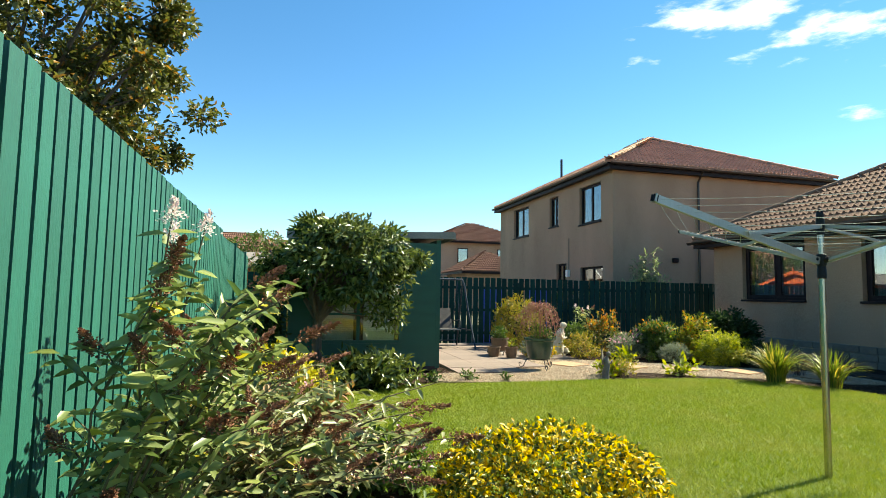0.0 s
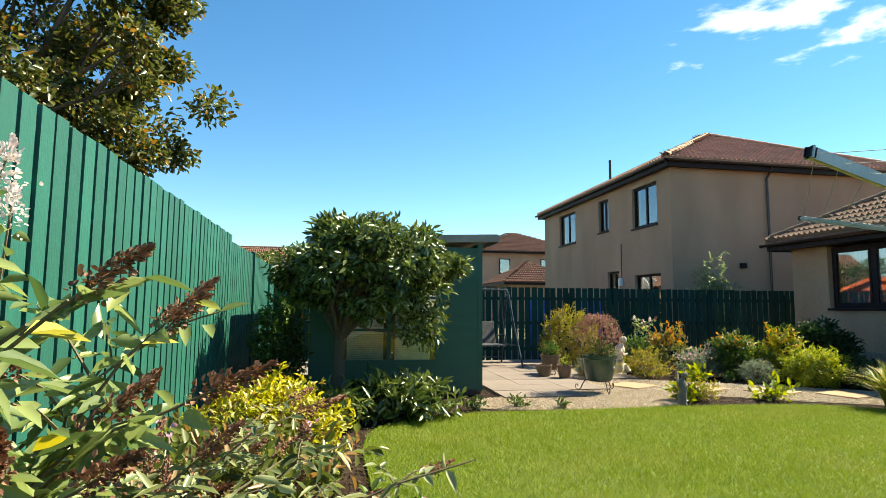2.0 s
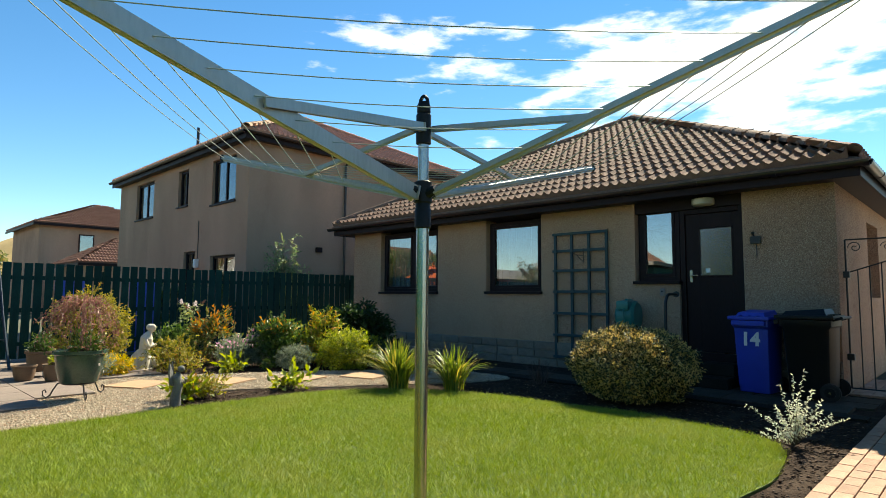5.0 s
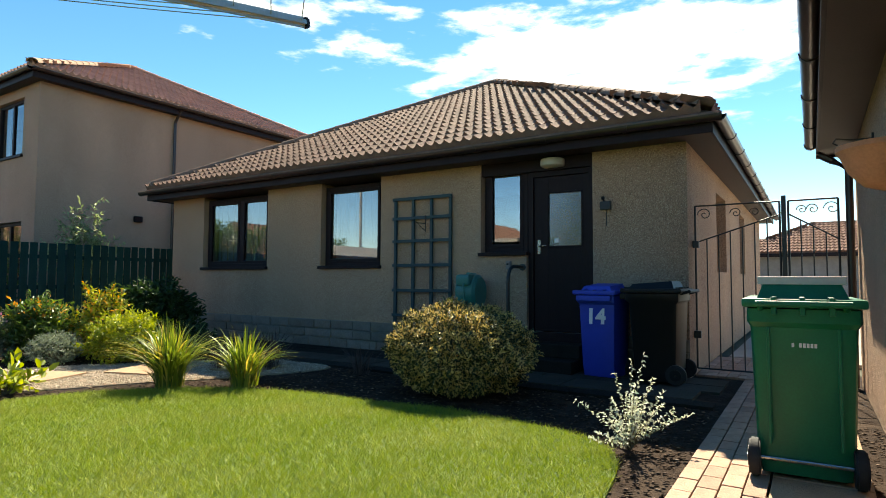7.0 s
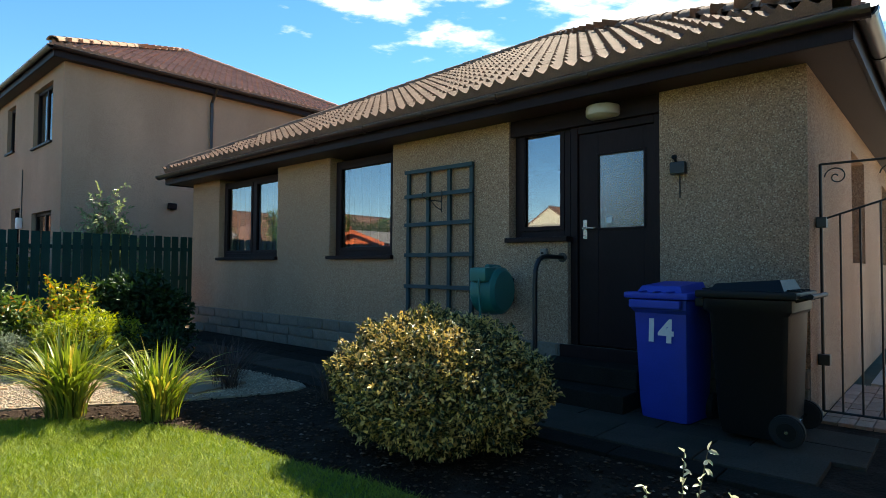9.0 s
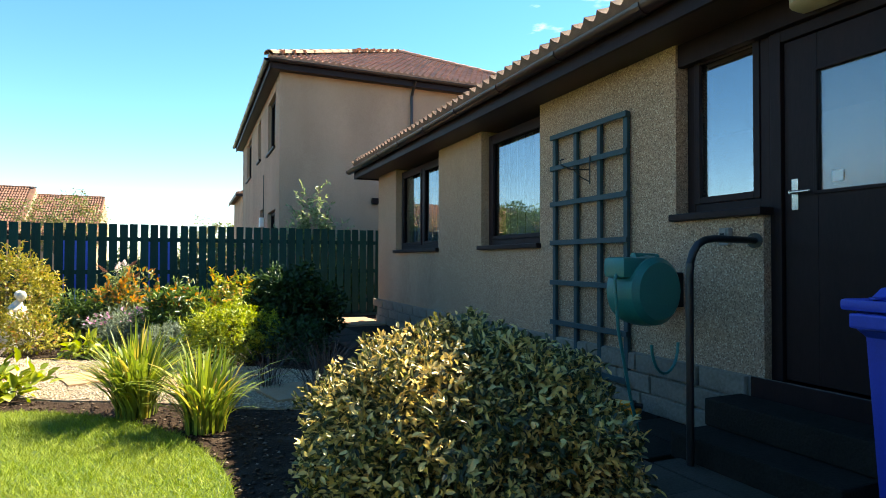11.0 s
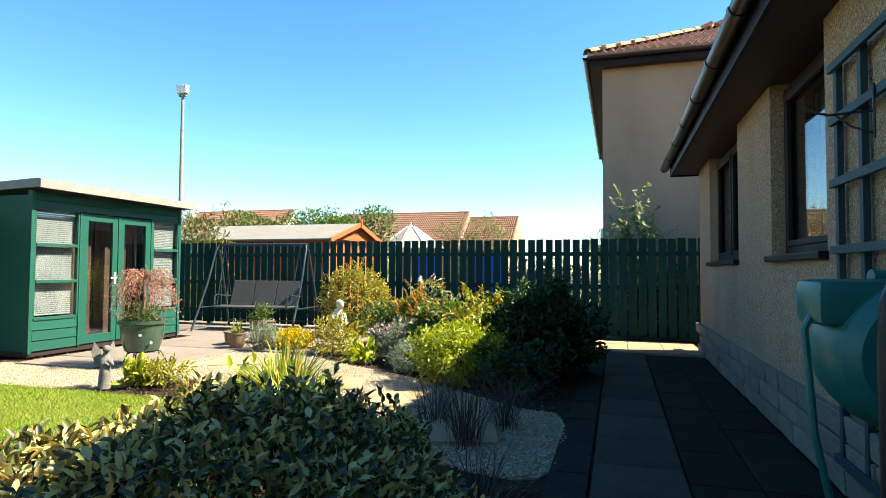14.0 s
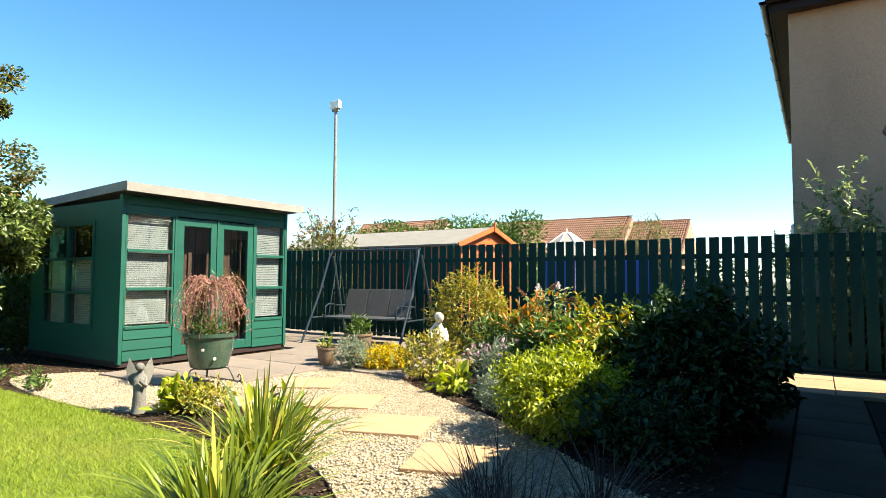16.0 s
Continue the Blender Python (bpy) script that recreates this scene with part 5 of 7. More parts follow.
# ---- pots ----


def plant_pot(label, at, r, h, material, stand=0.0):
    p = thing("plant_pot", label, "plant pot", at=at)
    b = bmesh.new()
    z = stand
    lathe(b, [(r * 0.6, z), (r * 0.72, z + 0.01), (r * 0.88, z + h * 0.45), (r * 0.93, z + h * 0.86), (r * 1.02, z + h * 0.9), (r * 1.02, z + h), (r * 0.92, z + h), (r * 0.88, z + h * 0.86), (r * 0.1, z + h * 0.84)], 32)
    part("vessel", b, material, p, smooth=True)
    b = bmesh.new()
    lathe(b, [(r * 0.87, z + h * 0.855), (r * 0.5, z + h * 0.89), (r * 0.05, z + h * 0.9)], 20)
    part("compost", b, SOIL, p)
    if stand:
        st = []
        for k in range(3):
            b = bmesh.new()
            w = k * 2.094 + 0.5
            c, s = math.cos(w), math.sin(w)
            prof = [(r * 0.55, stand + 0.005), (r * 0.8, stand * 0.95), (r * 0.95, stand * 0.55), (r * 1.05, 0.03), (r * 1.2, 0.006), (r * 1.33, 0.03), (r * 1.34, 0.075), (r * 1.25, 0.09), (r * 1.2, 0.06)]
            tube(b, [(q * c, q * s, zz) for q, zz in prof], 0.008, 6)
            part("stand_leg", b, BLACK, p)
        b = bmesh.new()
        tube(b, [(r * 0.6 * math.cos(a), r * 0.6 * math.sin(a), stand - 0.004) for a in np.linspace(0, 6.283, 20)], 0.007, 6)
        part("stand_ring", b, BLACK, p)
    return p


big_pot = plant_pot("large green glazed pot on a scrolled iron stand", (4.15, 9.3, 0.03), 0.26, 0.36, GLAZE, stand=0.16)
for a, z in ((-0.9, 0.36), (-0.4, 0.27), (1.2, 0.33)):
    b = bmesh.new()
    lathe(b, [(0.018, 0), (0.015, 0.005), (0.004, 0.006)], 12)
    bmesh.ops.rotate(b, verts=b.verts, cent=(0, 0, 0), matrix=Matrix.Rotation(radians(90), 3, "Y"))
    bmesh.ops.translate(b, verts=b.verts, vec=(0.232, 0, 0))
    bmesh.ops.rotate(b, verts=b.verts, cent=(0, 0, 0), matrix=Matrix.Rotation(a, 3, "Z"))
    bmesh.ops.translate(b, verts=b.verts, vec=(0, 0, z))
    part("pale_dot", b, BLIND, big_pot, "pale glazed dot")
plant_pot("small brown stoneware pot", (4.27, 10.92, 0.03), 0.13, 0.22, TERRACOTTA)
plant_pot("brown stoneware pot on a low iron stand", (4.25, 11.55, 0.03), 0.19, 0.27, TERRACOTTA, stand=0.08)
plant_pot("brown stoneware pot on the patio", (4.0, 11.2, 0.03), 0.14, 0.2, TERRACOTTA)

# ---- garden ornaments ----
bm = bmesh.new()
tube(bm, [(-0.02, 0, 0.03), (-0.02, 0, 0.12), (-0.01, 0, 0.24), (0.0, 0, 0.33), (0.015, 0, 0.42), (0.03, 0, 0.50), (0.045, 0, 0.55), (0.065, 0, 0.60)], [0.125, 0.12, 0.10, 0.078, 0.088, 0.092, 0.06, 0.032], 18)
r = bmesh.ops.create_uvsphere(bm, u_segments=18, v_segments=12, radius=0.058)
bmesh.ops.transform(bm, matrix=Matrix.Translation((0.095, 0, 0.65)) @ Matrix.Rotation(radians(28), 4, "Y") @ Matrix.Diagonal((1, 0.86, 1.2, 1)), verts=r["verts"])
r = bmesh.ops.create_uvsphere(bm, u_segments=14, v_segments=10, radius=0.052)
bmesh.ops.transform(bm, matrix=Matrix.Translation((0.065, 0, 0.665)) @ Matrix.Diagonal((1.0, 1.05, 1.1, 1)), verts=r["verts"])
for sy in (-1, 1):
    tube(bm, [(0.03, sy * 0.085, 0.51), (0.055, sy * 0.105, 0.43), (0.10, sy * 0.09, 0.37), (0.15, sy * 0.03, 0.40)], [0.034, 0.031, 0.026, 0.018], 10)
tube(bm, [(0.02, 0.05, 0.16), (0.12, 0.06, 0.14), (0.17, 0.05, 0.06)], [0.075, 0.065, 0.05], 12)
tube(bm, [(-0.06, 0, 0.30), (-0.13, 0, 0.2), (-0.17, 0, 0.08)], [0.05, 0.06, 0.05], 10)
lathe(bm, [(0.13, 0), (0.14, 0.03), (0.12, 0.045)], 20)
statue = part("garden_statue", bm, STATUE, smooth=True)
statue.matrix_basis = pose(5.58, 11.47, 0.0, 0, 0, -35)
tagged(statue, "white cast stone figure standing in the flower bed", "statue")
bm = bmesh.new()
tube(bm, [(0, 0, 0.0), (0, 0, 0.10), (0.02, 0, 0.2), (0, 0, 0.28), (0.02, 0, 0.33)], [0.055, 0.05, 0.045, 0.05, 0.02], 12)
r = bmesh.ops.create_uvsphere(bm, u_segments=12, v_segments=8, radius=0.035)
bmesh.ops.translate(bm, verts=r["verts"], vec=(0.04, 0, 0.365))
for sy in (-1, 1):
    w = [bm.verts.new(p) for p in ((-0.02, sy * 0.02, 0.2), (-0.04, sy * 0.07, 0.22), (-0.05, sy * 0.10, 0.33), (-0.05, sy * 0.08, 0.43), (-0.03, sy * 0.025, 0.34))]
    f = bm.faces.new(w)
    e = bmesh.ops.extrude_face_region(bm, geom=[f])
    bmesh.ops.translate(bm, verts=[v for v in e["geom"] if isinstance(v, bmesh.types.BMVert)], vec=(-0.015, 0, 0))
tube(bm, [(0.02, 0.04, 0.27), (0.08, 0.04, 0.22), (0.09, 0.0, 0.27)], 0.016, 8)
fairy = part("fairy_ornament", bm, STATUE_GREY, smooth=True)
fairy.matrix_basis = pose(4.78, 8.2, 0.0, 0, 0, -30) @ Matrix.Scale(1.05, 4)
tagged(fairy, "grey cast stone winged garden ornament", "statue")

# ---- fittings on the side building ----
bowl = thing("wall_planter", "terracotta half-bowl planter on the wall", "planter", at=(8.1, 1.69, 1.60))
bm = bmesh.new()
lathe(bm, [(0.03, 0), (0.12, 0.03), (0.2, 0.12), (0.24, 0.22), (0.26, 0.24), (0.26, 0.27), (0.23, 0.27), (0.2, 0.2), (0.02, 0.15)], 28)
for v in bm.verts:
    v.co.y = max(v.co.y, -0.005)
part("bowl", bm, CLAY, bowl, smooth=True)
bm = bmesh.new()
tube(bm, [(11.05, 2.0, 2.40), (11.05, 1.88, 2.32), (11.05, 1.74, 2.22), (11.05, 1.74, 0.0)], 0.036, 10)
part("downpipe", bm, GUTTER, side)
gutter(side, (11.38, 2.06, 2.58), (6.3, 2.06, 2.58), material=GUTTER)
br = thing("wall_bracket", "black iron scrolled basket bracket on the wall", "bracket", at=(9.0, 1.69, 2.0))
bm = bmesh.new()
tube(bm, [(0, 0, -0.14), (0, 0, 0.14)], 0.008, 6)
tube(bm, [(0, 0, 0.1), (0, 0.12, 0.1), (0, 0.22, 0.12), (0, 0.24, 0.09), (0, 0.21, 0.07)], 0.007, 6)
tube(bm, [(0, 0, -0.1), (0, 0.08, -0.06), (0, 0.11, 0.02), (0, 0.08, 0.05), (0, 0.06, 0.02)], 0.007, 6)
part("iron_scroll", bm, BLACK, br)

# ---- beyond the fence ----
ns = thing("neighbour_summerhouse", "orange stained timber summerhouse with felt roof", "summerhouse")
part("wall", boxes((-3.2, 2.55, 16.9, 19.7, 0, 1.95)), ORANGE, ns)
bm = bmesh.new()
vs = [bm.verts.new(p) for p in ((-3.4, 16.6, 1.9), (2.75, 16.6, 1.9), (2.75, 18.3, 2.4), (-3.4, 18.3, 2.4), (2.75, 20.0, 1.9), (-3.4, 20.0, 1.9))]
for f in ((0, 1, 2, 3), (3, 2, 4, 5)):
    bm.faces.new([vs[i] for i in f])
e = bmesh.ops.extrude_face_region(bm, geom=bm.faces[:])
bmesh.ops.translate(bm, verts=[v for v in e["geom"] if isinstance(v, bmesh.types.BMVert)], vec=(0, 0, 0.04))
part("roof", bm, FELT, ns)
for a, b_ in ((16.58, 18.3), (20.02, 18.3)):
    bm = bmesh.new()
    vs = [bm.verts.new(p) for p in ((2.76, a, 1.84), (2.76, b_, 2.34), (2.76, b_, 2.46), (2.76, a, 1.96))]
    f = bm.faces.new(vs)
    e = bmesh.ops.extrude_face_region(bm, geom=[f])
    bmesh.ops.translate(bm, verts=[v for v in e["geom"] if isinstance(v, bmesh.types.BMVert)], vec=(0.03, 0, 0))
    part("bargeboard", bm, ORANGE, ns)
bm = bmesh.new()
vs = [bm.verts.new(p) for p in ((2.6, 16.9, 1.95), (2.6, 19.7, 1.95), (2.6, 18.3, 2.37))]
bm.faces.new(vs)
e = bmesh.ops.extrude_face_region(bm, geom=bm.faces[:])
bmesh.ops.translate(bm, verts=[v for v in e["geom"] if isinstance(v, bmesh.types.BMVert)], vec=(0.05, 0, 0))
part("gable", bm, ORANGE, ns)
part("finial", boxes((2.77, 2.82, 18.27, 18.33, 2.3, 2.56), bevel=0.01), ORANGE, ns)
for x in (5.55, 6.95):
    pb = thing("play_panel", "blue painted board behind the fence", "panel", "blue boards behind the fence", at=(x, 15.6, 0))
    part("board", boxes((-0.3, 0.3, 0, 0.03, -0.05, 1.5), bevel=0.006), BLUE_PLAY, pb)
    part("foot", boxes((-0.3, 0.3, -0.2, 0.25, -0.06, 0.0)), BLUE_PLAY, pb)
mast = thing("floodlight_mast", "tall pale steel mast with floodlight head", "lamp post", at=(-9.93, 25.9, -0.06))
part("pole", rods(((0, 0, 0), (0, 0, 9.5), 0.11, 0.07), seg=12), FELT_TRIM, mast, smooth=True)
part("floodlight", boxes((-0.28, 0.28, -0.14, 0.1, 9.45, 9.85), bevel=0.04), WHITE, mast)
part("head_bracket", boxes((-0.2, 0.2, -0.06, 0.06, 9.32, 9.45), bevel=0.01), FELT_TRIM, mast)

far_house("distant two-storey house with red-brown hipped roof", 15.2, 49.0, 9.0, 8.0, 5.65, 1.95, windows=((-1.9, 3.9, 0.9, 1.2), (1.6, 3.9, 1.1, 1.2)))
far_house("distant low building with red-brown hipped roof", 13.6, 40.2, 4.4, 5.0, 2.9, 1.6)
far_house("distant bungalow with long red-brown gabled roof", -8.6, 52.0, 11.0, 8.0, 2.9, 3.3, gable=True)
far_house("distant bungalow wing with red-brown gabled roof", -1.0, 52.6, 4.2, 7.4, 2.8, 2.95, gable=True)
far_house("distant gabled house with cream end wall", -24.5, 51.0, 9.6, 7.5, 3.2, 3.5, gable=True, wall=CREAM)
far_house("distant garage with tiled roof and white wall", 36.5, 1.0, 8.0, 6.0, 2.3, 1.5, rz=-90, wall=FELT_TRIM)
far_house("house over the west fence with tan gable and tiled roof", -41.0, 33.0, 12.0, 9.0, 4.2, 3.2, gable=True, wall=CREAM)
far_house("bungalow roof showing over the west fence", -10.0, 44.0, 9.0, 8.0, 2.9, 2.1)
cons = thing("conservatory", "distant conservatory with a pale ribbed glass roof", "conservatory", at=(-5.0, 43.8, 0))
bm = bmesh.new()
lathe(bm, [(2.3, 0.0), (2.3, 2.75)], 8)
part("glazed_wall", bm, GLASS, cons)
bm = bmesh.new()
lathe(bm, [(2.5, 2.76), (0.3, 4.35), (0.05, 4.4)], 8)
part("glass_roof", bm, FELT_TRIM, cons, "pale brown roof panels")
for k in range(8):
    w = k * math.pi / 4
    part("rib", rods(((2.5 * math.cos(w), 2.5 * math.sin(w), 2.8), (0.25 * math.cos(w), 0.25 * math.sin(w), 4.42), 0.05), seg=6), WHITE, cons)
part("finial", rods(((0, 0, 4.35), (0, 0, 4.75), 0.06, 0.02)), WHITE, cons)

# hillside beyond the houses
bm = bmesh.new()
bmesh.ops.create_grid(bm, x_segments=60, y_segments=20, size=1)
for v in bm.verts:
    x, y = v.co.x * 420 + 240, v.co.y * 150 + 820
    h = 78 * math.exp(-((x - 230) / 150) ** 4) * max(0.0, 1 - v.co.y ** 2) ** 0.7 + 3 * noise.noise(Vector((x * 0.02, y * 0.02, 0)))
    v.co = Vector((x, y, max(-1.0, h) - 0.5))
tagged(part("hillside", bm, HILLSIDE, smooth=True), "golden stubble hillside on the horizon", "hill", kind="structure")

# ---- plants ----
rng = np.random.default_rng(7)
L_GREEN = leafy("mid_green_leaf", (0.03, 0.065, 0.012), (0.12, 0.185, 0.035))
L_DEEP = leafy("deep_green_glossy_leaf", (0.010, 0.028, 0.009), (0.045, 0.085, 0.024), rough=0.45, through=0.2, spec=0.25)
L_OLIVE = leafy("olive_green_leaf", (0.05, 0.07, 0.014), (0.19, 0.21, 0.055), (0.30, 0.17, 0.06), 0.14)
L_LIME = leafy("lime_yellow_leaf", (0.11, 0.16, 0.012), (0.46, 0.47, 0.05))
L_GOLD = leafy("golden_yellow_leaf", (0.40, 0.29, 0.012), (0.78, 0.54, 0.02), (0.14, 0.20, 0.03), 0.2)
L_GOLDEN_GREEN = leafy("green_and_gold_leaf", (0.12, 0.13, 0.015), (0.40, 0.34, 0.05), (0.34, 0.17, 0.05), 0.10)
L_VARIEG = leafy("variegated_cream_green_leaf", (0.016, 0.024, 0.008), (0.13, 0.13, 0.038), (0.66, 0.48, 0.17), 0.48, through=0.18)
L_GREY = leafy("grey_green_leaf", (0.11, 0.14, 0.09), (0.27, 0.31, 0.21))
L_SILVER = leafy("silver_white_leaf", (0.40, 0.42, 0.30), (0.75, 0.74, 0.58))
L_ORANGE = leafy("orange_young_leaf", (0.42, 0.16, 0.03), (0.62, 0.30, 0.06), (0.20, 0.24, 0.04), 0.3)
L_BLADE = leafy("sword_leaf", (0.05, 0.09, 0.015), (0.27, 0.31, 0.045), (0.52, 0.40, 0.09), 0.16, single=True)
L_TREE = leafy("tree_leaf", (0.035, 0.05, 0.012), (0.15, 0.15, 0.038), (0.30, 0.16, 0.04), 0.12)
L_APPLE = leafy("shiny_shrub_leaf", (0.03, 0.055, 0.012), (0.22, 0.26, 0.075), rough=0.25, through=0.2, spec=0.7)
L_BUDD = leafy("buddleia_leaf", (0.08, 0.13, 0.04), (0.34, 0.39, 0.15), (0.56, 0.46, 0.07), 0.04)
L_GRASS = leafy("lawn_blade", (0.075, 0.135, 0.008), (0.32, 0.385, 0.042), (0.42, 0.40, 0.11), 0.05, through=0.3, rough=0.6, patches=0.36, spec=0.3)
F_PINK = leafy("pink_petal", (0.50, 0.16, 0.32), (0.78, 0.46, 0.60))
F_WHITE = leafy("blush_white_petal", (0.72, 0.58, 0.58), (0.85, 0.78, 0.74))
F_BROWN = leafy("dry_flower_head", (0.12, 0.05, 0.03), (0.36, 0.18, 0.11), through=0.1, rough=0.9)
F_RED = leafy("weeping_red_brown_leaf", (0.16, 0.06, 0.05), (0.40, 0.20, 0.16), (0.22, 0.24, 0.08), 0.15)
F_GREYTWIG = leafy("dry_twig", (0.035, 0.022, 0.02), (0.12, 0.08, 0.065), through=0.05, rough=0.9, single=True)


def unit(a):
    return a / np.maximum(np.linalg.norm(a, axis=-1, keepdims=True), 1e-9)


def leaves(P, D, length, width, fold=0.25, curl=0.15, face=None):
    """Folded, pointed leaves at points P along directions D, turned to face a given way: oval, with a fold along the middle."""
    n = len(P)
    L = (length * rng.uniform(0.65, 1.2, n))[:, None]
    W = (width * rng.uniform(0.75, 1.15, n))[:, None]
    D = unit(D)
    F = rng.normal(size=(n, 3)) * 0.45 + (np.array([0, 0, 0.9]) if face is None else face)
    S = unit(np.cross(F, D))
    N = np.cross(D, S)
    lo, hi, tip = P + D * L * 0.32, P + D * L * 0.68 - N * L * curl * 0.45, P + D * L - N * L * curl
    up = N * W * fold
    V = np.stack([P, lo - S * W * 0.46 + up, hi - S * W * 0.40 + up, tip, hi + S * W * 0.40 + up, lo + S * W * 0.46 + up], 1).reshape(-1, 3)
    i = np.arange(n)[:, None] * 6
    T = np.concatenate([i + [0, 2, 1], i + [0, 3, 2], i + [0, 4, 3], i + [0, 5, 4]], 1).reshape(-1, 3)
    return V, T


def lumpy(n, radii, lump=0.25, freq=2.3, inner=0.55, seed=0.0, half=False):
    d = unit(rng.normal(size=(n, 3)))
    if half:
        d[:, 2] = np.abs(d[:, 2])
    k = np.array([noise.noise(Vector((float(a[0]) * freq + seed, float(a[1]) * freq, float(a[2]) * freq + seed))) for a in d])
    k2 = np.array([noise.noise(Vector((float(a[0]) * freq * 2.7 - seed, float(a[1]) * freq * 2.7 + 5.0, float(a[2]) * freq * 2.7))) for a in d])
    r = (1 + lump * (1.6 * k + 1.1 * k2)) * (inner + (1 - inner) * rng.random(n) ** 0.45)
    return d * r[:, None] * np.array(radii), d


def stems_mesh(base_r, tips, thick, wob=0.12):
    b = bmesh.new()
    for tip in tips:
        tip = np.array(tip)
        w = rng.uniform(0, 6.28)
        p0 = np.array([base_r * math.cos(w), base_r * math.sin(w), 0.0])
        mid = (p0 * 0.6 + tip * 0.4) + np.array([0, 0, 0.1]) * np.linalg.norm(tip) + rng.normal(size=3) * wob * 0.3
        tube(b, [p0, mid, tip], [thick, thick * 0.7, thick * 0.3], 5)
    return b


def bush(name, label, at, radii, n, leaf, material, lump=0.25, inner=0.5, up=0.3, category="shrub", stem=None, thick=0.008, flowers=None, lift=0.0, group="", out=0.8, freq=2.3):
    o = thing(name, label, category, group, at=at)
    k = 9 if n > 700 else 5
    C, d = lumpy(n // k + 1, radii, lump, freq, inner, seed=at[0] * 3.1 + at[1])
    C[:, 2] += radii[2] * 0.9 + lift
    A = unit(d * out * 0.8 + rng.normal(size=C.shape) * 0.45 + np.array([0, 0, up * 0.8]))
    f = np.linspace(0.0, 1.0, k)
    reach = leaf[0] * 2.3
    P = (C[:, None, :] + A[:, None, :] * ((f - 0.7) * reach)[None, :, None] + rng.normal(size=(len(C), k, 3)) * leaf[0] * 0.12).reshape(-1, 3)
    D = (A[:, None, :] * (0.35 + 0.7 * f)[None, :, None] + rng.normal(size=(len(C), k, 3)) * (0.75 - 0.35 * f)[None, :, None]).reshape(-1, 3)
    d = np.repeat(d, k, 0)
    keep = P[:, 2] > 0.03
    P, d, D = P[keep], d[keep], D[keep]
    V, T = leaves(P, D, leaf[0], leaf[1], face=d * 0.4 + np.array([0.1, 0, 0.8]))
    arrays("foliage", V, T, material, o, kind="stuff")
    idx = rng.choice(len(P), min(16, len(P)), replace=False)
    tagged(part("branchwork", stems_mesh(min(radii[0], radii[1]) * 0.2, P[idx] * np.array([0.85, 0.85, 0.9]), thick), stem or TWIG, o), kind="stuff")
    if flowers:
        fn, fl, fw, fm, fname, zmin = flowers
        pick = np.where(P[:, 2] > zmin)[0]
        q = rng.choice(pick, min(fn, len(pick)), replace=False)
        FP = P[q] * np.array([1.03, 1.03, 1.03])
        V, T = leaves(FP, d[q] + np.array([0, 0, 0.6]) + rng.normal(size=FP.shape) * 0.5, fl, fw)
        arrays(fname, V, T, fm, o, kind="stuff")
    return o


def sword_clump(label, at, n, height, spread, width, material, name="sword_leaved_plant", droop=0.5):
    """A clump of arching blades, each an object on one of a few shared meshes."""
    o = thing(name, label, "plant", at=at)
    kinds = []
    for f in np.linspace(0.08, 1.0, 9):
        V, T = [], []
        seg, out = 7, spread * f
        side = rng.uniform(-0.12, 0.12)
        for j in range(seg + 1):
            t = j / seg
            c = np.array([out * t ** 1.7, side * t * t * height, height * (t - droop * f * 0.55 * t ** 3)])
            wd = width * min(1.0, 2.2 * (1 - t)) ** 0.7 * 0.5 * (0.7 + 0.3 * t) + 0.0003
            V += [c + [0, -wd, 0.25 * wd], c, c + [0, wd, 0.25 * wd]]
        for j in range(seg):
            a = 3 * j
            T += [(a, a + 1, a + 4, a + 3), (a + 1, a + 2, a + 5, a + 4)]
        me = bpy.data.meshes.new("blade")
        me.from_pydata([tuple(float(x) for x in v) for v in V], [], T)
        me.materials.append(material)
        me.shade_smooth()
        kinds.append(me)
    for i in range(n):
        k = rng.uniform(0.55, 1.1)
        a, r = rng.uniform(0, 6.283), rng.uniform(0, 0.13)
        m = pose(r * math.cos(a), r * math.sin(a), 0, 0, 0, math.degrees(a + rng.uniform(-0.7, 0.7))) @ Matrix.Diagonal((k, k, k * rng.uniform(0.85, 1.1), 1))
        shared("blade", kinds[rng.integers(len(kinds))], o, m)
    return o


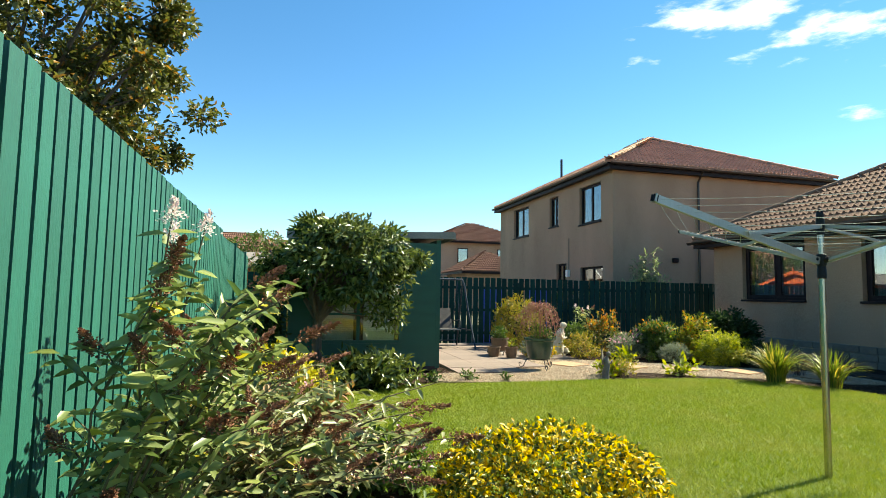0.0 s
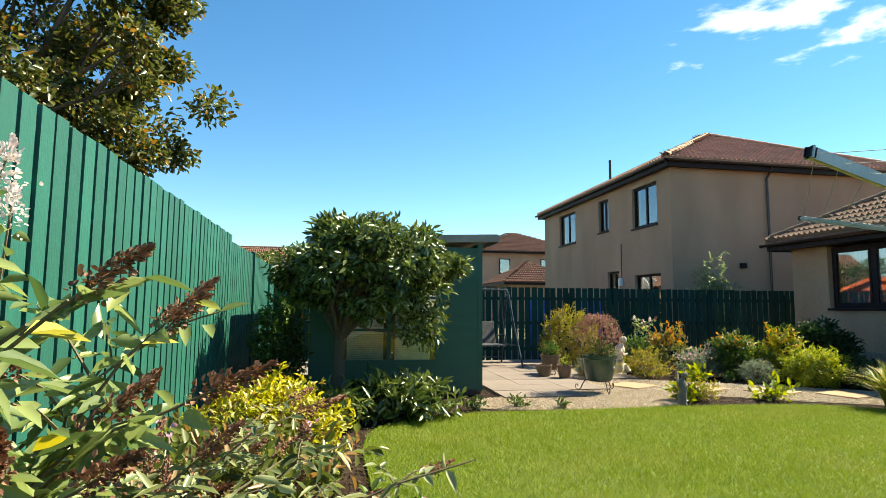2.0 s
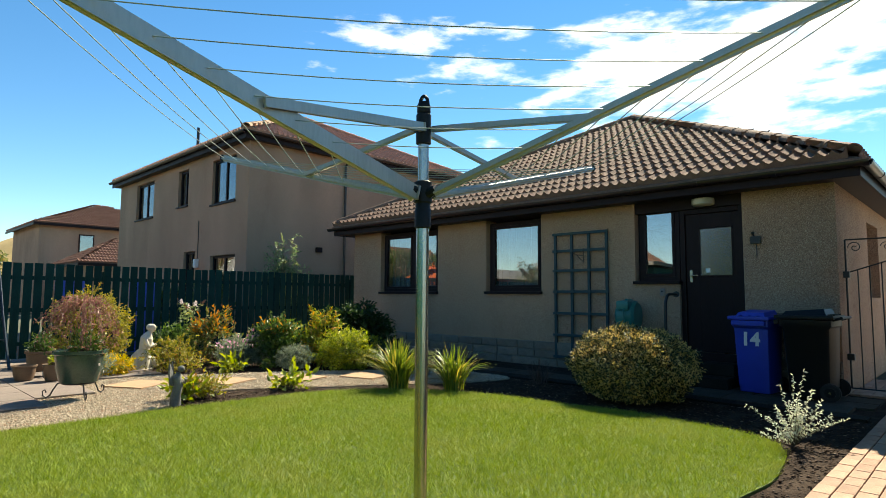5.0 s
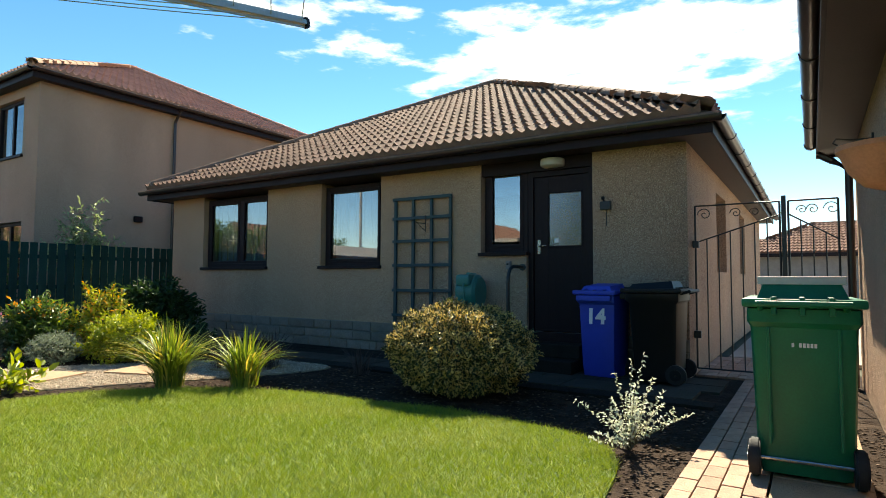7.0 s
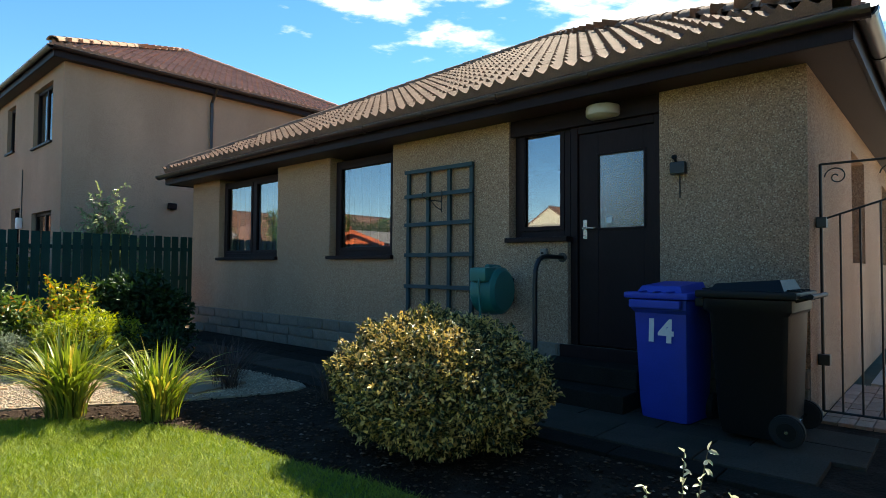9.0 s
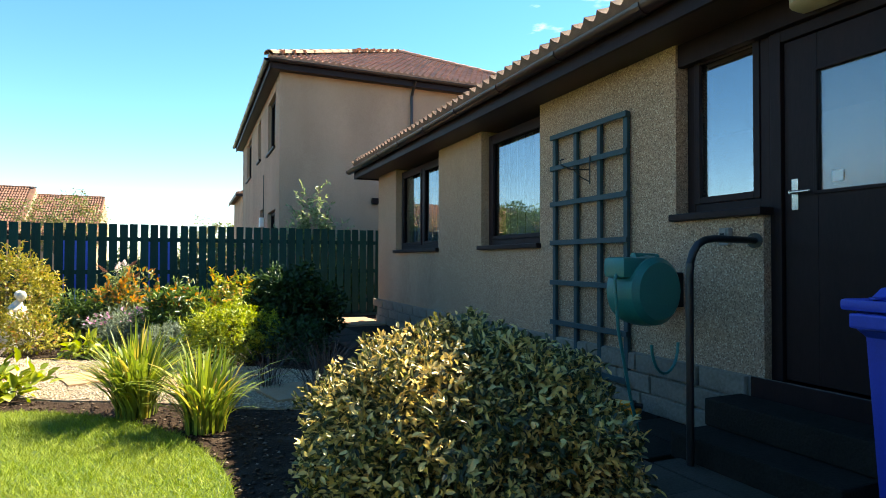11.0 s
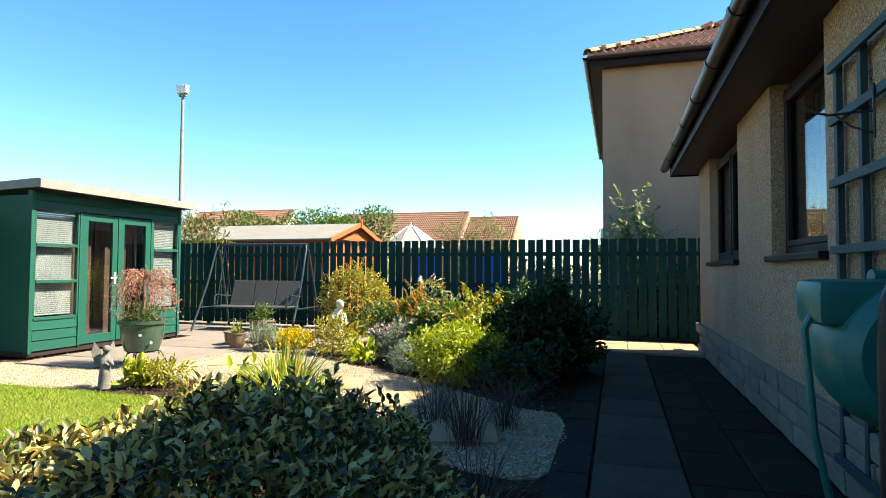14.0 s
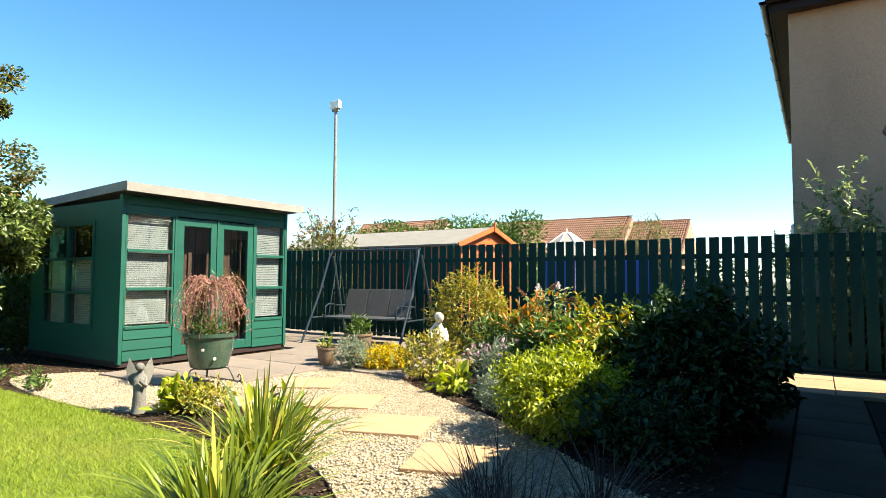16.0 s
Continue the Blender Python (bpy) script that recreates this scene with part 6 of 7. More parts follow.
def clumped_tree(name, label, at, trunk_h, trunk_r, centre, radii, clusters, per, cl_r, leaf, material, category="tree", lean=(0, 0), hanging=()):
    o = thing(name, label, category, at=at)
    b = bmesh.new()
    top = Vector((lean[0], lean[1], trunk_h))
    tube(b, [(0, 0, -0.1), (lean[0] * 0.2, lean[1] * 0.2, trunk_h * 0.4), top], [trunk_r * 1.25, trunk_r, trunk_r * 0.75], 10)
    part("trunk", b, BARK, o, smooth=True)
    C, _ = lumpy(clusters, radii, 0.35, 1.9, 0.35, seed=at[0])
    far = np.maximum(1.0, np.linalg.norm(C / np.array(radii), axis=1, keepdims=True) / 1.02)
    C = C / far + np.array(centre)
    if hanging:
        C = np.concatenate([C, np.array(hanging)])
    b = bmesh.new()
    for c in C:
        if rng.random() < 0.6:
            if clusters > 100:
                b = bmesh.new()
            m = (np.array(tuple(top)) * 0.55 + c * 0.45) + rng.normal(size=3) * 0.1 * radii[0] + np.array([0, 0, 0.1])
            tube(b, [top - Vector((0, 0, rng.uniform(0, trunk_h * 0.3))), m, c], [trunk_r * 0.4, trunk_r * 0.2, trunk_r * 0.06], 5)
            if clusters > 100:
                part("limb", b, BARK, o, smooth=True)
    if clusters <= 100:
        tagged(part("branchwork", b, BARK, o), kind="stuff")
    P, D = [], []
    for c in C:
        k = int(per * rng.uniform(0.5, 1.4))
        d = unit(rng.normal(size=(k, 3)))
        P.append(c + d * (rng.random(k) ** 0.5)[:, None] * cl_r * np.array([1, 1, 0.75]) * rng.uniform(0.6, 1.3))
        D.append(d * 0.5 + unit(c - np.array(centre)) * 0.4 + rng.normal(size=(k, 3)) * 0.5)
    P, D = np.concatenate(P), np.concatenate(D)
    V, T = leaves(P, D, *leaf, face=unit(P - np.array(centre)) * 0.6 + np.array([0.1, 0, 0.7]))
    arrays("crown", V, T, material, o, kind="stuff")
    return o


# tree leaning over the fence from behind, and the shrub in front of the summerhouse
clumped_tree("tree", "broad old tree with browning leaves behind the fence", (-3.9, 8.3, -0.06), 2.4, 0.16, (0.0, 0.1, 3.62), (2.6, 2.0, 2.5), 330, 230, 0.32, (0.09, 0.055), L_TREE)
clumped_tree("tree", "small glossy-leaved tree in front of the summerhouse", (0.35, 8.2, 0), 1.15, 0.07, (0.33, -0.05, 1.72), (1.0, 0.9, 0.5), 150, 120, 0.20, (0.10, 0.040), L_APPLE, hanging=[(0.8 + 0.12 * (i % 3), -0.35 + 0.07 * i, 1.34 - 0.09 * i) for i in range(6)])

# west border
bush("laurel_bush", "green shrub between fence and summerhouse", (-0.45, 9.3, 0), (0.35, 0.45, 0.75), 3500, (0.07, 0.035), L_GREEN)
bush("golden_shrub", "golden-leaved shrub in the west border", (-0.2, 5.8, 0), (0.55, 0.5, 0.36), 8000, (0.065, 0.028), leafy("golden_shrub_leaf", (0.24, 0.24, 0.02), (0.60, 0.52, 0.08), (0.28, 0.18, 0.05), 0.12), lump=0.3)
bush("leafy_perennial", "broad green perennial at the lawn edge", (1.0, 7.75, 0), (0.62, 0.36, 0.22), 2600, (0.13, 0.045), L_APPLE, lump=0.3, inner=0.2, up=0.6)
bush("leafy_perennial", "low green perennial beside the summerhouse", (0.2, 7.4, 0), (0.4, 0.4, 0.2), 1500, (0.13, 0.045), L_APPLE, lump=0.3, inner=0.2, up=0.6)
bush("mixed_border_shrub", "low variegated shrub with pale pink flowers", (-0.35, 4.9, 0), (0.55, 0.7, 0.27), 4200, (0.075, 0.035), L_OLIVE, lump=0.35, inner=0.3, flowers=(150, 0.05, 0.04, F_PINK, "flowers", 0.3))
bush("mixed_border_shrub", "loose green shrub under the fence", (-0.25, 3.6, 0), (0.6, 0.65, 0.36), 5600, (0.085, 0.035), L_OLIVE, lump=0.35, inner=0.3)
bush("hydrangea", "pink-flowered low shrub at the lawn edge", (0.58, 3.75, 0), (0.26, 0.28, 0.2), 900, (0.08, 0.04), L_GREEN, flowers=(160, 0.035, 0.035, F_PINK, "flower_heads", 0.14))
bush("euonymus", "clipped golden-yellow variegated shrub in the lawn", (1.32, 2.82, 0), (0.60, 0.56, 0.30), 16000, (0.033, 0.020), leafy("gold_variegated_leaf", (0.03, 0.06, 0.012), (0.18, 0.20, 0.03), (0.70, 0.50, 0.035), 0.5), lump=0.08, inner=0.75, up=0.2)


def flower_spike(parent, e, d, length, faded):
    """A tapering plume of small florets along direction d from point e."""
    m = 240 if faded else 200
    t = rng.random(m)[:, None]
    off = rng.normal(size=(m, 3)) * (0.012 if faded else 0.018) * (1.15 - t)
    V, T = leaves(e + d * length * t + off, off * 30 + d * 0.5, 0.014 if faded else 0.012, 0.011)
    arrays("flower_spike", V, T, F_BROWN if faded else F_WHITE, parent, kind="stuff", label="brown faded flower spike" if faded else "pale pink flower spike")


def buddleia(label, at, n, height, reach, leaf=(0.095, 0.034), fresh=0, low=0.45, spikes=0.8, material=None):
    """Arching stems with paired leaves, short side shoots and flower spikes; the first few stems carry fresh flowers."""
    o = thing("buddleia", label, "shrub", at=at)
    P, D = [], []
    for i in range(n):
        w = min(1.5, max(-0.5, rng.normal() * 0.7 + 0.25))
        h = height * (rng.uniform(low, 1.0) if i >= fresh else rng.uniform(0.9, 1.0))
        out = reach * (rng.uniform(0.15, 1.0) if i >= fresh else rng.uniform(0.1, 0.25))
        c = np.array([math.cos(w), math.sin(w), 0])
        p0 = np.array([rng.normal() * 0.08, rng.normal() * 0.2, 0])
        pts = [p0 + c * out * t ** 1.5 + np.array([0, 0, h * (t - (0.06 + 0.22 * out / reach) * t ** 3.2)]) + rng.normal(size=3) * 0.008 for t in np.linspace(0, 1, 9)]
        e, d = pts[-1], unit(pts[-1] - pts[-2])
        b = bmesh.new()
        tube(b, pts + [e + d * 0.05], [0.008 * (1 - 0.08 * k) for k in range(10)], 5)
        shoots = []
        for t in rng.uniform(0.4, 0.92, 4):
            j = min(7, int(t * 8))
            q = pts[j] + (pts[j + 1] - pts[j]) * (t * 8 - j)
            a = rng.uniform(0, 6.28)
            g = unit(np.array([math.cos(a), math.sin(a), 0.55]) + d * 0.5)
            k = rng.uniform(0.10, 0.26)
            tip = q + g * k + np.array([0, 0, -0.02])
            tube(b, [q, q + g * k * 0.5 + np.array([0, 0, 0.01]), tip], [0.004, 0.003, 0.002], 4)
            shoots.append((q, tip, g))
        stem = part("stem", b, TWIG, o)
        runs = [(pts[j] + (pts[j + 1] - pts[j]) * (t * 8 - j)) for t in np.linspace(0.16, 0.98, 17) for j in (min(7, int(t * 8)),)]
        runs += [q + (tip - q) * f for q, tip, g in shoots for f in (0.35, 0.6, 0.85, 1.0)]
        for p in runs:
            a = rng.uniform(0, 6.28)
            for sg in (0, math.pi):
                P.append(p + rng.normal(size=3) * 0.006)
                D.append(np.array([math.cos(a + sg), math.sin(a + sg), rng.uniform(-0.3, 0.5)]) + rng.normal(size=3) * 0.25)
        if i < fresh or rng.random() < spikes:
            flower_spike(stem, e, d, 0.09 if i < fresh else rng.uniform(0.12, 0.22), i >= fresh)
        for q, tip, g in shoots[:2]:
            if rng.random() < spikes * 0.5:
                flower_spike(stem, tip, g, rng.uniform(0.07, 0.14), True)
    V, T = leaves(np.array(P), np.array(D), leaf[0], leaf[1], fold=0.14, curl=0.3)
    arrays("foliage", V, T, material or L_BUDD, o, kind="stuff")
    return o


rng = np.random.default_rng(21)
buddleia("tall arching buddleia with faded brown flower spikes", (-0.62, 2.35, 0), 22, 1.72, 0.75, fresh=3)
buddleia("low arching buddleia stems leaning over the lawn", (-0.42, 3.0, 0), 40, 1.05, 1.3, leaf=(0.078, 0.024), low=0.5, spikes=0.6, material=leafy("dusty_buddleia_leaf", (0.09, 0.13, 0.05), (0.42, 0.43, 0.21), (0.36, 0.24, 0.12), 0.12))

# far bed
bush("golden_spirea", "rounded golden-green shrub in front of the fence", (5.22, 12.95, 0), (0.62, 0.55, 0.66), 10000, (0.05, 0.022), L_GOLDEN_GREEN, lump=0.2, inner=0.6)
bush("yellow_flowering_plant", "low mound covered with golden yellow flowers", (5.0, 11.2, 0), (0.34, 0.3, 0.15), 3200, (0.045, 0.02), L_GOLD, lump=0.15, inner=0.6, category="plant")
bush("brown_green_shrub", "open shrub with small golden-brown leaves", (5.85, 10.95, 0), (0.42, 0.4, 0.27), 2200, (0.045, 0.022), L_GOLDEN_GREEN, lump=0.35, inner=0.35)
bush("heather_plant", "dry grey-green heather beside the pots", (4.72, 10.9, 0), (0.22, 0.2, 0.22), 1700, (0.05, 0.012), L_GREY, up=1.2, category="plant")
bush("pot_plant", "leafy green plant in the stoneware pot", (4.25, 11.55, 0.33), (0.15, 0.15, 0.14), 500, (0.06, 0.02), L_GREEN, up=0.8, category="plant")
bush("pot_plant", "small green plant in the stoneware pot", (4.27, 10.92, 0.22), (0.06, 0.06, 0.07), 70, (0.06, 0.03), L_LIME, up=0.8, category="plant")
bush("orange_shrub", "shrub with orange and yellow young leaves", (6.75, 11.75, 0), (0.45, 0.4, 0.48), 1300, (0.07, 0.03), L_OLIVE, lump=0.45, inner=0.25, flowers=(420, 0.07, 0.03, L_ORANGE, "young_leaves", 0.5))
bush("grey_perennial", "grey-green feathery perennial in the bed", (6.9, 10.9, 0), (0.42, 0.36, 0.26), 2600, (0.08, 0.016), L_GREY, lump=0.35, inner=0.3, up=0.6, category="plant", flowers=(60, 0.05, 0.04, F_PINK, "flowers", 0.3))
bush("green_perennial", "tall green perennial in the bed", (6.2, 12.0, 0), (0.36, 0.34, 0.36), 1700, (0.09, 0.024), L_GREEN, lump=0.35, inner=0.3, category="plant")
bush("silver_shrub", "round grey-green santolina shrub in the bed", (7.33, 9.98, 0), (0.30, 0.28, 0.2), 4200, (0.035, 0.010), L_GREY, lump=0.1, inner=0.6, up=0.5)
bush("green_shrub", "mid-green shrub with pointed leaves", (7.45, 10.7, 0), (0.40, 0.38, 0.42), 3000, (0.085, 0.03), L_GREEN, lump=0.25, flowers=(160, 0.06, 0.03, L_ORANGE, "young_leaves", 0.5))
bush("lime_shrub", "bright lime-yellow shrub beside the path", (7.98, 9.45, 0), (0.48, 0.46, 0.33), 9000, (0.045, 0.018), L_LIME, lump=0.25, inner=0.5)
bush("lime_shrub", "lime-green shrub behind the lime mound", (8.05, 10.25, 0), (0.42, 0.4, 0.45), 3600, (0.07, 0.03), leafy("yellow_green_leaf", (0.11, 0.15, 0.015), (0.38, 0.38, 0.05), (0.60, 0.30, 0.05), 0.2), lump=0.3)
bush("evergreen_shrub", "dark glossy broad-leaved evergreen shrub", (8.72, 10.25, 0), (0.66, 0.62, 0.52), 9000, (0.075, 0.042), L_DEEP, lump=0.2, inner=0.5)
bush("low_shrub", "small dark shrub in the shade of the house", (8.6, 9.3, 0), (0.42, 0.4, 0.24), 2200, (0.06, 0.025), L_DEEP)
buddleia("slim young buddleia with pink spikes in the bed", (6.62, 12.25, 0), 6, 1.1, 0.3, fresh=3)
for i, (x, y, s) in enumerate(((6.5, 10.4, 0.16), (6.25, 8.35, 0.2), (7.0, 10.25, 0.12), (4.95, 8.42, 0.16), (2.55, 8.3, 0.11), (2.0, 8.2, 0.12), (3.1, 8.15, 0.07))):
    bush("hosta", "small clump of broad pale-edged leaves", (x, y, 0), (s, s, s * 0.55), int(60 + s * 500), (0.12, 0.06) if s > 0.13 else (0.06, 0.03), L_LIME if i in (0, 1, 3) else L_GREEN, inner=0.1, up=0.7, category="plant", lump=0.3, group="small clumps in the borders")
bush("brown_low_shrub", "low shrub with bronze-green leaves by the gravel", (5.2, 8.5, 0), (0.26, 0.22, 0.15), 800, (0.05, 0.022), L_GOLDEN_GREEN, lump=0.35, inner=0.3)
sword_clump("tall clump of green sword-shaped leaves", (7.24, 7.42, 0), 420, 0.66, 0.58, 0.022, L_BLADE, droop=0.75)
sword_clump("clump of green sword-shaped leaves", (7.68, 6.86, 0), 280, 0.58, 0.52, 0.021, L_BLADE, droop=0.75)
sword_clump("dry wiry dead plant stems in the shade", (8.55, 7.5, 0), 150, 0.46, 0.5, 0.007, F_GREYTWIG, name="dry_plant", droop=0.2)
sword_clump("sparse dead stems standing in the gravel", (8.72, 8.0, 0), 110, 0.42, 0.42, 0.006, F_GREYTWIG, name="dry_plant", droop=0.2)
sword_clump("sparse dead stems beside the stepping slab", (8.2, 7.95, 0), 90, 0.36, 0.36, 0.006, F_GREYTWIG, name="dry_plant", droop=0.2)
sword_clump("dry wiry plant stems below the window", (8.9, 6.4, 0), 120, 0.32, 0.36, 0.006, F_GREYTWIG, name="dry_plant", droop=0.3)
bush("euonymus", "large round cream-variegated evergreen shrub", (8.62, 4.94, 0), (0.63, 0.72, 0.44), 50000, (0.034, 0.016), L_VARIEG, lump=0.09, inner=0.72, up=0.35, thick=0.014)

# white-leaved shrub at the path and the weeping plant in the big pot
o = thing("white_leaved_shrub", "small shrub with pale cream-white leaves by the path", "shrub", at=(7.62, 3.08, 0))
b = bmesh.new()
P, D = [], []
for i in range(30):
    w = rng.uniform(0, 6.28)
    c = np.array([math.cos(w), math.sin(w), 0]) * rng.uniform(0.04, 0.42)
    h = rng.uniform(0.22, 0.62) * (1.1 - 2.0 * np.linalg.norm(c)) + 0.05
    pts = [c * t ** 1.3 + np.array([0, 0, h * t]) for t in np.linspace(0, 1, 6)]
    b = bmesh.new()
    tube(b, pts, [0.005, 0.004, 0.003, 0.0025, 0.002, 0.0012], 5)
    part("stem", b, TWIG, o)
    for t in np.linspace(0.25, 1, 18):
        j = min(4, int(t * 5))
        p = pts[j] + (pts[j + 1] - pts[j]) * (t * 5 - j)
        for q in range(2):
            P.append(p), D.append(rng.normal(size=3) + np.array([0, 0, 0.4]))
V, T = leaves(np.array(P), np.array(D), 0.028, 0.015)
arrays("foliage", V, T, L_SILVER, o, kind="stuff")

o = thing("weeping_shrub", "weeping shrub with reddish bare twigs in the pot", "shrub", at=(4.15, 9.3, 0.5))
b = bmesh.new()
P, D = [], []
tube(b, [(0, 0, 0), (0.02, 0, 0.3), (0, 0, 0.56)], [0.018, 0.016, 0.012], 7)
for i in range(85):
    w = rng.uniform(0, 6.28)
    rr = rng.uniform(0.16, 0.47)
    c = np.array([math.cos(w), math.sin(w), 0])
    up, dn = rng.uniform(0.0, 0.08), rng.uniform(0.15, 0.5)
    pts = [c * rr * t ** 0.8 + np.array([0, 0, 0.54 + up * math.sin(t * 3.1) * 2 - dn * t ** 2.4]) for t in np.linspace(0, 1, 7)]
    tube(b, pts, [0.005, 0.004, 0.0035, 0.003, 0.0025, 0.002, 0.0012], 4)
    for p in pts[2:]:
        for q in range(3):
            P.append(p + rng.normal(size=3) * 0.015), D.append(rng.normal(size=3) + np.array([0, 0, -0.8]))
tagged(part("branchwork", b, RED_TWIG, o), kind="stuff")
V, T = leaves(np.array(P), np.array(D), 0.04, 0.014)
arrays("foliage", V, T, F_RED, o, kind="stuff")
bush("pot_plant", "green underplanting in the large glazed pot", (4.17, 9.28, 0.5), (0.17, 0.17, 0.12), 420, (0.07, 0.016), L_GREEN, up=1.0, category="plant")

# shrubs and hedges beyond the fences
bush("tall_shrub", "loose leafy shrub behind the fence", (9.82, 14.6, 0), (0.7, 0.4, 1.05), 3000, (0.10, 0.035), leafy("pale_shrub_leaf", (0.10, 0.14, 0.05), (0.38, 0.42, 0.20)), lump=0.5, inner=0.2, lift=0.45)
bush("tall_shrub", "tall flowering shrub behind the fence", (-0.3, 15.6, 0), (1.0, 0.8, 1.4), 5200, (0.11, 0.035), L_OLIVE, lump=0.35, inner=0.3, flowers=(150, 0.14, 0.04, F_BROWN, "dry_bloom", 1.9))
bush("tall_shrub", "sparse shrub against the neighbour's wall", (9.4, 16.6, 0), (0.5, 0.8, 0.95), 900, (0.09, 0.035), L_GREEN, lump=0.5, inner=0.2)
for hx, hy, hz in ((7.6, 16.1, 0.78), (8.4, 15.6, 0.8), (10.4, 15.0, 0.7), (6.3, 17.0, 0.7)):
    bush("green_shrub", "low green shrub behind the slatted fence", (hx, hy, 0), (0.75, 0.5, hz), 2600, (0.09, 0.04), L_GREEN, lump=0.3, inner=0.3, group="shrubs behind the fence")
hedge = thing("hedge", "clipped green hedge in the distance", "hedge", at=(-6, 29, 0))
P = rng.uniform((-5.5, -0.8, 0.2), (5.5, 0.8, 3.9), (14000, 3))
P[:, 2] += 0.25 * np.sin(P[:, 0] * 1.7)
V, T = leaves(P, rng.normal(size=P.shape) + np.array([0, -0.5, 0.5]), 0.16, 0.09)
arrays("foliage", V, T, L_GREEN, hedge, kind="stuff")
clumped_tree("tree", "rounded green tree in the distance", (-6.0, 34, -0.06), 1.8, 0.14, (0, 0, 3.1), (2.2, 2.0, 1.7), 60, 110, 0.6, (0.16, 0.09), L_GREEN)
clumped_tree("tree", "sparse young tree in the distance", (1.2, 38, -0.06), 1.8, 0.1, (0, 0, 3.0), (2.4, 1.6, 1.5), 50, 70, 0.6, (0.14, 0.07), L_OLIVE)
clumped_tree("tree", "low tree on the near horizon", (9.5, 60, -0.06), 1.5, 0.12, (0, 0, 3.2), (3.4, 1.6, 1.6), 50, 90, 0.7, (0.2, 0.1), L_OLIVE)

# ---- lawn blades, gravel and bark ----


def inside(poly, P):
    poly = np.array(poly)
    x, y = P[:, 0], P[:, 1]
    hit = np.zeros(len(P), bool)
    for (x0, y0), (x1, y1) in zip(poly, np.roll(poly, -1, 0)):
        c = ((y0 > y) != (y1 > y)) & (x < (x1 - x0) * (y - y0) / (y1 - y0 + 1e-12) + x0)
        hit ^= c
    return hit


P = rng.uniform((-0.4, -0.5, 0), (8.1, 8.1, 0), (960000, 3))
P = P[inside(LAWN, P)]
n = len(P)
w = rng.uniform(0, 6.283, n)
c = np.stack([np.cos(w), np.sin(w), np.zeros(n)], 1)
tuft = np.array([0.75 + 0.5 * math.sin(a * 2.1 + 1.7 * math.sin(b * 1.3)) * math.sin(b * 2.6) for a, b in P[:, :2]])
h = (rng.uniform(0.010, 0.034, n) * (1 + 0.35 * tuft))[:, None]
wd = rng.uniform(0.0014, 0.0028, n)[:, None]
lean = rng.normal(size=(n, 3)) * 0.8
lean[:, 2] = 1
base_ = P + np.array([0, 0, 0.005])
V = np.stack([base_ - c * wd, base_ + c * wd, base_ + lean * h], 1).reshape(-1, 3)
arrays("grass", V, np.arange(n * 3).reshape(-1, 3), L_GRASS, None, "short mown grass blades of the lawn", "stuff")["category"] = "grass"


def pebbles(name, label, P, size, material, flat=0.55, category="gravel"):
    n = len(P)
    o = np.array([(1, 0, 0), (0, 1, 0), (-1, 0, 0), (0, -1, 0), (0.2, 0.1, 1), (0, 0, -0.6)], float)
    F = np.array([(0, 1, 4), (1, 2, 4), (2, 3, 4), (3, 0, 4), (1, 0, 5), (2, 1, 5), (3, 2, 5), (0, 3, 5)])
    s = (size * rng.uniform(0.5, 1.3, (n, 1, 1))) * np.stack([np.ones(n), rng.uniform(0.6, 1, n), flat * rng.uniform(0.6, 1.2, n)], 1)[:, None, :]
    w = rng.uniform(0, 6.283, n)
    R = np.zeros((n, 3, 3))
    R[:, 0, 0], R[:, 0, 1], R[:, 1, 0], R[:, 1, 1], R[:, 2, 2] = np.cos(w), -np.sin(w), np.sin(w), np.cos(w), 1
    V = np.einsum("nij,nkj->nki", R, (o[None] * s)) + P[:, None, :]
    T = (F[None] + 6 * np.arange(n)[:, None, None]).reshape(-1, 3)
    ob = arrays(name, V.reshape(-1, 3), T, material, None, label, "stuff")
    ob["category"] = category


L_PEBBLE = leafy("cream_gravel_stone", (0.22, 0.17, 0.115), (0.62, 0.50, 0.36), (0.45, 0.27, 0.17), 0.10, through=0.0, rough=0.8)
L_CHIP = leafy("bark_chip", (0.03, 0.019, 0.013), (0.11, 0.07, 0.047), (0.22, 0.16, 0.12), 0.08, through=0.0, rough=0.9, spec=0.1)
P = rng.uniform((1.9, 6.6, 0.004), (9.2, 11.0, 0.012), (110000, 3))
pebbles("gravel_stones", "loose pale cream gravel stones", P[inside(GRAVEL_ZONE, P)], 0.0112, L_PEBBLE)
P = rng.uniform((-0.95, 1.0, -0.01), (9.1, 13.9, 0.002), (60000, 3))
P = P[~inside(LAWN, P) & ~inside(GRAVEL_ZONE, P)]
pebbles("bark_chips", "brown bark chips and soil crumbs on the beds", P, 0.016, L_CHIP, 0.4, "soil")

# stepping slabs set in the gravel
steps_ = thing("stepping_slabs", "buff stepping slabs set in gravel", "paving", kind="structure")
for x, y, a in ((7.66, 8.58, 19), (6.80, 9.02, 20), (5.93, 9.46, 24), (5.0, 9.92, 30), (8.42, 7.75, 14)):
    b = bmesh.new()
    box(b, -0.29, 0.29, -0.28, 0.28, -0.04, 0, bevel=0.006)
    part("slab", b, SLAB, steps_).matrix_basis = pose(x, y, 0.026, 0, 0, a)

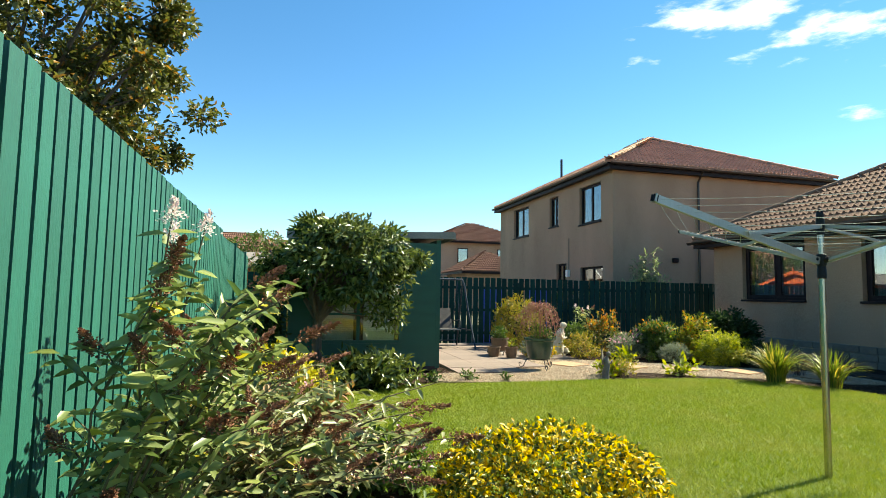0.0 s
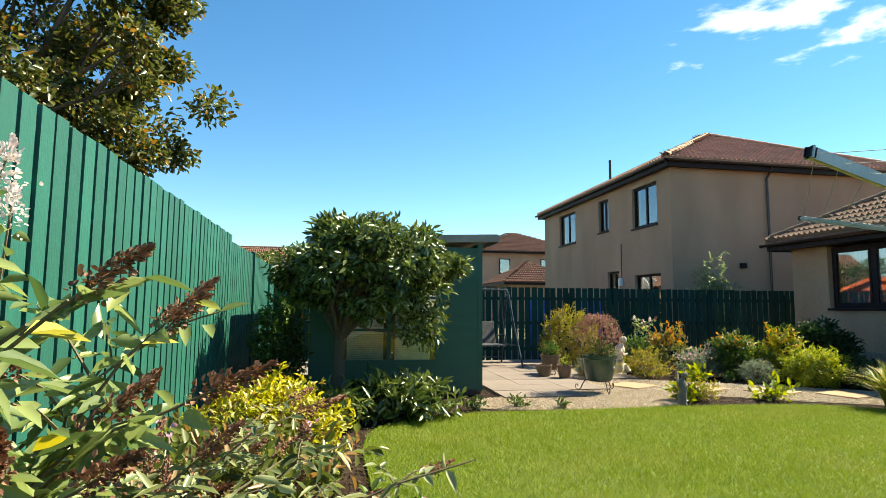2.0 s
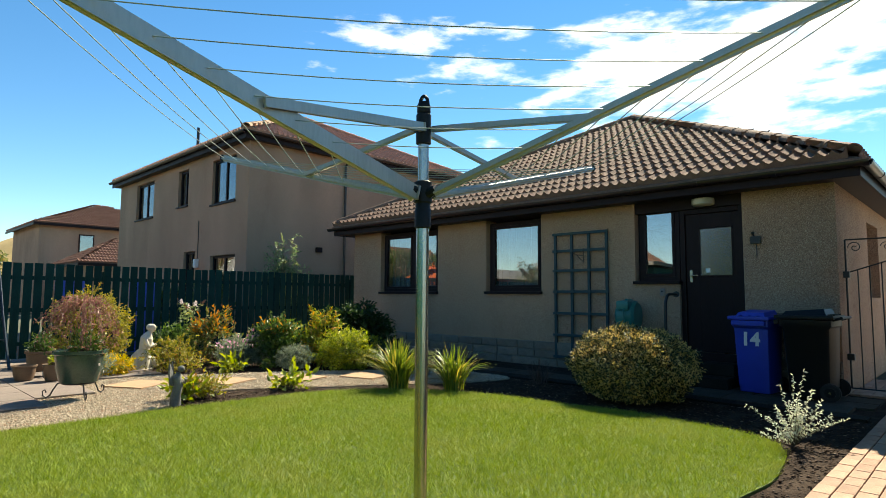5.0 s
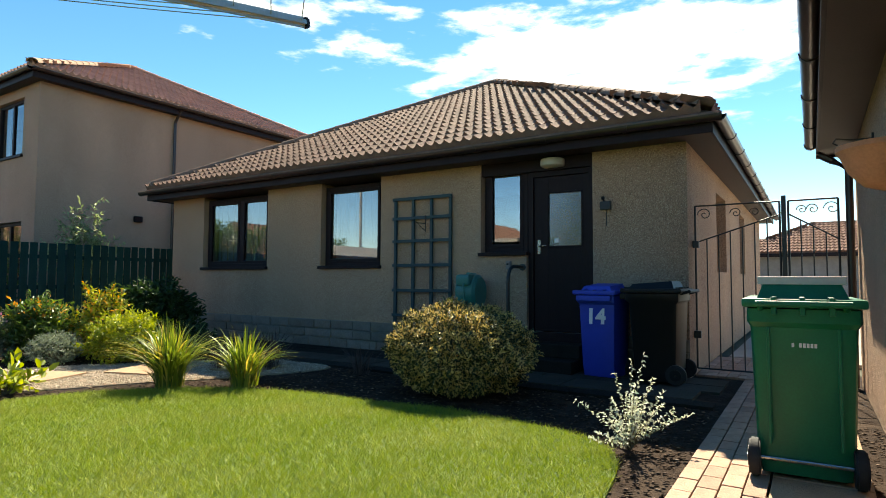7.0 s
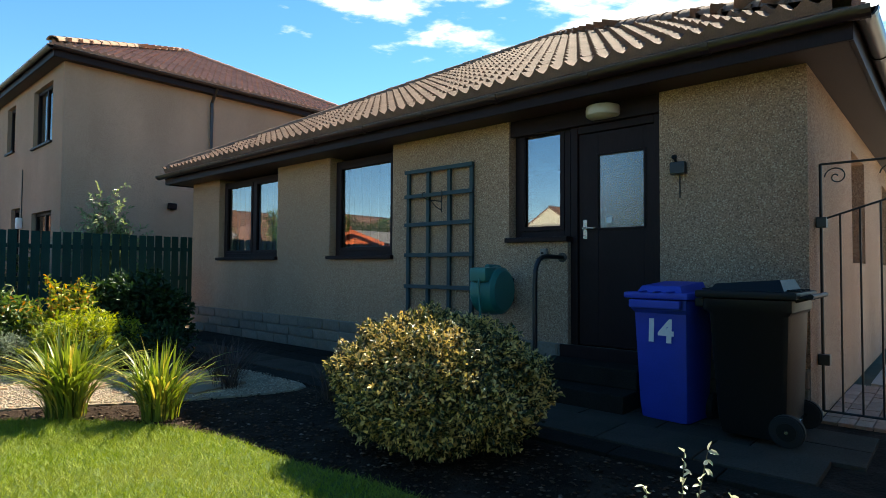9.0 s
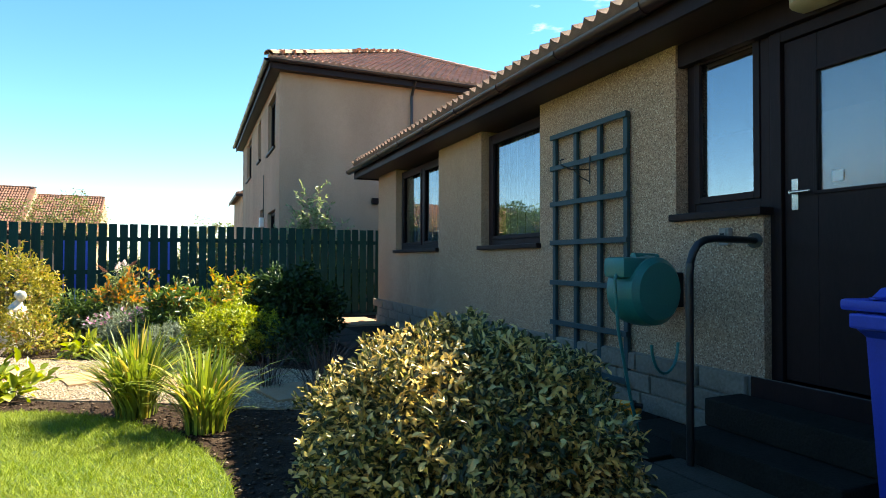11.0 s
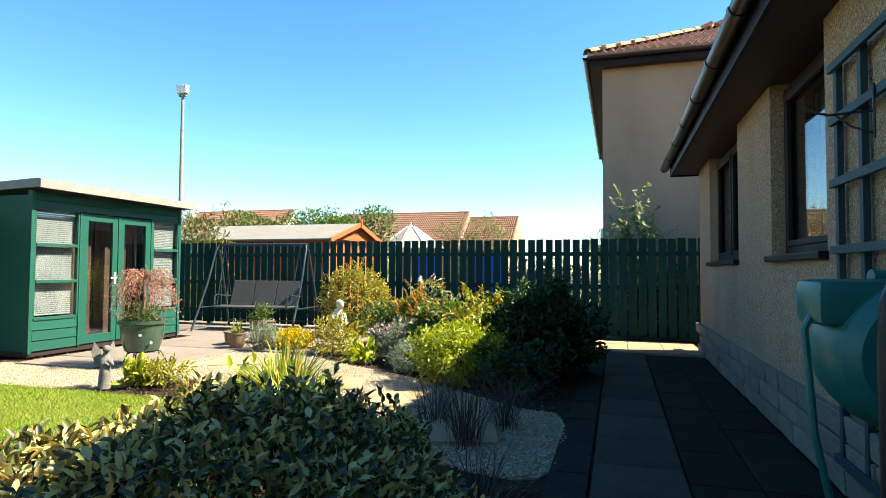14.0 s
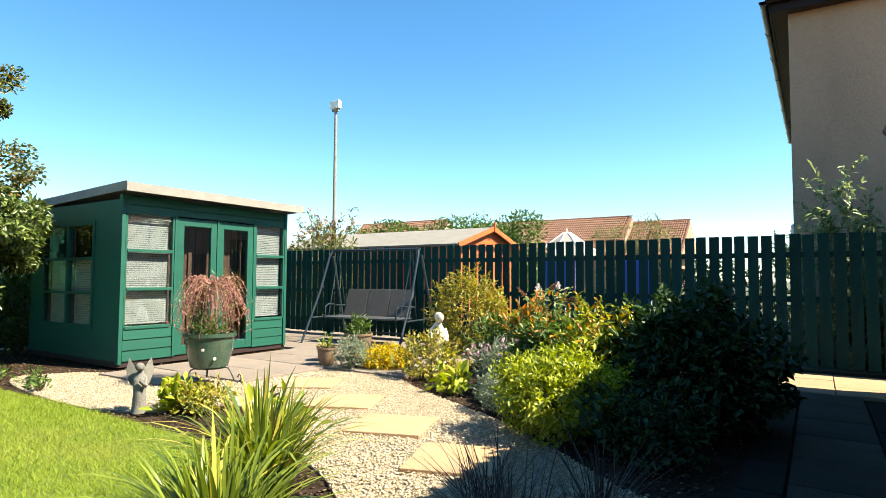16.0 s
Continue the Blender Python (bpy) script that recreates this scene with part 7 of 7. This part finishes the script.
# clouds high over the houses
CLOUD = bpy.data.materials.new("cloud")
CLOUD.use_nodes = True
ct = CLOUD.node_tree
ct.nodes.remove(ct.nodes["Principled BSDF"])
co = ct.nodes.new("ShaderNodeTexCoord")
mp = ct.nodes.new("ShaderNodeMapping")
mp.inputs["Scale"].default_value = (0.0042, 0.0042, 0.0145)
nz = ct.nodes.new("ShaderNodeTexNoise")
nz.inputs["Scale"].default_value, nz.inputs["Detail"].default_value, nz.inputs["Roughness"].default_value = 1.0, 12, 0.57
grad = ct.nodes.new("ShaderNodeAttribute")
grad.attribute_name = "cover"
mul = ct.nodes.new("ShaderNodeMath")
mul.operation = "MULTIPLY_ADD"
mul.inputs[1].default_value = 0.5
rp = ct.nodes.new("ShaderNodeValToRGB")
rp.color_ramp.elements[0].position, rp.color_ramp.elements[1].position = 0.76, 1.0
rp.color_ramp.elements[1].color = (0.85, 0.85, 0.85, 1)
rp.color_ramp.interpolation = "EASE"
em, tp, mx = ct.nodes.new("ShaderNodeEmission"), ct.nodes.new("ShaderNodeBsdfTransparent"), ct.nodes.new("ShaderNodeMixShader")
em.inputs[0].default_value, em.inputs[1].default_value = (1, 1, 1, 1), 0.8
lk = ct.links.new
lk(co.outputs["Object"], mp.inputs[0]), lk(mp.outputs[0], nz.inputs["Vector"]), lk(nz.outputs[0], mul.inputs[2]), lk(grad.outputs["Fac"], mul.inputs[0])
lk(mul.outputs[0], rp.inputs[0]), lk(rp.outputs[0], mx.inputs[0]), lk(tp.outputs[0], mx.inputs[1]), lk(em.outputs[0], mx.inputs[2]), lk(mx.outputs[0], ct.nodes["Material Output"].inputs[0])
NA, NE = 60, 20
verts, faces, cover = [], [], []
for i in range(NA + 1):
    az = radians(10 + 100 * i / NA)
    for j in range(NE + 1):
        el = radians(3 + 31 * j / NE)
        verts.append((2200 * math.sin(az) * math.cos(el), 2200 * math.cos(az) * math.cos(el), 2200 * math.sin(el)))
        u, v_ = math.degrees(az), math.degrees(el)
        g = math.exp(-((u - 74) / 25) ** 2 - ((v_ - 20) / 8.5) ** 2)
        g = max(g, 0.76 * math.exp(-((u - 46) / 15) ** 2 - ((v_ - 23.5) / 4.0) ** 2))
        cover.append(g)
for i in range(NA):
    for j in range(NE):
        a = i * (NE + 1) + j
        faces.append((a, a + 1, a + NE + 2, a + NE + 1))
clouds = arrays("clouds", np.array(verts), np.array(faces), CLOUD, None, "white wispy clouds in a blue sky", smooth=True)
at_ = clouds.data.attributes.new("cover", "FLOAT", "POINT")
at_.data.foreach_set("value", np.array(cover, "f"))
tagged(clouds, category="cloud", kind="structure")
